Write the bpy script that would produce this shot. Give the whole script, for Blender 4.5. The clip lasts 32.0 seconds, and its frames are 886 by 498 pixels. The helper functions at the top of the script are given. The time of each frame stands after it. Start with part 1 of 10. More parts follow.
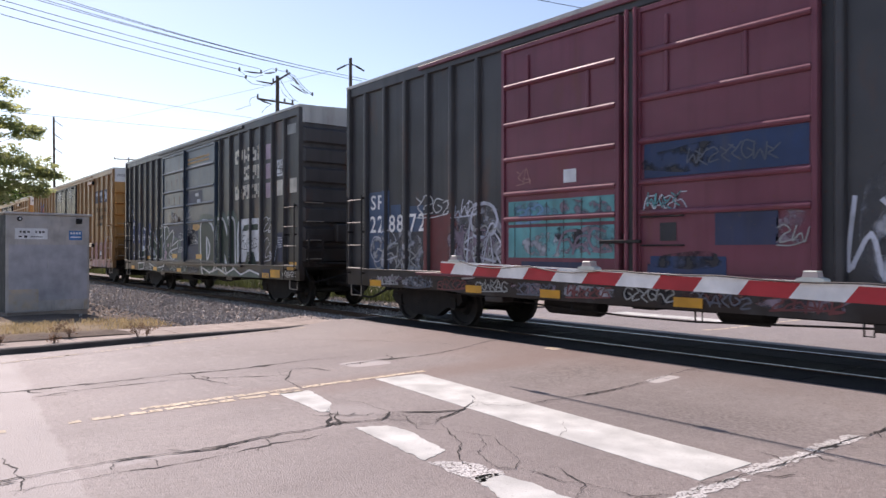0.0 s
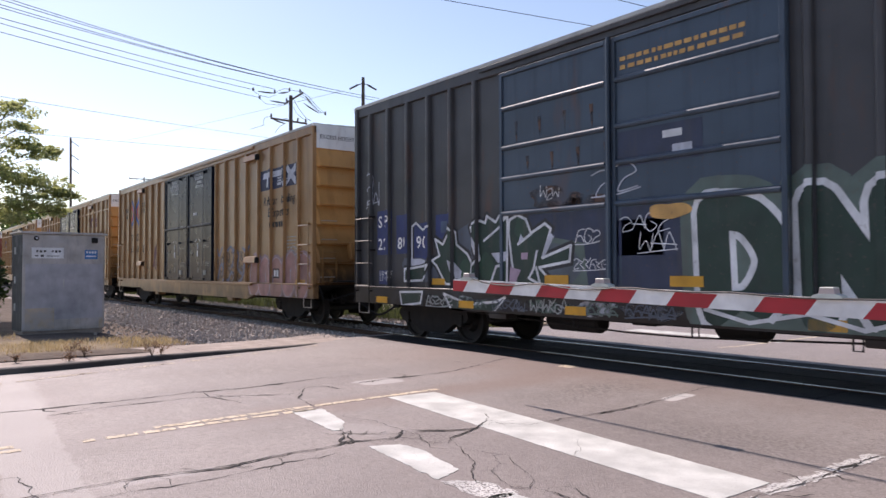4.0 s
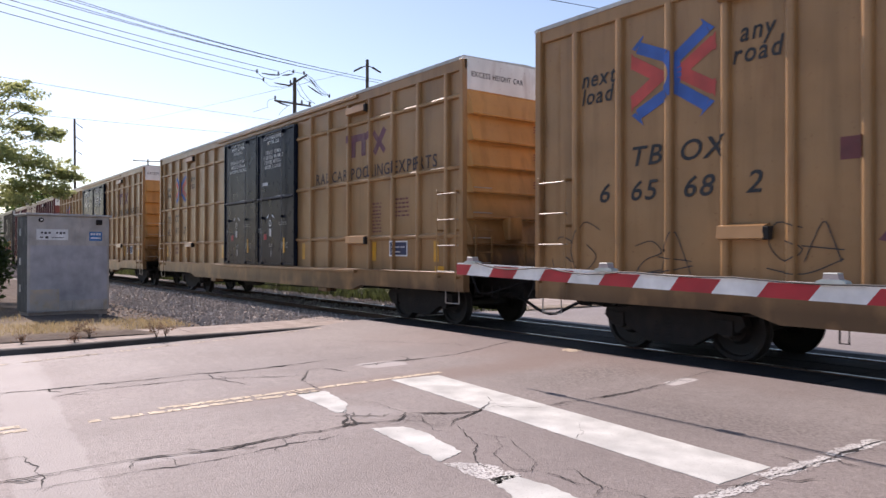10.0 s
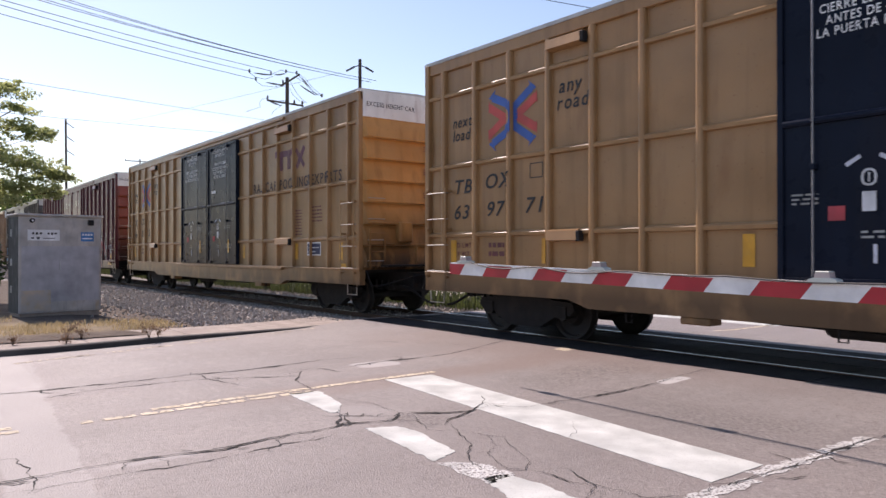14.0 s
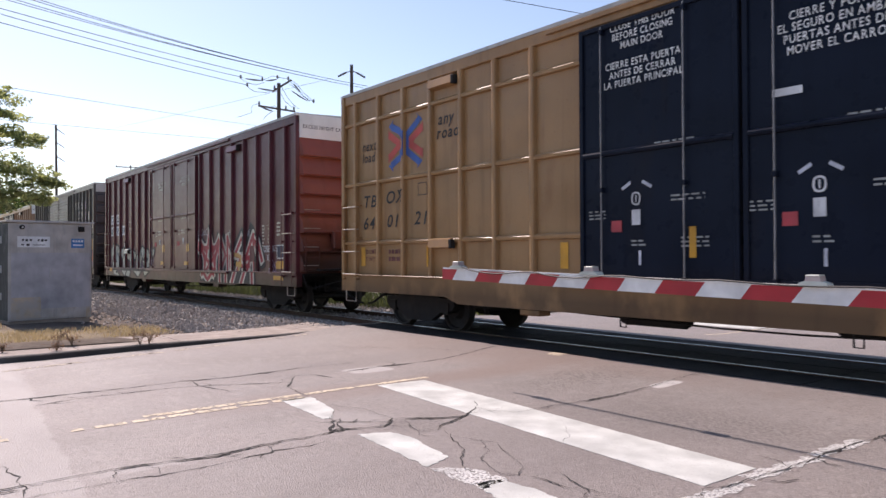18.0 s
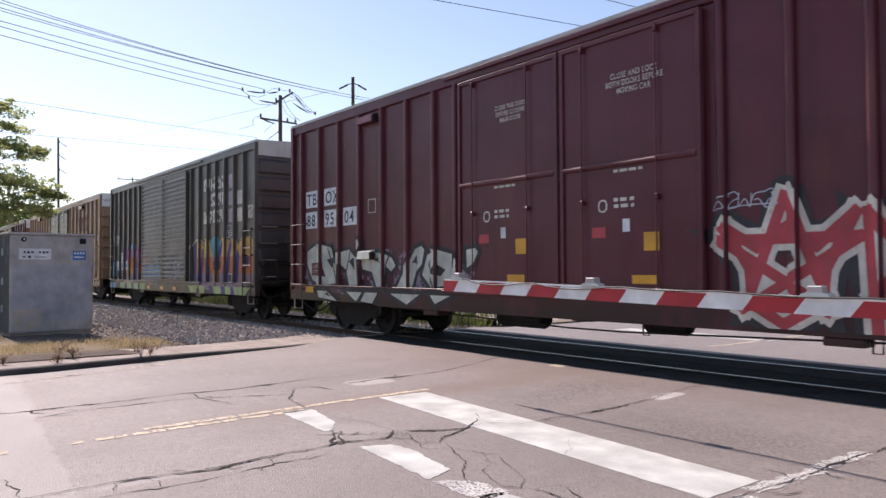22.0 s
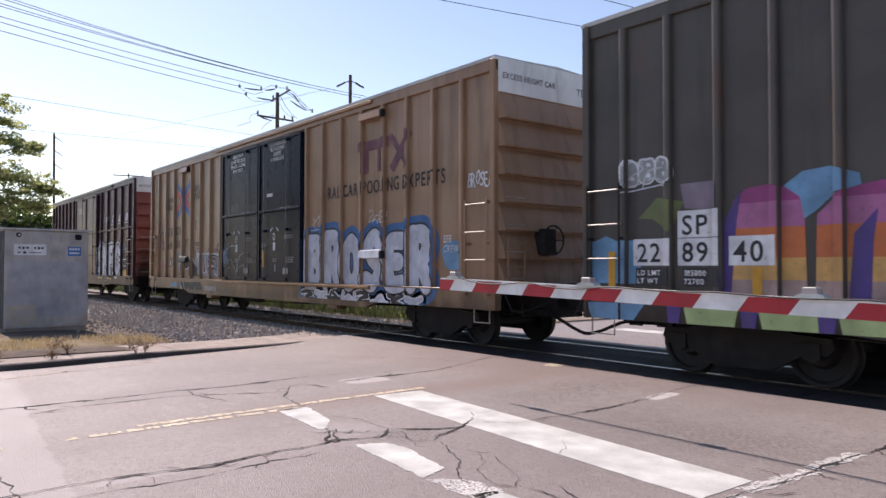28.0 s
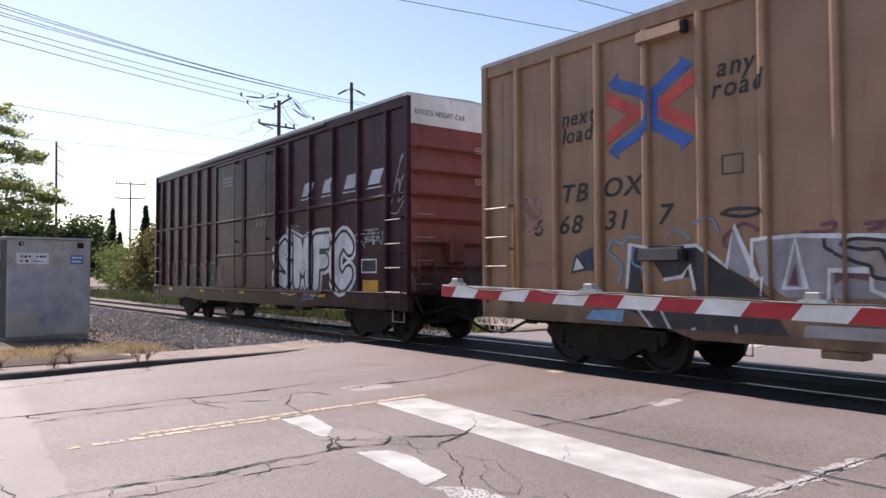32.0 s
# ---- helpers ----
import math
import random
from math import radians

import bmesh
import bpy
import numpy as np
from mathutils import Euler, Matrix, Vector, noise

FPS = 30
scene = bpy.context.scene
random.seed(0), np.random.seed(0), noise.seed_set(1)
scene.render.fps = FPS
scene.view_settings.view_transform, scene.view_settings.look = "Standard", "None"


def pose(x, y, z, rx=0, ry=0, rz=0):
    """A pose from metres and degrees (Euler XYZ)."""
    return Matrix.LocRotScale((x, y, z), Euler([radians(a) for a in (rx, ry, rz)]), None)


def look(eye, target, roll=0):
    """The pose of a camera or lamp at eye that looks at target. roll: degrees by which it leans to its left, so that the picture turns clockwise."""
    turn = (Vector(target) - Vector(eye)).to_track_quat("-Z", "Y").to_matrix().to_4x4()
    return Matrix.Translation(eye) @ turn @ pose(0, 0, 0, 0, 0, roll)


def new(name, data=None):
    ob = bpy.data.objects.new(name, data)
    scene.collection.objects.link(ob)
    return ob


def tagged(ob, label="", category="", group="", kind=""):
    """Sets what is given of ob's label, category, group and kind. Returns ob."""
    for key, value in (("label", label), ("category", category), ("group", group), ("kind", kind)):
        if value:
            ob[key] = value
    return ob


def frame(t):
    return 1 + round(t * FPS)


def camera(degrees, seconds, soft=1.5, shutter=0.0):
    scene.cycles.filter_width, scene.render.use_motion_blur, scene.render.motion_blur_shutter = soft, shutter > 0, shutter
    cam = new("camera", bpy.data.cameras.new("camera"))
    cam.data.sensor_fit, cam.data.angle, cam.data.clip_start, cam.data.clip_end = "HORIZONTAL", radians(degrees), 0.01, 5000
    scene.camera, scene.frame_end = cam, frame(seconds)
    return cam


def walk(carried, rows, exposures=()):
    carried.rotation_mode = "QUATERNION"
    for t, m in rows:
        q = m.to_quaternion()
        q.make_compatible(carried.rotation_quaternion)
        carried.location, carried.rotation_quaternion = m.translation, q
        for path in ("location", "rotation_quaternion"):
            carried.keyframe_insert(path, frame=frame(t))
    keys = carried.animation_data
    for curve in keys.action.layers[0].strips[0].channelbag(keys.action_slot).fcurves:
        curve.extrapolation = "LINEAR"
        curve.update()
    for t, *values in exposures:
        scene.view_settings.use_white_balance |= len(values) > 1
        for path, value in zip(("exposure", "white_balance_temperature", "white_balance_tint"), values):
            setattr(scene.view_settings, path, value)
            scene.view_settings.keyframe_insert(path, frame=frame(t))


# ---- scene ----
cam = camera(62.5, 32.0, soft=1.5, shutter=0.15)
EYE = (0.0, 0.0, 1.52)
# the hand-held camera: seconds, heading, tilt, lean
TURNS = [
    (0, 51.738, 0.180, -0.049),
    (0.5, 51.817, 0.351, -0.254),
    (1, 52.210, 0.570, -0.081),
    (1.5, 52.490, 0.699, -0.109),
    (2, 53.050, 0.792, -0.331),
    (2.5, 52.989, 0.970, -0.042),
    (4.5, 52.815, 1.734, 0.162),
    (5, 53.074, 1.793, 0.137),
    (5.5, 53.117, 1.798, 0.215),
    (6, 53.046, 1.551, -0.031),
    (6.5, 52.787, 1.392, -0.022),
    (7, 52.634, 1.257, 0.176),
    (7.5, 52.499, 1.299, 0.280),
    (8, 51.752, 1.302, 0.322),
    (8.5, 51.630, 0.825, 0.097),
    (9, 52.381, 0.728, 0.187),
    (9.5, 52.758, 0.471, -0.002),
    (10, 53.008, 0.276, -0.135),
    (10.5, 52.871, -0.241, 0.050),
    (11, 52.581, -0.426, 0.303),
    (11.5, 52.521, -0.413, 0.009),
    (12, 52.423, -0.150, 0.084),
    (12.5, 52.391, -0.092, 0.070),
    (13, 52.321, -0.182, 0.070),
    (13.5, 52.346, -0.185, 0.143),
    (14, 52.483, 0.243, 0.029),
    (14.5, 52.484, 0.443, 0.087),
    (15, 52.520, 0.577, 0.330),
    (15.5, 52.378, 0.716, 0.340),
    (17.5, 51.841, 0.580, 0.420),
    (18, 51.881, 0.647, 0.259),
    (18.5, 51.860, 0.675, 0.393),
    (19, 52.128, 0.650, 0.592),
    (19.5, 52.106, 0.807, 0.441),
    (20, 52.085, 1.203, 0.464),
    (20.5, 52.170, 1.272, 0.170),
    (21, 52.106, 1.448, 0.385),
    (21.5, 52.068, 1.583, 0.515),
    (22, 51.977, 1.554, 0.335),
    (22.5, 51.866, 1.767, 0.354),
    (23, 51.785, 1.682, 0.487),
    (23.5, 51.513, 1.672, 0.173),
    (24, 51.166, 1.597, 0.284),
    (24.5, 51.106, 1.649, 0.481),
    (25, 51.314, 1.797, 0.836),
    (25.5, 51.391, 2.029, 0.596),
    (27.5, 51.684, 1.530, -0.113),
    (28, 51.672, 1.452, -0.086),
    (28.5, 51.636, 1.283, -0.224),
    (29, 51.596, 1.292, 0.166),
    (29.5, 51.743, 1.685, 0.366),
    (30, 51.797, 1.869, 0.180),
    (30.5, 51.877, 1.878, 0.169),
    (31, 51.914, 1.861, 0.215),
    (31.5, 51.995, 1.833, 0.327),
    (32, 51.816, 1.981, 0.170),
]
walk(cam, [(t, pose(*EYE, 90 + tilt, lean, head)) for t, head, tilt, lean in TURNS], [(0.0, 0.5, 6700, 20), (32.0, 0.5, 6700, 20)])

# ---- sky and sun ----
SUN_EL, SUN_SIDE = radians(45.5), radians(1.3)
world = bpy.data.worlds.new("sky")
scene.world = world
world.use_nodes = True
wn = world.node_tree.nodes
sky = wn.new("ShaderNodeTexSky")
sky.sky_type, sky.sun_disc, sky.sun_elevation, sky.sun_rotation = "NISHITA", False, SUN_EL, radians(-90) - SUN_SIDE
sky.air_density, sky.dust_density, sky.ozone_density = 1.0, 0.45, 0.4
world.node_tree.links.new(sky.outputs[0], wn["Background"].inputs[0])
wn["Background"].inputs[1].default_value = 0.12
lamp = bpy.data.lights.new("sun", "SUN")
lamp.energy, lamp.angle, lamp.color = 4.2, radians(0.53), (1.0, 0.905, 0.835)
sun = new("sun", lamp)
sun.matrix_world = look((0, 0, 0), (math.cos(SUN_EL) * math.cos(SUN_SIDE), math.cos(SUN_EL) * math.sin(SUN_SIDE), -math.sin(SUN_EL)))


# ---- small tools ----
rnd = random.Random(7)


def mesh_ob(name, bm, material, parent=None, label="", smooth=False):
    """One mesh object from a bmesh, in its parent's space."""
    me = bpy.data.meshes.new(name)
    bm.to_mesh(me)
    bm.free()
    for m in material if isinstance(material, (list, tuple)) else [material]:
        me.materials.append(m)
    if smooth:
        me.polygons.foreach_set("use_smooth", [True] * len(me.polygons))
    ob = new(name, me)
    if parent:
        ob.parent = parent
    return tagged(ob, label)


def part(name, bm, material, parent, label="", smooth=False):
    return mesh_ob(name, bm, material, parent, label, smooth)


def thing(name, label, category, group="", m=None):
    ob = new(name)
    ob.empty_display_size = 0.3
    if m is not None:
        ob.matrix_basis = m
    return tagged(ob, label, category, group)


def box(bm, x0, x1, y0, y1, z0, z1, bevel=0.0):
    """A box between the given limits, its edges broken by a small bevel."""
    sub = bm if not bevel else bmesh.new()
    vs = [sub.verts.new((x, y, z)) for x in (x0, x1) for y in (y0, y1) for z in (z0, z1)]
    for f in ((0, 1, 3, 2), (4, 6, 7, 5), (0, 4, 5, 1), (2, 3, 7, 6), (0, 2, 6, 4), (1, 5, 7, 3)):
        sub.faces.new([vs[i] for i in f])
    if bevel:
        bmesh.ops.bevel(sub, geom=list(sub.edges), offset=bevel, segments=1, affect="EDGES")
        append(bm, sub)
    return bm


def append(bm, sub):
    sub.verts.index_update()
    made = [bm.verts.new(v.co) for v in sub.verts]
    for f in sub.faces:
        bm.faces.new([made[v.index] for v in f.verts])
    sub.free()


def boxes(*rows, bevel=0.0):
    bm = bmesh.new()
    for r in rows:
        box(bm, *r, bevel=bevel)
    return bm


def tube(bm, points, radius, sides=6, cap=True):
    """A round bar through points; radius may be a number or one for each point."""
    pts = [Vector(p) for p in points]
    rad = radius if isinstance(radius, (list, tuple)) else [radius] * len(pts)
    rings = []
    for i, p in enumerate(pts):
        way = (pts[min(i + 1, len(pts) - 1)] - pts[max(i - 1, 0)]).normalized()
        side = way.cross(Vector((0, 0, 1)) if abs(way.z) < 0.9 else Vector((1, 0, 0))).normalized()
        up = side.cross(way)
        rings.append([bm.verts.new(p + rad[i] * (math.cos(a) * side + math.sin(a) * up)) for a in (2 * math.pi * k / sides for k in range(sides))])
    for a, b in zip(rings, rings[1:]):
        for k in range(sides):
            bm.faces.new((a[k], a[(k + 1) % sides], b[(k + 1) % sides], b[k]))
    if cap:
        bm.faces.new(rings[0][::-1])
        bm.faces.new(rings[-1])
    return bm


def lathe(bm, profile, sides, axis="z", at=(0, 0, 0)):
    """Turns (radius, height) pairs about an axis."""
    rings = []
    for r, h in profile:
        ring = []
        for k in range(sides):
            a = 2 * math.pi * k / sides
            c, s = r * math.cos(a), r * math.sin(a)
            co = {"z": (c, s, h), "y": (c, h, s), "x": (h, c, s)}[axis]
            ring.append(bm.verts.new(Vector(co) + Vector(at)))
        rings.append(ring)
    for a, b in zip(rings, rings[1:]):
        for k in range(sides):
            bm.faces.new((a[k], a[(k + 1) % sides], b[(k + 1) % sides], b[k]))
    bm.faces.new(rings[0][::-1])
    bm.faces.new(rings[-1])
    bmesh.ops.recalc_face_normals(bm, faces=bm.faces)
    return bm


def prism(bm, outline, y0, y1, axis="y"):
    """Extrudes a closed outline of (a, b) pairs between two planes of the axis."""
    def co(a, b, h):
        return {"y": (a, h, b), "x": (h, a, b), "z": (a, b, h)}[axis]
    lo = [bm.verts.new(co(a, b, y0)) for a, b in outline]
    hi = [bm.verts.new(co(a, b, y1)) for a, b in outline]
    n = len(outline)
    bm.faces.new(lo)
    bm.faces.new(hi[::-1])
    for i in range(n):
        bm.faces.new((lo[i], hi[i], hi[(i + 1) % n], lo[(i + 1) % n]))
    bmesh.ops.recalc_face_normals(bm, faces=bm.faces)
    return bm


# ---- materials ----
def material(name, colour, rough=0.6, metal=0.0, spots=(), bump=0.0, bump_scale=40.0, grain=0.12, grain_scale=3.0, stretch=(1, 1, 1), spec=0.5, random_tint=0.0, worn=None, low_brown=0.0, low_brown_z=(1.35, 0.75)):
    """A worn surface. worn: (scale, low, high) of the noise that eats it away. spots: rows of (scale, low, high, colour, strength, stretch) laid over the base by noise."""
    m = bpy.data.materials.new(name)
    m.use_nodes = True
    nt = m.node_tree
    n, link = nt.nodes, nt.links.new
    bsdf = n["Principled BSDF"]
    coord = n.new("ShaderNodeTexCoord")

    def noise_at(scale, st=(1, 1, 1), detail=5.0):
        mp = n.new("ShaderNodeMapping")
        mp.inputs["Scale"].default_value = st
        link(coord.outputs["Object"], mp.inputs["Vector"])
        t = n.new("ShaderNodeTexNoise")
        t.inputs["Scale"].default_value, t.inputs["Detail"].default_value = scale, detail
        link(mp.outputs[0], t.inputs["Vector"])
        return t.outputs["Fac"]

    def mix(fac, a, b):
        x = n.new("ShaderNodeMix")
        x.data_type = "RGBA"
        for socket, v in ((x.inputs["Factor"], fac), (x.inputs["A"], a), (x.inputs["B"], b)):
            if isinstance(v, (tuple, float, int)):
                socket.default_value = (*v, 1) if isinstance(v, tuple) else v
            else:
                link(v, socket)
        return x.outputs["Result"]

    def ramp(fac, low, high, top=1.0):
        r = n.new("ShaderNodeMapRange")
        r.inputs["From Min"].default_value, r.inputs["From Max"].default_value, r.inputs["To Max"].default_value = low, high, top
        link(fac, r.inputs["Value"])
        return r.outputs["Result"]

    dark = tuple(c * (1 - 2 * grain) for c in colour)
    light = tuple(min(c * (1 + 2 * grain), 1) for c in colour)
    col = mix(ramp(noise_at(grain_scale, stretch), 0.3, 0.7), dark, light)
    for scale, low, high, c, strength, st in spots:
        col = mix(ramp(noise_at(scale, st, 7.0), low, high, strength), col, c)
    if low_brown:
        # darker brown towards the bottom, broken up by noise
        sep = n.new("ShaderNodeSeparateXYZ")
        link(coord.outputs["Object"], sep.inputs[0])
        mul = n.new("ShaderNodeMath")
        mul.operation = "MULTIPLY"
        link(ramp(sep.outputs["Z"], low_brown_z[0], low_brown_z[1], low_brown), mul.inputs[0])
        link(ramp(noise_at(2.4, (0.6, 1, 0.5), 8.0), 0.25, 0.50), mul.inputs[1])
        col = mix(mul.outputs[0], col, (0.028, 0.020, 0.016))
    if random_tint:
        info = n.new("ShaderNodeObjectInfo")
        hsv = n.new("ShaderNodeHueSaturation")
        link(ramp(info.outputs["Random"], 0, 1, 2 * random_tint), hsv.inputs["Value"])
        add = n.new("ShaderNodeMath")
        add.inputs[1].default_value = 1 - random_tint
        link(ramp(info.outputs["Random"], 0, 1, 2 * random_tint), add.inputs[0])
        link(add.outputs[0], hsv.inputs["Value"])
        link(col, hsv.inputs["Color"])
        col = hsv.outputs["Color"]
    link(col, bsdf.inputs["Base Color"])
    if worn:
        link(ramp(noise_at(worn[0], (1, 1, 1), 9.0), worn[1], worn[2]), bsdf.inputs["Alpha"])
    bsdf.inputs["Metallic"].default_value, bsdf.inputs["Specular IOR Level"].default_value = metal, spec
    r = n.new("ShaderNodeMapRange")
    r.inputs["To Min"].default_value, r.inputs["To Max"].default_value = max(rough - 0.12, 0.03), min(rough + 0.12, 1)
    link(noise_at(grain_scale * 4, stretch), r.inputs["Value"])
    link(r.outputs["Result"], bsdf.inputs["Roughness"])
    if bump:
        b = n.new("ShaderNodeBump")
        b.inputs["Strength"].default_value, b.inputs["Distance"].default_value = 1.0, bump
        link(noise_at(bump_scale), b.inputs["Height"])
        link(b.outputs["Normal"], bsdf.inputs["Normal"])
    return m


def car_paint(name, colour, fade, rust=(0.16, 0.06, 0.025), rough=0.36, dirt=0.5, dents=0.011, spec=0.30, low_brown=0.9, low_brown_z=(1.35, 0.75)):
    """Old rail paint: faded patches, streaks that run down, rust specks, browner towards the bottom."""
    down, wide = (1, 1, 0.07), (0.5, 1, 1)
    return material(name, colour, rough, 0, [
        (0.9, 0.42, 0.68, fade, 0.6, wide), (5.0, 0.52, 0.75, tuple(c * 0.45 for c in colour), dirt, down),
        (2.2, 0.6, 0.72, rust, 0.35, (1, 1, 0.25)), (26.0, 0.66, 0.72, rust, 0.5, (1, 1, 1))], dents, 1.3, 0.08, 1.2, spec=spec, low_brown=low_brown, low_brown_z=low_brown_z)


TAN = car_paint("tan_paint", (0.330, 0.185, 0.080), (0.365, 0.225, 0.112), dirt=0.4, low_brown=0.7)
DULL_TAN = car_paint("dull_tan_paint", (0.300, 0.180, 0.105), (0.345, 0.225, 0.150), dirt=0.5, low_brown=0.7)
TAN_END = car_paint("tan_end_paint", (0.52, 0.265, 0.085), (0.48, 0.28, 0.115), dirt=0.4, spec=0.15, low_brown_z=(2.5, 1.2))
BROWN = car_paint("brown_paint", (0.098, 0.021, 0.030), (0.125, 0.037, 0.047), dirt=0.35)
BROWN_END = car_paint("brown_end_paint", (0.245, 0.066, 0.046), (0.22, 0.078, 0.058), dirt=0.4, low_brown_z=(2.4, 1.3))
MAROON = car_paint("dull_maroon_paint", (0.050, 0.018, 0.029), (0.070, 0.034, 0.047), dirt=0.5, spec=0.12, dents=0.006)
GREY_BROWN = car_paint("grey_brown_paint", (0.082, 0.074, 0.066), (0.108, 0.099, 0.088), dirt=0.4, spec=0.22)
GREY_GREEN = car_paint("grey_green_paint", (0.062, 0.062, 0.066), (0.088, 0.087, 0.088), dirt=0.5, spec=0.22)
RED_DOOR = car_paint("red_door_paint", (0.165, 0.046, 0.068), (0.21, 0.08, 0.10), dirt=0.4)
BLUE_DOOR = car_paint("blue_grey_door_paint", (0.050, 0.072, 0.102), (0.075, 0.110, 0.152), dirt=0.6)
BLACK_DOOR = car_paint("black_door_paint", (0.009, 0.013, 0.025), (0.014, 0.020, 0.036), rust=(0.024, 0.019, 0.019), rough=0.30, dirt=0.3, dents=0.004, spec=0.07, low_brown=0.6)
GREY_END = car_paint("grey_green_end_paint", (0.062, 0.062, 0.066), (0.088, 0.087, 0.088), dirt=0.5, spec=0.22, low_brown=0.8, low_brown_z=(2.6, 1.5))
ROOF_GREY = car_paint("weathered_roof_paint", (0.42, 0.42, 0.40), (0.5, 0.5, 0.48), dirt=0.4)
END_WHITE = car_paint("white_band_paint", (0.72, 0.72, 0.70), (0.62, 0.60, 0.56), dirt=0.2)
STEEL_DARK = material("sooty_cast_steel", (0.011, 0.010, 0.010), 0.85, 0.0, [(6, 0.5, 0.7, (0.028, 0.019, 0.014), 0.5, (1, 1, 1))], 0.003, 25)
WHEEL_STEEL = material("wheel_steel", (0.018, 0.016, 0.015), 0.7, 0.1, [(8, 0.45, 0.7, (0.03, 0.02, 0.014), 0.6, (1, 1, 1))])
DOOR_ROD = material("dull_steel_rod", (0.20, 0.20, 0.21), 0.4, 0.3)
RUNG_STEEL = material("galvanised_rung", (0.36, 0.33, 0.29), 0.5, 0.2, [(12, 0.5, 0.7, (0.3, 0.2, 0.12), 0.4, (1, 1, 1))])
WHITE_PAINT = material("white_lettering", (0.78, 0.78, 0.76), 0.6, 0, [(9, 0.55, 0.75, (0.45, 0.42, 0.38), 0.4, (1, 1, 0.3))])
BLACK_PAINT = material("black_lettering", (0.02, 0.02, 0.022), 0.6)
MAROON_PAINT = material("maroon_lettering", (0.14, 0.05, 0.07), 0.6, 0, [(7, 0.5, 0.7, (0.3, 0.18, 0.13), 0.4, (1, 1, 1))])
SMOKY_PAINT = material("smoky_lettering", (0.050, 0.032, 0.034), 0.6, 0, [(7, 0.5, 0.7, (0.13, 0.08, 0.06), 0.4, (1, 1, 1))])
BLUE_PAINT = material("blue_emblem", (0.03, 0.10, 0.36), 0.5)
RED_PAINT = material("red_emblem", (0.48, 0.06, 0.045), 0.5)
YELLOW_TAPE = material("yellow_reflector", (0.58, 0.29, 0.02), 0.35, 0, [(8, 0.5, 0.7, (0.5, 0.28, 0.05), 0.4, (1, 1, 1))])


# ---- ground, road, track ----
ASPHALT = material("old_asphalt", (0.222, 0.190, 0.176), 0.66, 0, [
    (0.35, 0.42, 0.66, (0.265, 0.235, 0.22), 0.7, (1, 1, 1)), (1.6, 0.50, 0.72, (0.175, 0.152, 0.142), 0.6, (1, 0.35, 1)), (6, 0.52, 0.68, (0.285, 0.247, 0.226), 0.8, (1, 1, 1)),
    (16, 0.53, 0.64, (0.150, 0.128, 0.118), 0.55, (1, 1, 1)), (30, 0.53, 0.62, (0.325, 0.29, 0.267), 0.55, (1, 1, 1)), (48, 0.53, 0.62, (0.13, 0.112, 0.105), 0.5, (1, 1, 1)), (75, 0.54, 0.62, (0.37, 0.335, 0.31), 0.5, (1, 1, 1))], 0.009, 70, 0.12, 0.25)
TAR = material("crack_tar", (0.014, 0.012, 0.011), 0.9, 0, [(5, 0.5, 0.7, (0.045, 0.038, 0.034), 0.5, (1, 1, 1))], 0.004, 60)
CONCRETE = material("worn_concrete", (0.33, 0.275, 0.235), 0.85, 0, [(0.8, 0.45, 0.7, (0.25, 0.20, 0.17), 0.7, (1, 1, 1)), (7, 0.5, 0.7, (0.2, 0.165, 0.14), 0.5, (1, 1, 1)), (60, 0.58, 0.7, (0.2, 0.18, 0.16), 0.4, (1, 1, 1))], 0.004, 90)
# near-black colour stands in for the shade on the kerb face
KERB = material("shade_dark_kerb", (0.06, 0.053, 0.05), 0.85, 0, [(1.2, 0.5, 0.7, (0.16, 0.145, 0.13), 0.5, (1, 1, 1))], 0.004, 80)
DIRT = material("dusty_dirt", (0.22, 0.18, 0.14), 0.95, 0, [(0.7, 0.45, 0.65, (0.29, 0.245, 0.19), 0.7, (1, 1, 1)), (12, 0.55, 0.7, (0.13, 0.11, 0.09), 0.6, (1, 1, 1))], 0.02, 30)
BALLAST = material("ballast_bed", (0.21, 0.185, 0.165), 0.95, 0, [(9, 0.5, 0.65, (0.07, 0.062, 0.056), 0.8, (1, 1, 1)), (14, 0.55, 0.7, (0.3, 0.28, 0.25), 0.7, (1, 1, 1))], 0.04, 14)
RAIL_SIDE = material("rusty_rail", (0.09, 0.05, 0.032), 0.8, 0.3, [(6, 0.5, 0.7, (0.05, 0.03, 0.022), 0.6, (1, 1, 1))])
RAIL_TOP = material("polished_rail_head", (0.22, 0.22, 0.23), 0.30, 1.0)
ROAD_WHITE = material("worn_white_road_paint", (0.525, 0.53, 0.495), 0.75, 0, [(5, 0.58, 0.78, (0.46, 0.44, 0.42), 0.25, (1, 1, 1)), (80, 0.60, 0.68, (0.3, 0.28, 0.26), 0.6, (1, 1, 1))], 0.003, 140)
WORN_WHITE = material("worn_through_white_paint", (0.54, 0.525, 0.50), 0.75, 0, [(40, 0.58, 0.68, (0.3, 0.28, 0.26), 0.6, (1, 1, 1))], 0.003, 140, worn=(46.0, 0.40, 0.48))
FLAKED_YELLOW = material("flaked_yellow_road_paint", (0.46, 0.39, 0.30), 0.8, 0, [(6, 0.48, 0.64, (0.40, 0.33, 0.25), 0.7, (1, 1, 1))], 0.003, 140, worn=(14.0, 0.46, 0.52))
ROAD_YELLOW = material("worn_yellow_road_paint", (0.60, 0.51, 0.38), 0.8, 0, [(6, 0.48, 0.64, (0.52, 0.42, 0.29), 0.7, (1, 1, 1))], 0.003, 140, worn=(16.0, 0.40, 0.46))
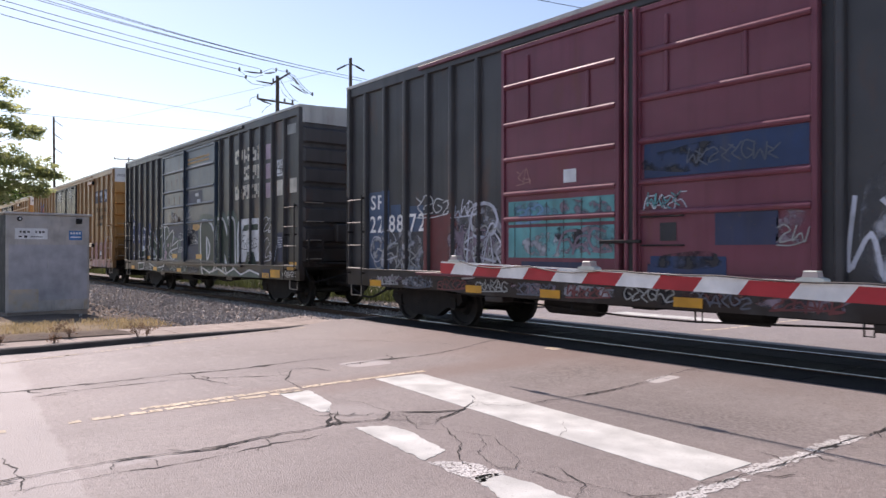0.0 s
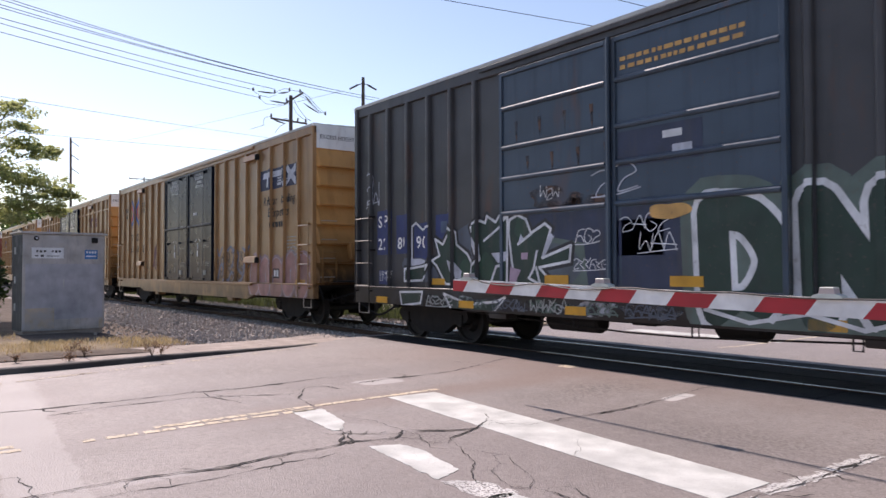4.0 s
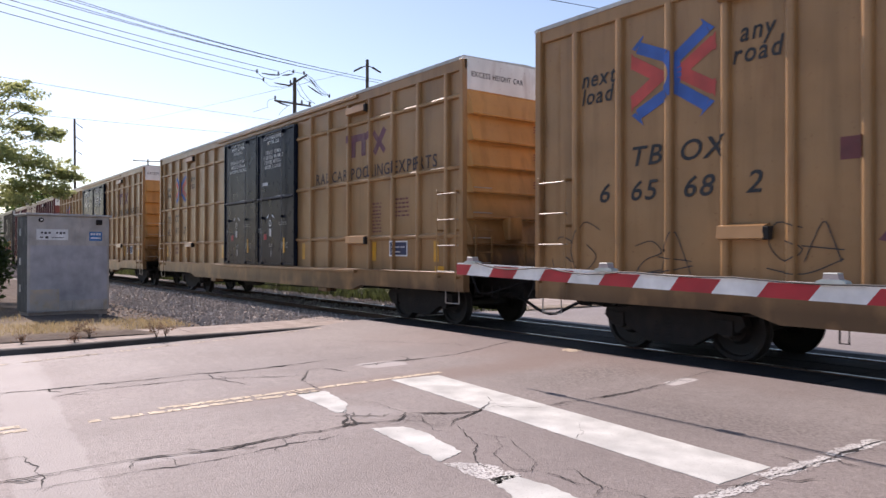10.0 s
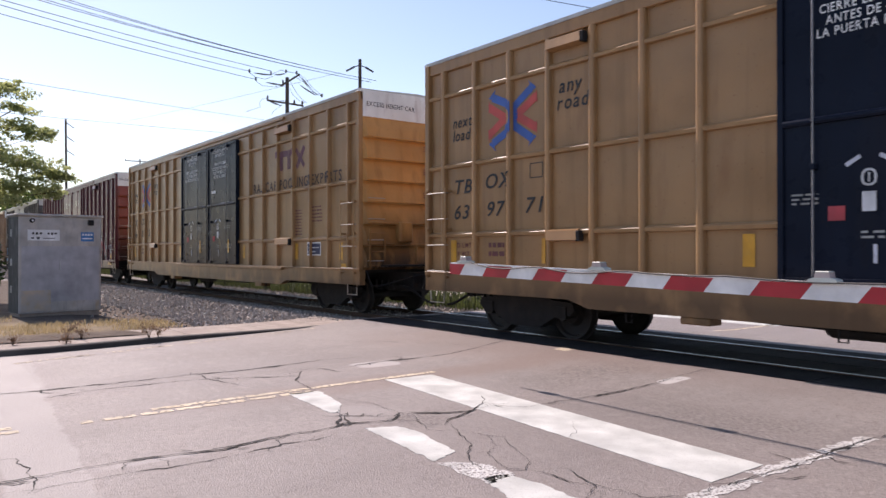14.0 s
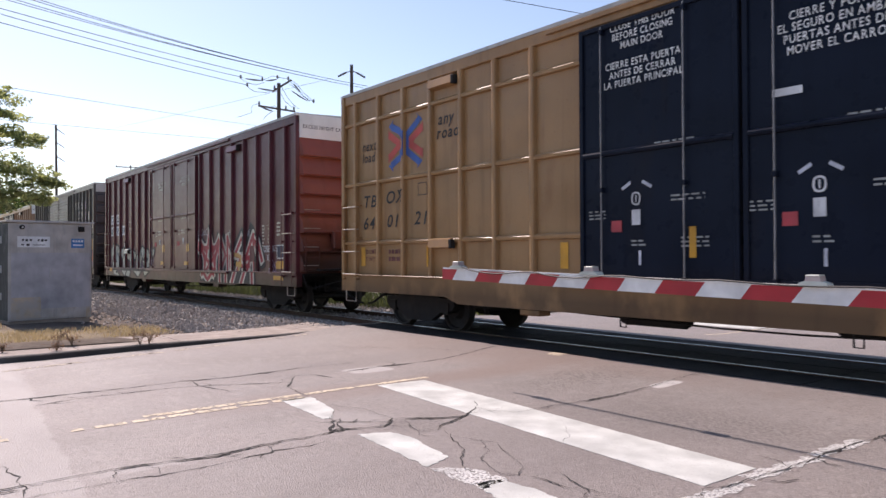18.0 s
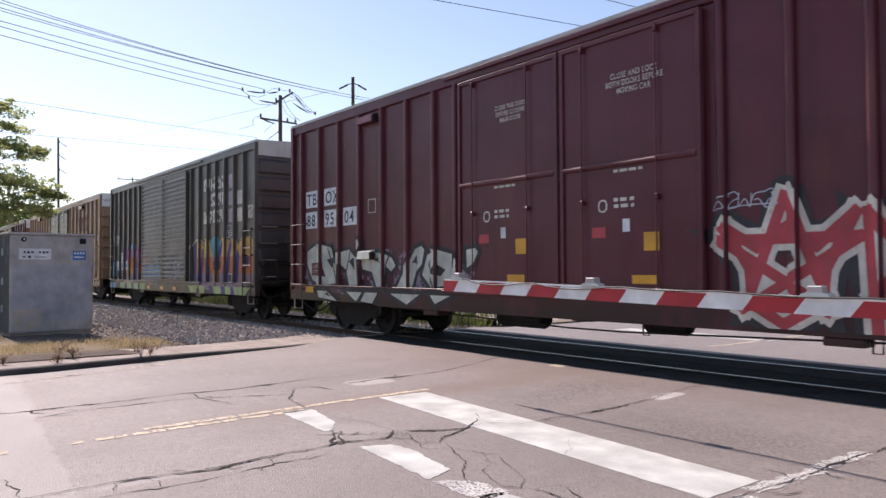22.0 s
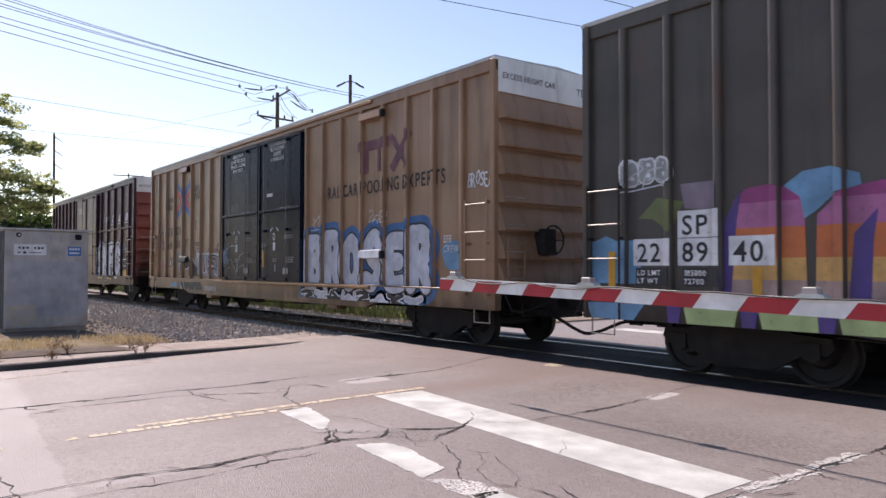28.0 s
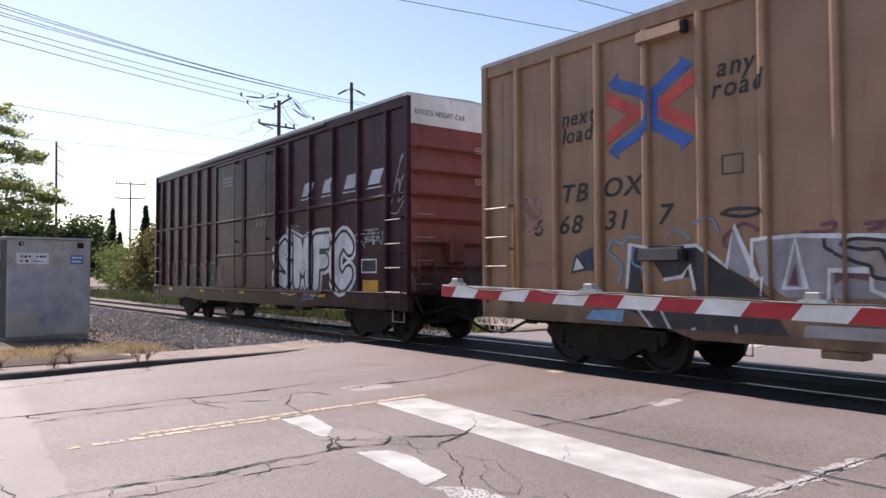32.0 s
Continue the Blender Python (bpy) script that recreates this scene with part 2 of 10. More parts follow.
RUBBER = material("shadow_black_rubber", (0.020, 0.020, 0.023), 0.95, 0, [(4, 0.5, 0.7, (0.034, 0.032, 0.032), 0.6, (1, 1, 1))], 0.004, 60, spec=0.2)
TIE_WOOD = material("creosoted_tie", (0.06, 0.045, 0.035), 0.9, 0, [(3, 0.5, 0.7, (0.11, 0.09, 0.075), 0.6, (1, 6, 1))], 0.006, 30)

def areas(mat, rows):
    """Lays uneven areas of another colour into a ground material. Rows: centre, half sizes, heading, softness, raggedness and its scale, colour, strength, speckle."""
    nt = mat.node_tree
    n, link = nt.nodes, nt.links.new
    socket = n["Principled BSDF"].inputs["Base Color"]
    col = socket.links[0].from_socket
    coord = n.new("ShaderNodeTexCoord")

    def math_node(op, a, b=None):
        m = n.new("ShaderNodeMath")
        m.operation = op
        for k, v in enumerate((a, b)):
            if isinstance(v, (int, float)):
                m.inputs[k].default_value = v
            elif v is not None:
                link(v, m.inputs[k])
        return m.outputs[0]

    for cx, cy, hx, hy, turn, soft, rag, scale, colour, strength, speckle in rows:
        mp = n.new("ShaderNodeMapping")
        mp.vector_type = "TEXTURE"
        mp.inputs["Location"].default_value, mp.inputs["Rotation"].default_value, mp.inputs["Scale"].default_value = (cx, cy, 0), (0, 0, radians(turn)), (hx, hy, 1)
        link(coord.outputs["Object"], mp.inputs["Vector"])
        sep = n.new("ShaderNodeSeparateXYZ")
        link(mp.outputs[0], sep.inputs[0])
        u, v = math_node("ABSOLUTE", sep.outputs[0]), math_node("ABSOLUTE", sep.outputs[1])
        d = math_node("POWER", math_node("ADD", math_node("POWER", u, 4.0), math_node("POWER", v, 4.0)), 0.25)
        t = n.new("ShaderNodeTexNoise")
        t.inputs["Scale"].default_value, t.inputs["Detail"].default_value = scale, 8.0
        link(coord.outputs["Object"], t.inputs["Vector"])
        d = math_node("ADD", d, math_node("MULTIPLY", math_node("SUBTRACT", t.outputs["Fac"], 0.5), rag))
        r = n.new("ShaderNodeMapRange")
        r.inputs["From Min"].default_value, r.inputs["From Max"].default_value, r.inputs["To Max"].default_value = 1 + soft, 1 - soft, strength
        link(d, r.inputs["Value"])
        fac = r.outputs["Result"]
        if speckle:
            s = n.new("ShaderNodeTexNoise")
            s.inputs["Scale"].default_value, s.inputs["Detail"].default_value = speckle, 4.0
            link(coord.outputs["Object"], s.inputs["Vector"])
            q = n.new("ShaderNodeMapRange")
            q.inputs["From Min"].default_value, q.inputs["From Max"].default_value = 0.46, 0.60
            link(s.outputs["Fac"], q.inputs["Value"])
            fac = math_node("MULTIPLY", fac, q.outputs["Result"])
        x = n.new("ShaderNodeMix")
        x.data_type = "RGBA"
        link(fac, x.inputs["Factor"])
        link(col, x.inputs["A"])
        x.inputs["B"].default_value = (*colour, 1)
        col = x.outputs["Result"]
    link(col, socket)


PALE, DARKER, RUSTY = (0.315, 0.288, 0.272), (0.12, 0.103, 0.094), (0.205, 0.152, 0.13)
areas(ASPHALT, [
    # reddish stain along the centre line and before the rails
    (-7.25, 6.0, 0.35, 2.6, 0, 0.5, 1.2, 1.6, RUSTY, 0.75, 0), (-8.8, 7.6, 2.2, 0.9, 0, 0.5, 1.2, 1.2, RUSTY, 0.6, 0), (-6.3, 7.9, 2.5, 0.5, 0, 0.5, 1.2, 1.5, RUSTY, 0.5, 0),
    # darker wheel lanes
    (-9.0, 0.0, 0.45, 9.0, 2, 0.5, 0.8, 0.8, (0.185, 0.160, 0.15), 0.5, 0), (-4.2, 2.0, 1.0, 9.0, 0, 0.6, 0.8, 0.7, (0.185, 0.160, 0.15), 0.35, 0),
    # pale trench across the road
    (-7.5, 1.02, 4.4, 0.25, -4, 0.07, 0.55, 4.0, PALE, 0.75, 0), (-10.4, 1.25, 2.2, 0.30, -4, 0.10, 0.8, 3.0, PALE, 0.6, 0),
    # small pale patches
    (-8.42, 5.32, 0.22, 0.32, 0, 0.12, 0.5, 6.0, (0.42, 0.39, 0.375), 0.85, 0), (-5.11, 7.30, 0.10, 0.24, 0, 0.12, 0.5, 6.0, (0.50, 0.475, 0.455), 0.95, 0), (-6.0, 3.62, 0.30, 0.24, 35, 0.35, 0.8, 5.0, PALE, 0.55, 0), (-5.53, 1.6, 0.07, 0.36, 0, 0.4, 0.8, 8.0, PALE, 0.8, 0),
    # stripped coarse areas
    (-5.38, 3.92, 0.22, 0.26, 0, 0.3, 0.8, 5.0, DARKER, 0.85, 34), (-6.1, 6.8, 0.38, 0.9, 0, 0.5, 1.4, 3.0, DARKER, 0.85, 26), (-3.7, 6.0, 0.85, 0.50, 10, 0.5, 1.4, 3.0, DARKER, 0.75, 26), (-7.0, 2.2, 0.5, 1.2, 0, 0.5, 1.5, 2.0, DARKER, 0.35, 30)])
VERGE_DIRT = material("trodden_verge_dirt", (0.125, 0.100, 0.083), 0.95, 0, [(0.9, 0.45, 0.65, (0.09, 0.072, 0.060), 0.7, (1, 1, 1)), (7, 0.5, 0.68, (0.18, 0.148, 0.12), 0.6, (1, 1, 1)), (40, 0.55, 0.66, (0.23, 0.20, 0.17), 0.6, (1, 1, 1))], 0.02, 30, spec=0.08)
areas(VERGE_DIRT, [(-15.6, 1.6, 1.3, 2.4, 0, 0.35, 0.8, 2.0, (0.30, 0.24, 0.155), 0.85, 0), (-20.0, 0.4, 4.0, 1.6, 0, 0.35, 0.8, 2.0, (0.24, 0.195, 0.13), 0.6, 0)])

TRACK_Y, RAIL_Z, GAUGE = 9.83, 0.08, 0.755


def road_z(y):
    """The road lifts a little to the rails."""
    d = abs(y - TRACK_Y)
    k = min(max((3.4 - d) / 1.6, 0), 1)
    return 0.055 * k * k * (3 - 2 * k)


def kerb_x(y):
    return -12.35 - 0.17 * max(y - 2, 0) - 0.035 * max(y - 5, 0) ** 2


def kerb_h(y):
    k = min(max((7.6 - y) / 4.0, 0.08), 1)
    return 0.088 * k


def strip(name, ys, left, right, z, mat, label="", kind="structure", category=""):
    """A sheet that follows two edges given over y; z may be a function of y."""
    bm = bmesh.new()
    rows = []
    for y in ys:
        a, b = left(y), right(y)
        rows.append([bm.verts.new((a + (b - a) * k / 4, y, z(y))) for k in range(5)])
    for p, q in zip(rows, rows[1:]):
        for k in range(4):
            bm.faces.new((p[k], p[k + 1], q[k + 1], q[k]))
    bmesh.ops.recalc_face_normals(bm, faces=bm.faces)
    ob = mesh_ob(name, bm, mat)
    return tagged(ob, label, category, kind=kind)


def ramp_ys(a, b, step):
    n = max(int(round((b - a) / step)), 1)
    return [a + (b - a) * i / n for i in range(n + 1)]


def ground():
    # one sheet to the horizon, lower under road, walk and track bed
    bm = bmesh.new()
    s = 1500
    vs = [bm.verts.new(p) for p in ((-s, -s, -0.16), (s, -s, -0.16), (s, s, -0.16), (-s, s, -0.16))]
    bm.faces.new(vs)
    tagged(mesh_ob("ground", bm, DIRT), "dusty dry ground reaching to the horizon", "ground", kind="structure")
    ys = ramp_ys(-25, 5.5, 4) + ramp_ys(5.8, 14, 0.3) + ramp_ys(15, 90, 8)
    strip("road", ys, lambda y: kerb_x(max(min(y, 8), 0)) - 0.06 if y < 8.4 else -13.9, lambda y: 6.0, road_z, ASPHALT, "cracked sun-bleached grey asphalt road over the crossing", category="road")
    # verge behind the walk, at the walk's height
    bm = bmesh.new()
    nx, ny = 24, 20
    grid = [[bm.verts.new((-13.2 - 34 * (i / nx) ** 1.3, -22 + 28.2 * j / ny, 0.10 + 0.03 * noise.noise((i * 0.7, j * 0.7, 0)) - (0.22 * max((j / ny - 0.9) / 0.1, 0)))) for j in range(ny + 1)] for i in range(nx + 1)]
    for i in range(nx):
        for j in range(ny):
            bm.faces.new((grid[i][j], grid[i][j + 1], grid[i + 1][j + 1], grid[i + 1][j]))
    bmesh.ops.recalc_face_normals(bm, faces=bm.faces)
    tagged(mesh_ob("verge", bm, VERGE_DIRT), "bare dusty dirt verge between walk and track", "ground", kind="structure")
    # kerb and walk
    ys = ramp_ys(-25, 0, 2.5) + ramp_ys(0.25, 8.2, 0.25)
    bm = bmesh.new()
    rows = [[bm.verts.new(p) for p in ((kerb_x(y), y, -0.05), (kerb_x(y) - 0.01, y, kerb_h(y) - 0.015), (kerb_x(y) - 0.03, y, kerb_h(y)), (kerb_x(y) - 0.16, y, kerb_h(y)), (kerb_x(y) - 0.16, y, -0.05))] for y in ys]
    for p, q in zip(rows, rows[1:]):
        for k in range(4):
            bm.faces.new((p[k], q[k], q[k + 1], p[k + 1]))
    bmesh.ops.recalc_face_normals(bm, faces=bm.faces)
    tagged(mesh_ob("kerb", bm, [KERB]), "concrete kerb, blackened for its shaded face, sinking towards the crossing", "kerb", kind="structure")
    far = lambda y: -14.0 - 0.05 * y - 0.055 * max(y - 3.5, 0) ** 2
    walk_slab = new("pavement")
    tagged(walk_slab, "pale worn concrete pavement with joints", "pavement", kind="structure")
    cuts = [-25 + 1.6 * i for i in range(15)] + [-0.9, 0.9, 2.6, 4.3, 5.9, 7.2, 8.35]
    for a, b in zip(cuts, cuts[1:]):
        bm = bmesh.new()
        rows = []
        for y in ramp_ys(a + 0.006, b - 0.006, 0.4):
            l, r, z = far(y), kerb_x(y) - 0.165, kerb_h(y) - 0.004 * (1 if y < 7 else 2)
            rows.append([bm.verts.new(p) for p in ((l, y, z - 0.1), (l, y, z), (r, y, z), (r, y, z - 0.1))])
        for p, q in zip(rows, rows[1:]):
            for k in range(3):
                bm.faces.new((p[k], q[k], q[k + 1], p[k + 1]))
        bm.faces.new(rows[0])
        bm.faces.new(rows[-1])
        bmesh.ops.recalc_face_normals(bm, faces=bm.faces)
        part("slab", bm, CONCRETE, walk_slab)


def rail(y):
    """A rail with head, web and foot along the whole line."""
    prof = [(-0.07, -0.17), (0.07, -0.17), (0.07, -0.155), (0.012, -0.135), (0.012, -0.045), (0.036, -0.035), (0.036, -0.004), (0.030, 0.0), (-0.030, 0.0), (-0.036, -0.004), (-0.036, -0.035), (-0.012, -0.045), (-0.012, -0.135), (-0.07, -0.155)]
    bm = bmesh.new()
    xs = (-420, -60, -13.6, 6, 250)
    rows = [[bm.verts.new((x, y + a, RAIL_Z + b)) for a, b in prof] for x in xs]
    for p, q in zip(rows, rows[1:]):
        for k in range(len(prof)):
            f = bm.faces.new((p[k], p[(k + 1) % len(prof)], q[(k + 1) % len(prof)], q[k]))
            f.material_index = 1 if k == 7 else 0
    bmesh.ops.recalc_face_normals(bm, faces=bm.faces)
    return bm


def track():
    bm = bmesh.new()
    prof = [(-4.2, -0.15), (-2.6, -0.06), (-1.5, -0.03), (1.5, -0.03), (2.6, -0.06), (5.0, -0.15)]
    xs = [-420, -120] + [-100 + 4 * i for i in range(22)] + [-13.7]
    for run in (xs, [3.0, 20, 60, 250]):
        rows = [[bm.verts.new((x, TRACK_Y + a, b)) for a, b in prof] for x in run]
        for p, q in zip(rows, rows[1:]):
            for k in range(len(prof) - 1):
                bm.faces.new((p[k], q[k], q[k + 1], p[k + 1]))
    bmesh.ops.recalc_face_normals(bm, faces=bm.faces)
    tagged(mesh_ob("ballast_bed", bm, BALLAST), "grey crushed-stone ballast bed", "ballast", kind="structure")
    track_line = thing("railway_track", "single railway track with rusty rails and polished heads", "track")
    tagged(track_line, kind="structure")
    for s in (-1, 1):
        part("rail", rail(TRACK_Y + s * GAUGE), [RAIL_SIDE, RAIL_TOP], track_line)
    tie = boxes((-0.115, 0.115, -1.3, 1.3, -0.17, 0), bevel=0.008)
    first = part("tie", tie, TIE_WOOD, track_line)
    xs = [-14.3 - 0.55 * i for i in range(150)]
    first.matrix_basis = pose(xs[0], TRACK_Y, RAIL_Z - 0.17)
    for x in xs[1:]:
        ob = new("tie", first.data)
        ob.parent, ob.matrix_basis = track_line, pose(x, TRACK_Y + rnd.uniform(-0.04, 0.04), RAIL_Z - 0.17, 0, 0, rnd.uniform(-1, 1))
    # crossing surface: dark panels beside and between the rails
    crossing = thing("crossing_surface", "dark rubber crossing panels set beside the rails, blackened to match the train's shadow", "crossing")
    tagged(crossing, kind="structure")
    # nearest row reaches the train's shadow edge, so its black also deepens that shade
    for y0, y1 in ((-1.57, -0.81), (-0.68, -0.02), (0.02, 0.68), (0.81, 1.35)):
        for i in range(8):
            bm = boxes((-13.6 + 2.4 * i + 0.006, -13.6 + 2.4 * (i + 1) - 0.006, TRACK_Y + y0, TRACK_Y + y1, -0.06, 0.066), bevel=0.006)
            part("panel", bm, RUBBER, crossing)


def decal(name, outline, mat, z=0.004, label="", category="road marking", kind="structure"):
    """Thin paint on the road, its outline roughened."""
    bm = bmesh.new()
    vs = [bm.verts.new((x, y, road_z(y) + z)) for x, y in outline]
    f = bm.faces.new(vs)
    if mat is ROAD_WHITE:
        ext = bmesh.ops.extrude_face_region(bm, geom=[f])
        for v in ext["geom"]:
            if isinstance(v, bmesh.types.BMVert):
                v.co.z -= 0.003
    bmesh.ops.triangulate(bm, faces=[f for f in bm.faces if len(f.verts) > 4])
    bmesh.ops.recalc_face_normals(bm, faces=bm.faces)
    return tagged(mesh_ob(name, bm, mat), label, category, kind=kind)


def rough_outline(corners, step=0.12, amount=0.012, seed=0):
    r = random.Random(seed)
    out = []
    for (ax, ay), (bx, by) in zip(corners, corners[1:] + corners[:1]):
        n = max(int(math.hypot(bx - ax, by - ay) / step), 1)
        for i in range(n):
            k = i / n
            j = amount if i else amount * 0.5
            out.append((ax + (bx - ax) * k + r.uniform(-j, j), ay + (by - ay) * k + r.uniform(-j, j)))
    return out


def crack(points, width=0.02, seed=0, wander=0.05, z=0.0035, mat=None, branch=True):
    """A jagged crack of changing width along points, with short side cracks."""
    r = random.Random(seed)
    width *= 0.78
    runs = [(points, width)]
    if branch:
        for (ax, ay), (bx, by) in zip(points, points[1:]):
            if math.hypot(bx - ax, by - ay) > 0.25:
                for _ in range(1):
                    k, a, l = r.random(), r.uniform(0, 6.28), r.uniform(0.1, 0.35)
                    p = (ax + (bx - ax) * k, ay + (by - ay) * k)
                    runs.append(([p, (p[0] + math.cos(a) * l * 0.6, p[1] + math.sin(a) * l * 0.6), (p[0] + math.cos(a + 0.4) * l, p[1] + math.sin(a + 0.4) * l)], width * 0.45))
    bm = bmesh.new()
    for pts, wid in runs:
        line = []
        for (ax, ay), (bx, by) in zip(pts, pts[1:]):
            n = max(int(math.hypot(bx - ax, by - ay) / 0.04), 1)
            for i in range(n):
                k = i / n
                x, y = ax + (bx - ax) * k, ay + (by - ay) * k
                line.append((x + wander * noise.noise((x * 6, y * 6, seed)) + r.gauss(0, 0.007), y + wander * noise.noise((x * 6, y * 6, seed + 9.5)) + r.gauss(0, 0.007)))
        line.append(pts[-1])
        prev = None
        for i, (x, y) in enumerate(line):
            ax, ay = line[max(i - 1, 0)]
            bx, by = line[min(i + 1, len(line) - 1)]
            d = math.hypot(bx - ax, by - ay) or 1
            w = wid * (0.13 + 1.35 * abs(noise.noise((x * 2.3, y * 2.3, seed)))) * min(1, 0.3 + 4 * min(i, len(line) - 1 - i) / len(line)) * r.uniform(0.7, 1.2)
            nx, ny = -(by - ay) / d * w / 2, (bx - ax) / d * w / 2
            cur = [bm.verts.new((x + nx, y + ny, road_z(y + ny) + z)), bm.verts.new((x - nx, y - ny, road_z(y - ny) + z))]
            if prev:
                bm.faces.new((prev[0], prev[1], cur[1], cur[0]))
            prev = cur
    for f in bm.faces:
        f.normal_update()
        if f.normal.z < 0:
            f.normal_flip()
    return tagged(mesh_ob("crack", bm, mat or TAR), "dark crack in the old asphalt", "crack", "road cracks", "structure")


def markings():
    decal("stop_line", rough_outline([(-7.31, 4.74), (-7.27, 5.40), (-2.74, 4.98), (-2.74, 4.33)], 0.1, 0.006, 1), ROAD_WHITE, label="broad white stop line painted before the crossing")
    for k, o in enumerate(([(-7.20, 3.44), (-7.18, 3.80), (-6.42, 3.64), (-6.10, 3.44), (-6.12, 3.36)], [(-5.40, 3.30), (-5.30, 3.56), (-5.05, 3.60), (-4.36, 3.46), (-4.24, 3.18)])):
        decal("worn_line", rough_outline(o, 0.04, 0.012, 2 + k), ROAD_WHITE, label="worn stub of an older white line")
    decal("worn_line", rough_outline([(-4.2, 3.18), (-4.05, 3.40), (-3.66, 3.43), (-3.62, 3.14)], 0.05, 0.03, 4), WORN_WHITE, label="flaking stub of an older white line")
    decal("worn_line", rough_outline([(-3.72, 3.20), (-3.70, 3.38), (-3.45, 3.42), (-2.75, 3.38), (-2.72, 3.05), (-3.3, 3.06)], 0.05, 0.015, 9), ROAD_WHITE, label="worn stub of an older white line")
    r = random.Random(5)
    # double yellow centre line, worn into pieces
    for off, runs in ((-0.03, [(-9.0, -2.5), (-1.6, 0.92), (1.40, 1.50), (1.57, 1.87), (1.92, 2.22), (2.25, 2.5), (2.52, 2.95), (3.0, 3.30), (3.35, 3.72)]), (-0.19, [(-9.0, -2.0), (-1.5, 0.88), (2.06, 3.0), (3.03, 3.40), (3.42, 3.76), (3.8, 4.45), (4.5, 5.55)])):
        for a, b in runs:
            cx = lambda y: -7.04 + off - 0.035 * y
            decal("centre_line", rough_outline([(cx(a) - 0.05, a), (cx(b) - 0.05, b), (cx(b) + 0.05, b), (cx(a) + 0.05, a)], 0.05, 0.012, r.random()), ROAD_YELLOW, label="worn yellow centre line")
    for a, b in ((3.2, 4.6), (4.7, 5.6), (5.65, 6.4)):
        decal("edge_line", rough_outline([(-2.71, a), (-2.66, b), (-2.54, b), (-2.58, a)], 0.05, 0.03, a), WORN_WHITE, label="broken white edge line worn thin")
    for i in range(14):
        a = 1.0 + 0.42 * i
        b = a + 0.24 + 0.12 * (i % 3)
        x = -11.02 - 0.30 * a
        decal("edge_line", rough_outline([(x - 0.06, a), (x - 0.06 - 0.3 * (b - a), b), (x + 0.06 - 0.3 * (b - a), b), (x + 0.06, a)], 0.05, 0.025, 40 + i), FLAKED_YELLOW, label="flaked yellow edge line")
    decal("centre_line", rough_outline([(-7.70, 8.0), (-8.0, 9.15), (-7.62, 9.15), (-7.46, 8.0)], 0.1, 0.02, 77), ROAD_YELLOW, label="worn yellow paint before the rails")
    # long cracks along the road
    crack([(-9.2, 0.4), (-9.05, 1.2), (-9.05, 1.81), (-9.04, 2.42), (-9.11, 2.97), (-9.01, 3.58), (-9.08, 4.15), (-9.17, 4.78), (-9.13, 5.5)], 0.085, 6, 0.03)
    crack([(-8.57, 1.34), (-8.69, 1.74), (-8.72, 2.21), (-8.71, 2.84), (-8.57, 3.26), (-8.35, 3.67), (-8.2, 4.05)], 0.05, 7, 0.03)
    crack([(-9.08, 3.13), (-8.65, 3.09), (-8.34, 3.18), (-8.03, 3.22)], 0.05, 16, 0.03)
    crack([(-8.62, 4.29), (-8.37, 4.17), (-8.09, 3.99), (-7.89, 3.87), (-7.52, 3.81), (-7.2, 3.78)], 0.06, 17, 0.03)
    crack([(-8.62, 4.29), (-8.54, 4.53), (-8.13, 4.62)], 0.05, 18, 0.03, branch=False)
    crack([(-8.47, 5.0), (-8.57, 5.61), (-8.53, 6.01), (-8.57, 6.71), (-8.7, 7.36), (-9.0, 8.36)], 0.075, 19, 0.03)
    crack([(-8.56, 5.5), (-8.52, 5.75), (-8.52, 6.05)], 0.15, 20, 0.02, 0.0045, branch=False)
    crack([(-5.6, 0.5), (-5.58, 0.94), (-5.6, 1.31), (-5.59, 1.58), (-5.55, 1.81), (-5.49, 2.09), (-5.55, 2.39), (-5.6, 2.71), (-5.56, 2.95), (-5.61, 3.14), (-5.66, 3.25), (-5.53, 3.56), (-5.57, 3.76)], 0.06, 4, 0.02, 0.008)
    crack([(-5.53, 2.0), (-5.52, 2.2), (-5.57, 2.45), (-5.59, 2.7)], 0.07, 21, 0.02, 0.009, branch=False)
    crack([(-5.3, 0.7), (-5.31, 1.24), (-5.27, 1.6), (-5.27, 2.01), (-5.3, 2.2), (-5.36, 2.5), (-5.32, 2.77), (-5.37, 3.01)], 0.032, 5, 0.02)
    crack([(-6.2, 0.78), (-5.88, 0.8), (-5.52, 0.81), (-5.2, 0.72)], 0.022, 14, 0.03)
    # the broken knot between the stubs and the stop line
    crack([(-6.2, 3.5), (-6.09, 3.41), (-5.9, 3.35), (-5.73, 3.2), (-5.57, 3.19), (-5.65, 3.29), (-5.84, 3.34), (-6.03, 3.49)], 0.06, 22, 0.04, 0.009)
    crack([(-6.65, 3.73), (-6.26, 3.89), (-5.71, 3.88), (-5.5, 3.66), (-5.6, 3.36)], 0.035, 9, 0.03, 0.008)
    crack([(-5.71, 3.88), (-5.49, 3.87), (-5.19, 3.75), (-5.07, 3.9), (-5.24, 4.1), (-5.33, 4.37), (-5.56, 4.78), (-5.86, 5.01)], 0.04, 23, 0.03, 0.008)
    crack([(-5.71, 3.88), (-5.46, 4.2), (-5.37, 4.48)], 0.07, 24, 0.02, 0.0085, branch=False)
    crack([(-5.5, 4.73), (-5.17, 4.98), (-5.17, 5.42), (-5.12, 5.96), (-5.14, 6.44), (-5.16, 7.19), (-5.19, 7.78), (-5.24, 8.47)], 0.05, 8, 0.03, 0.008)
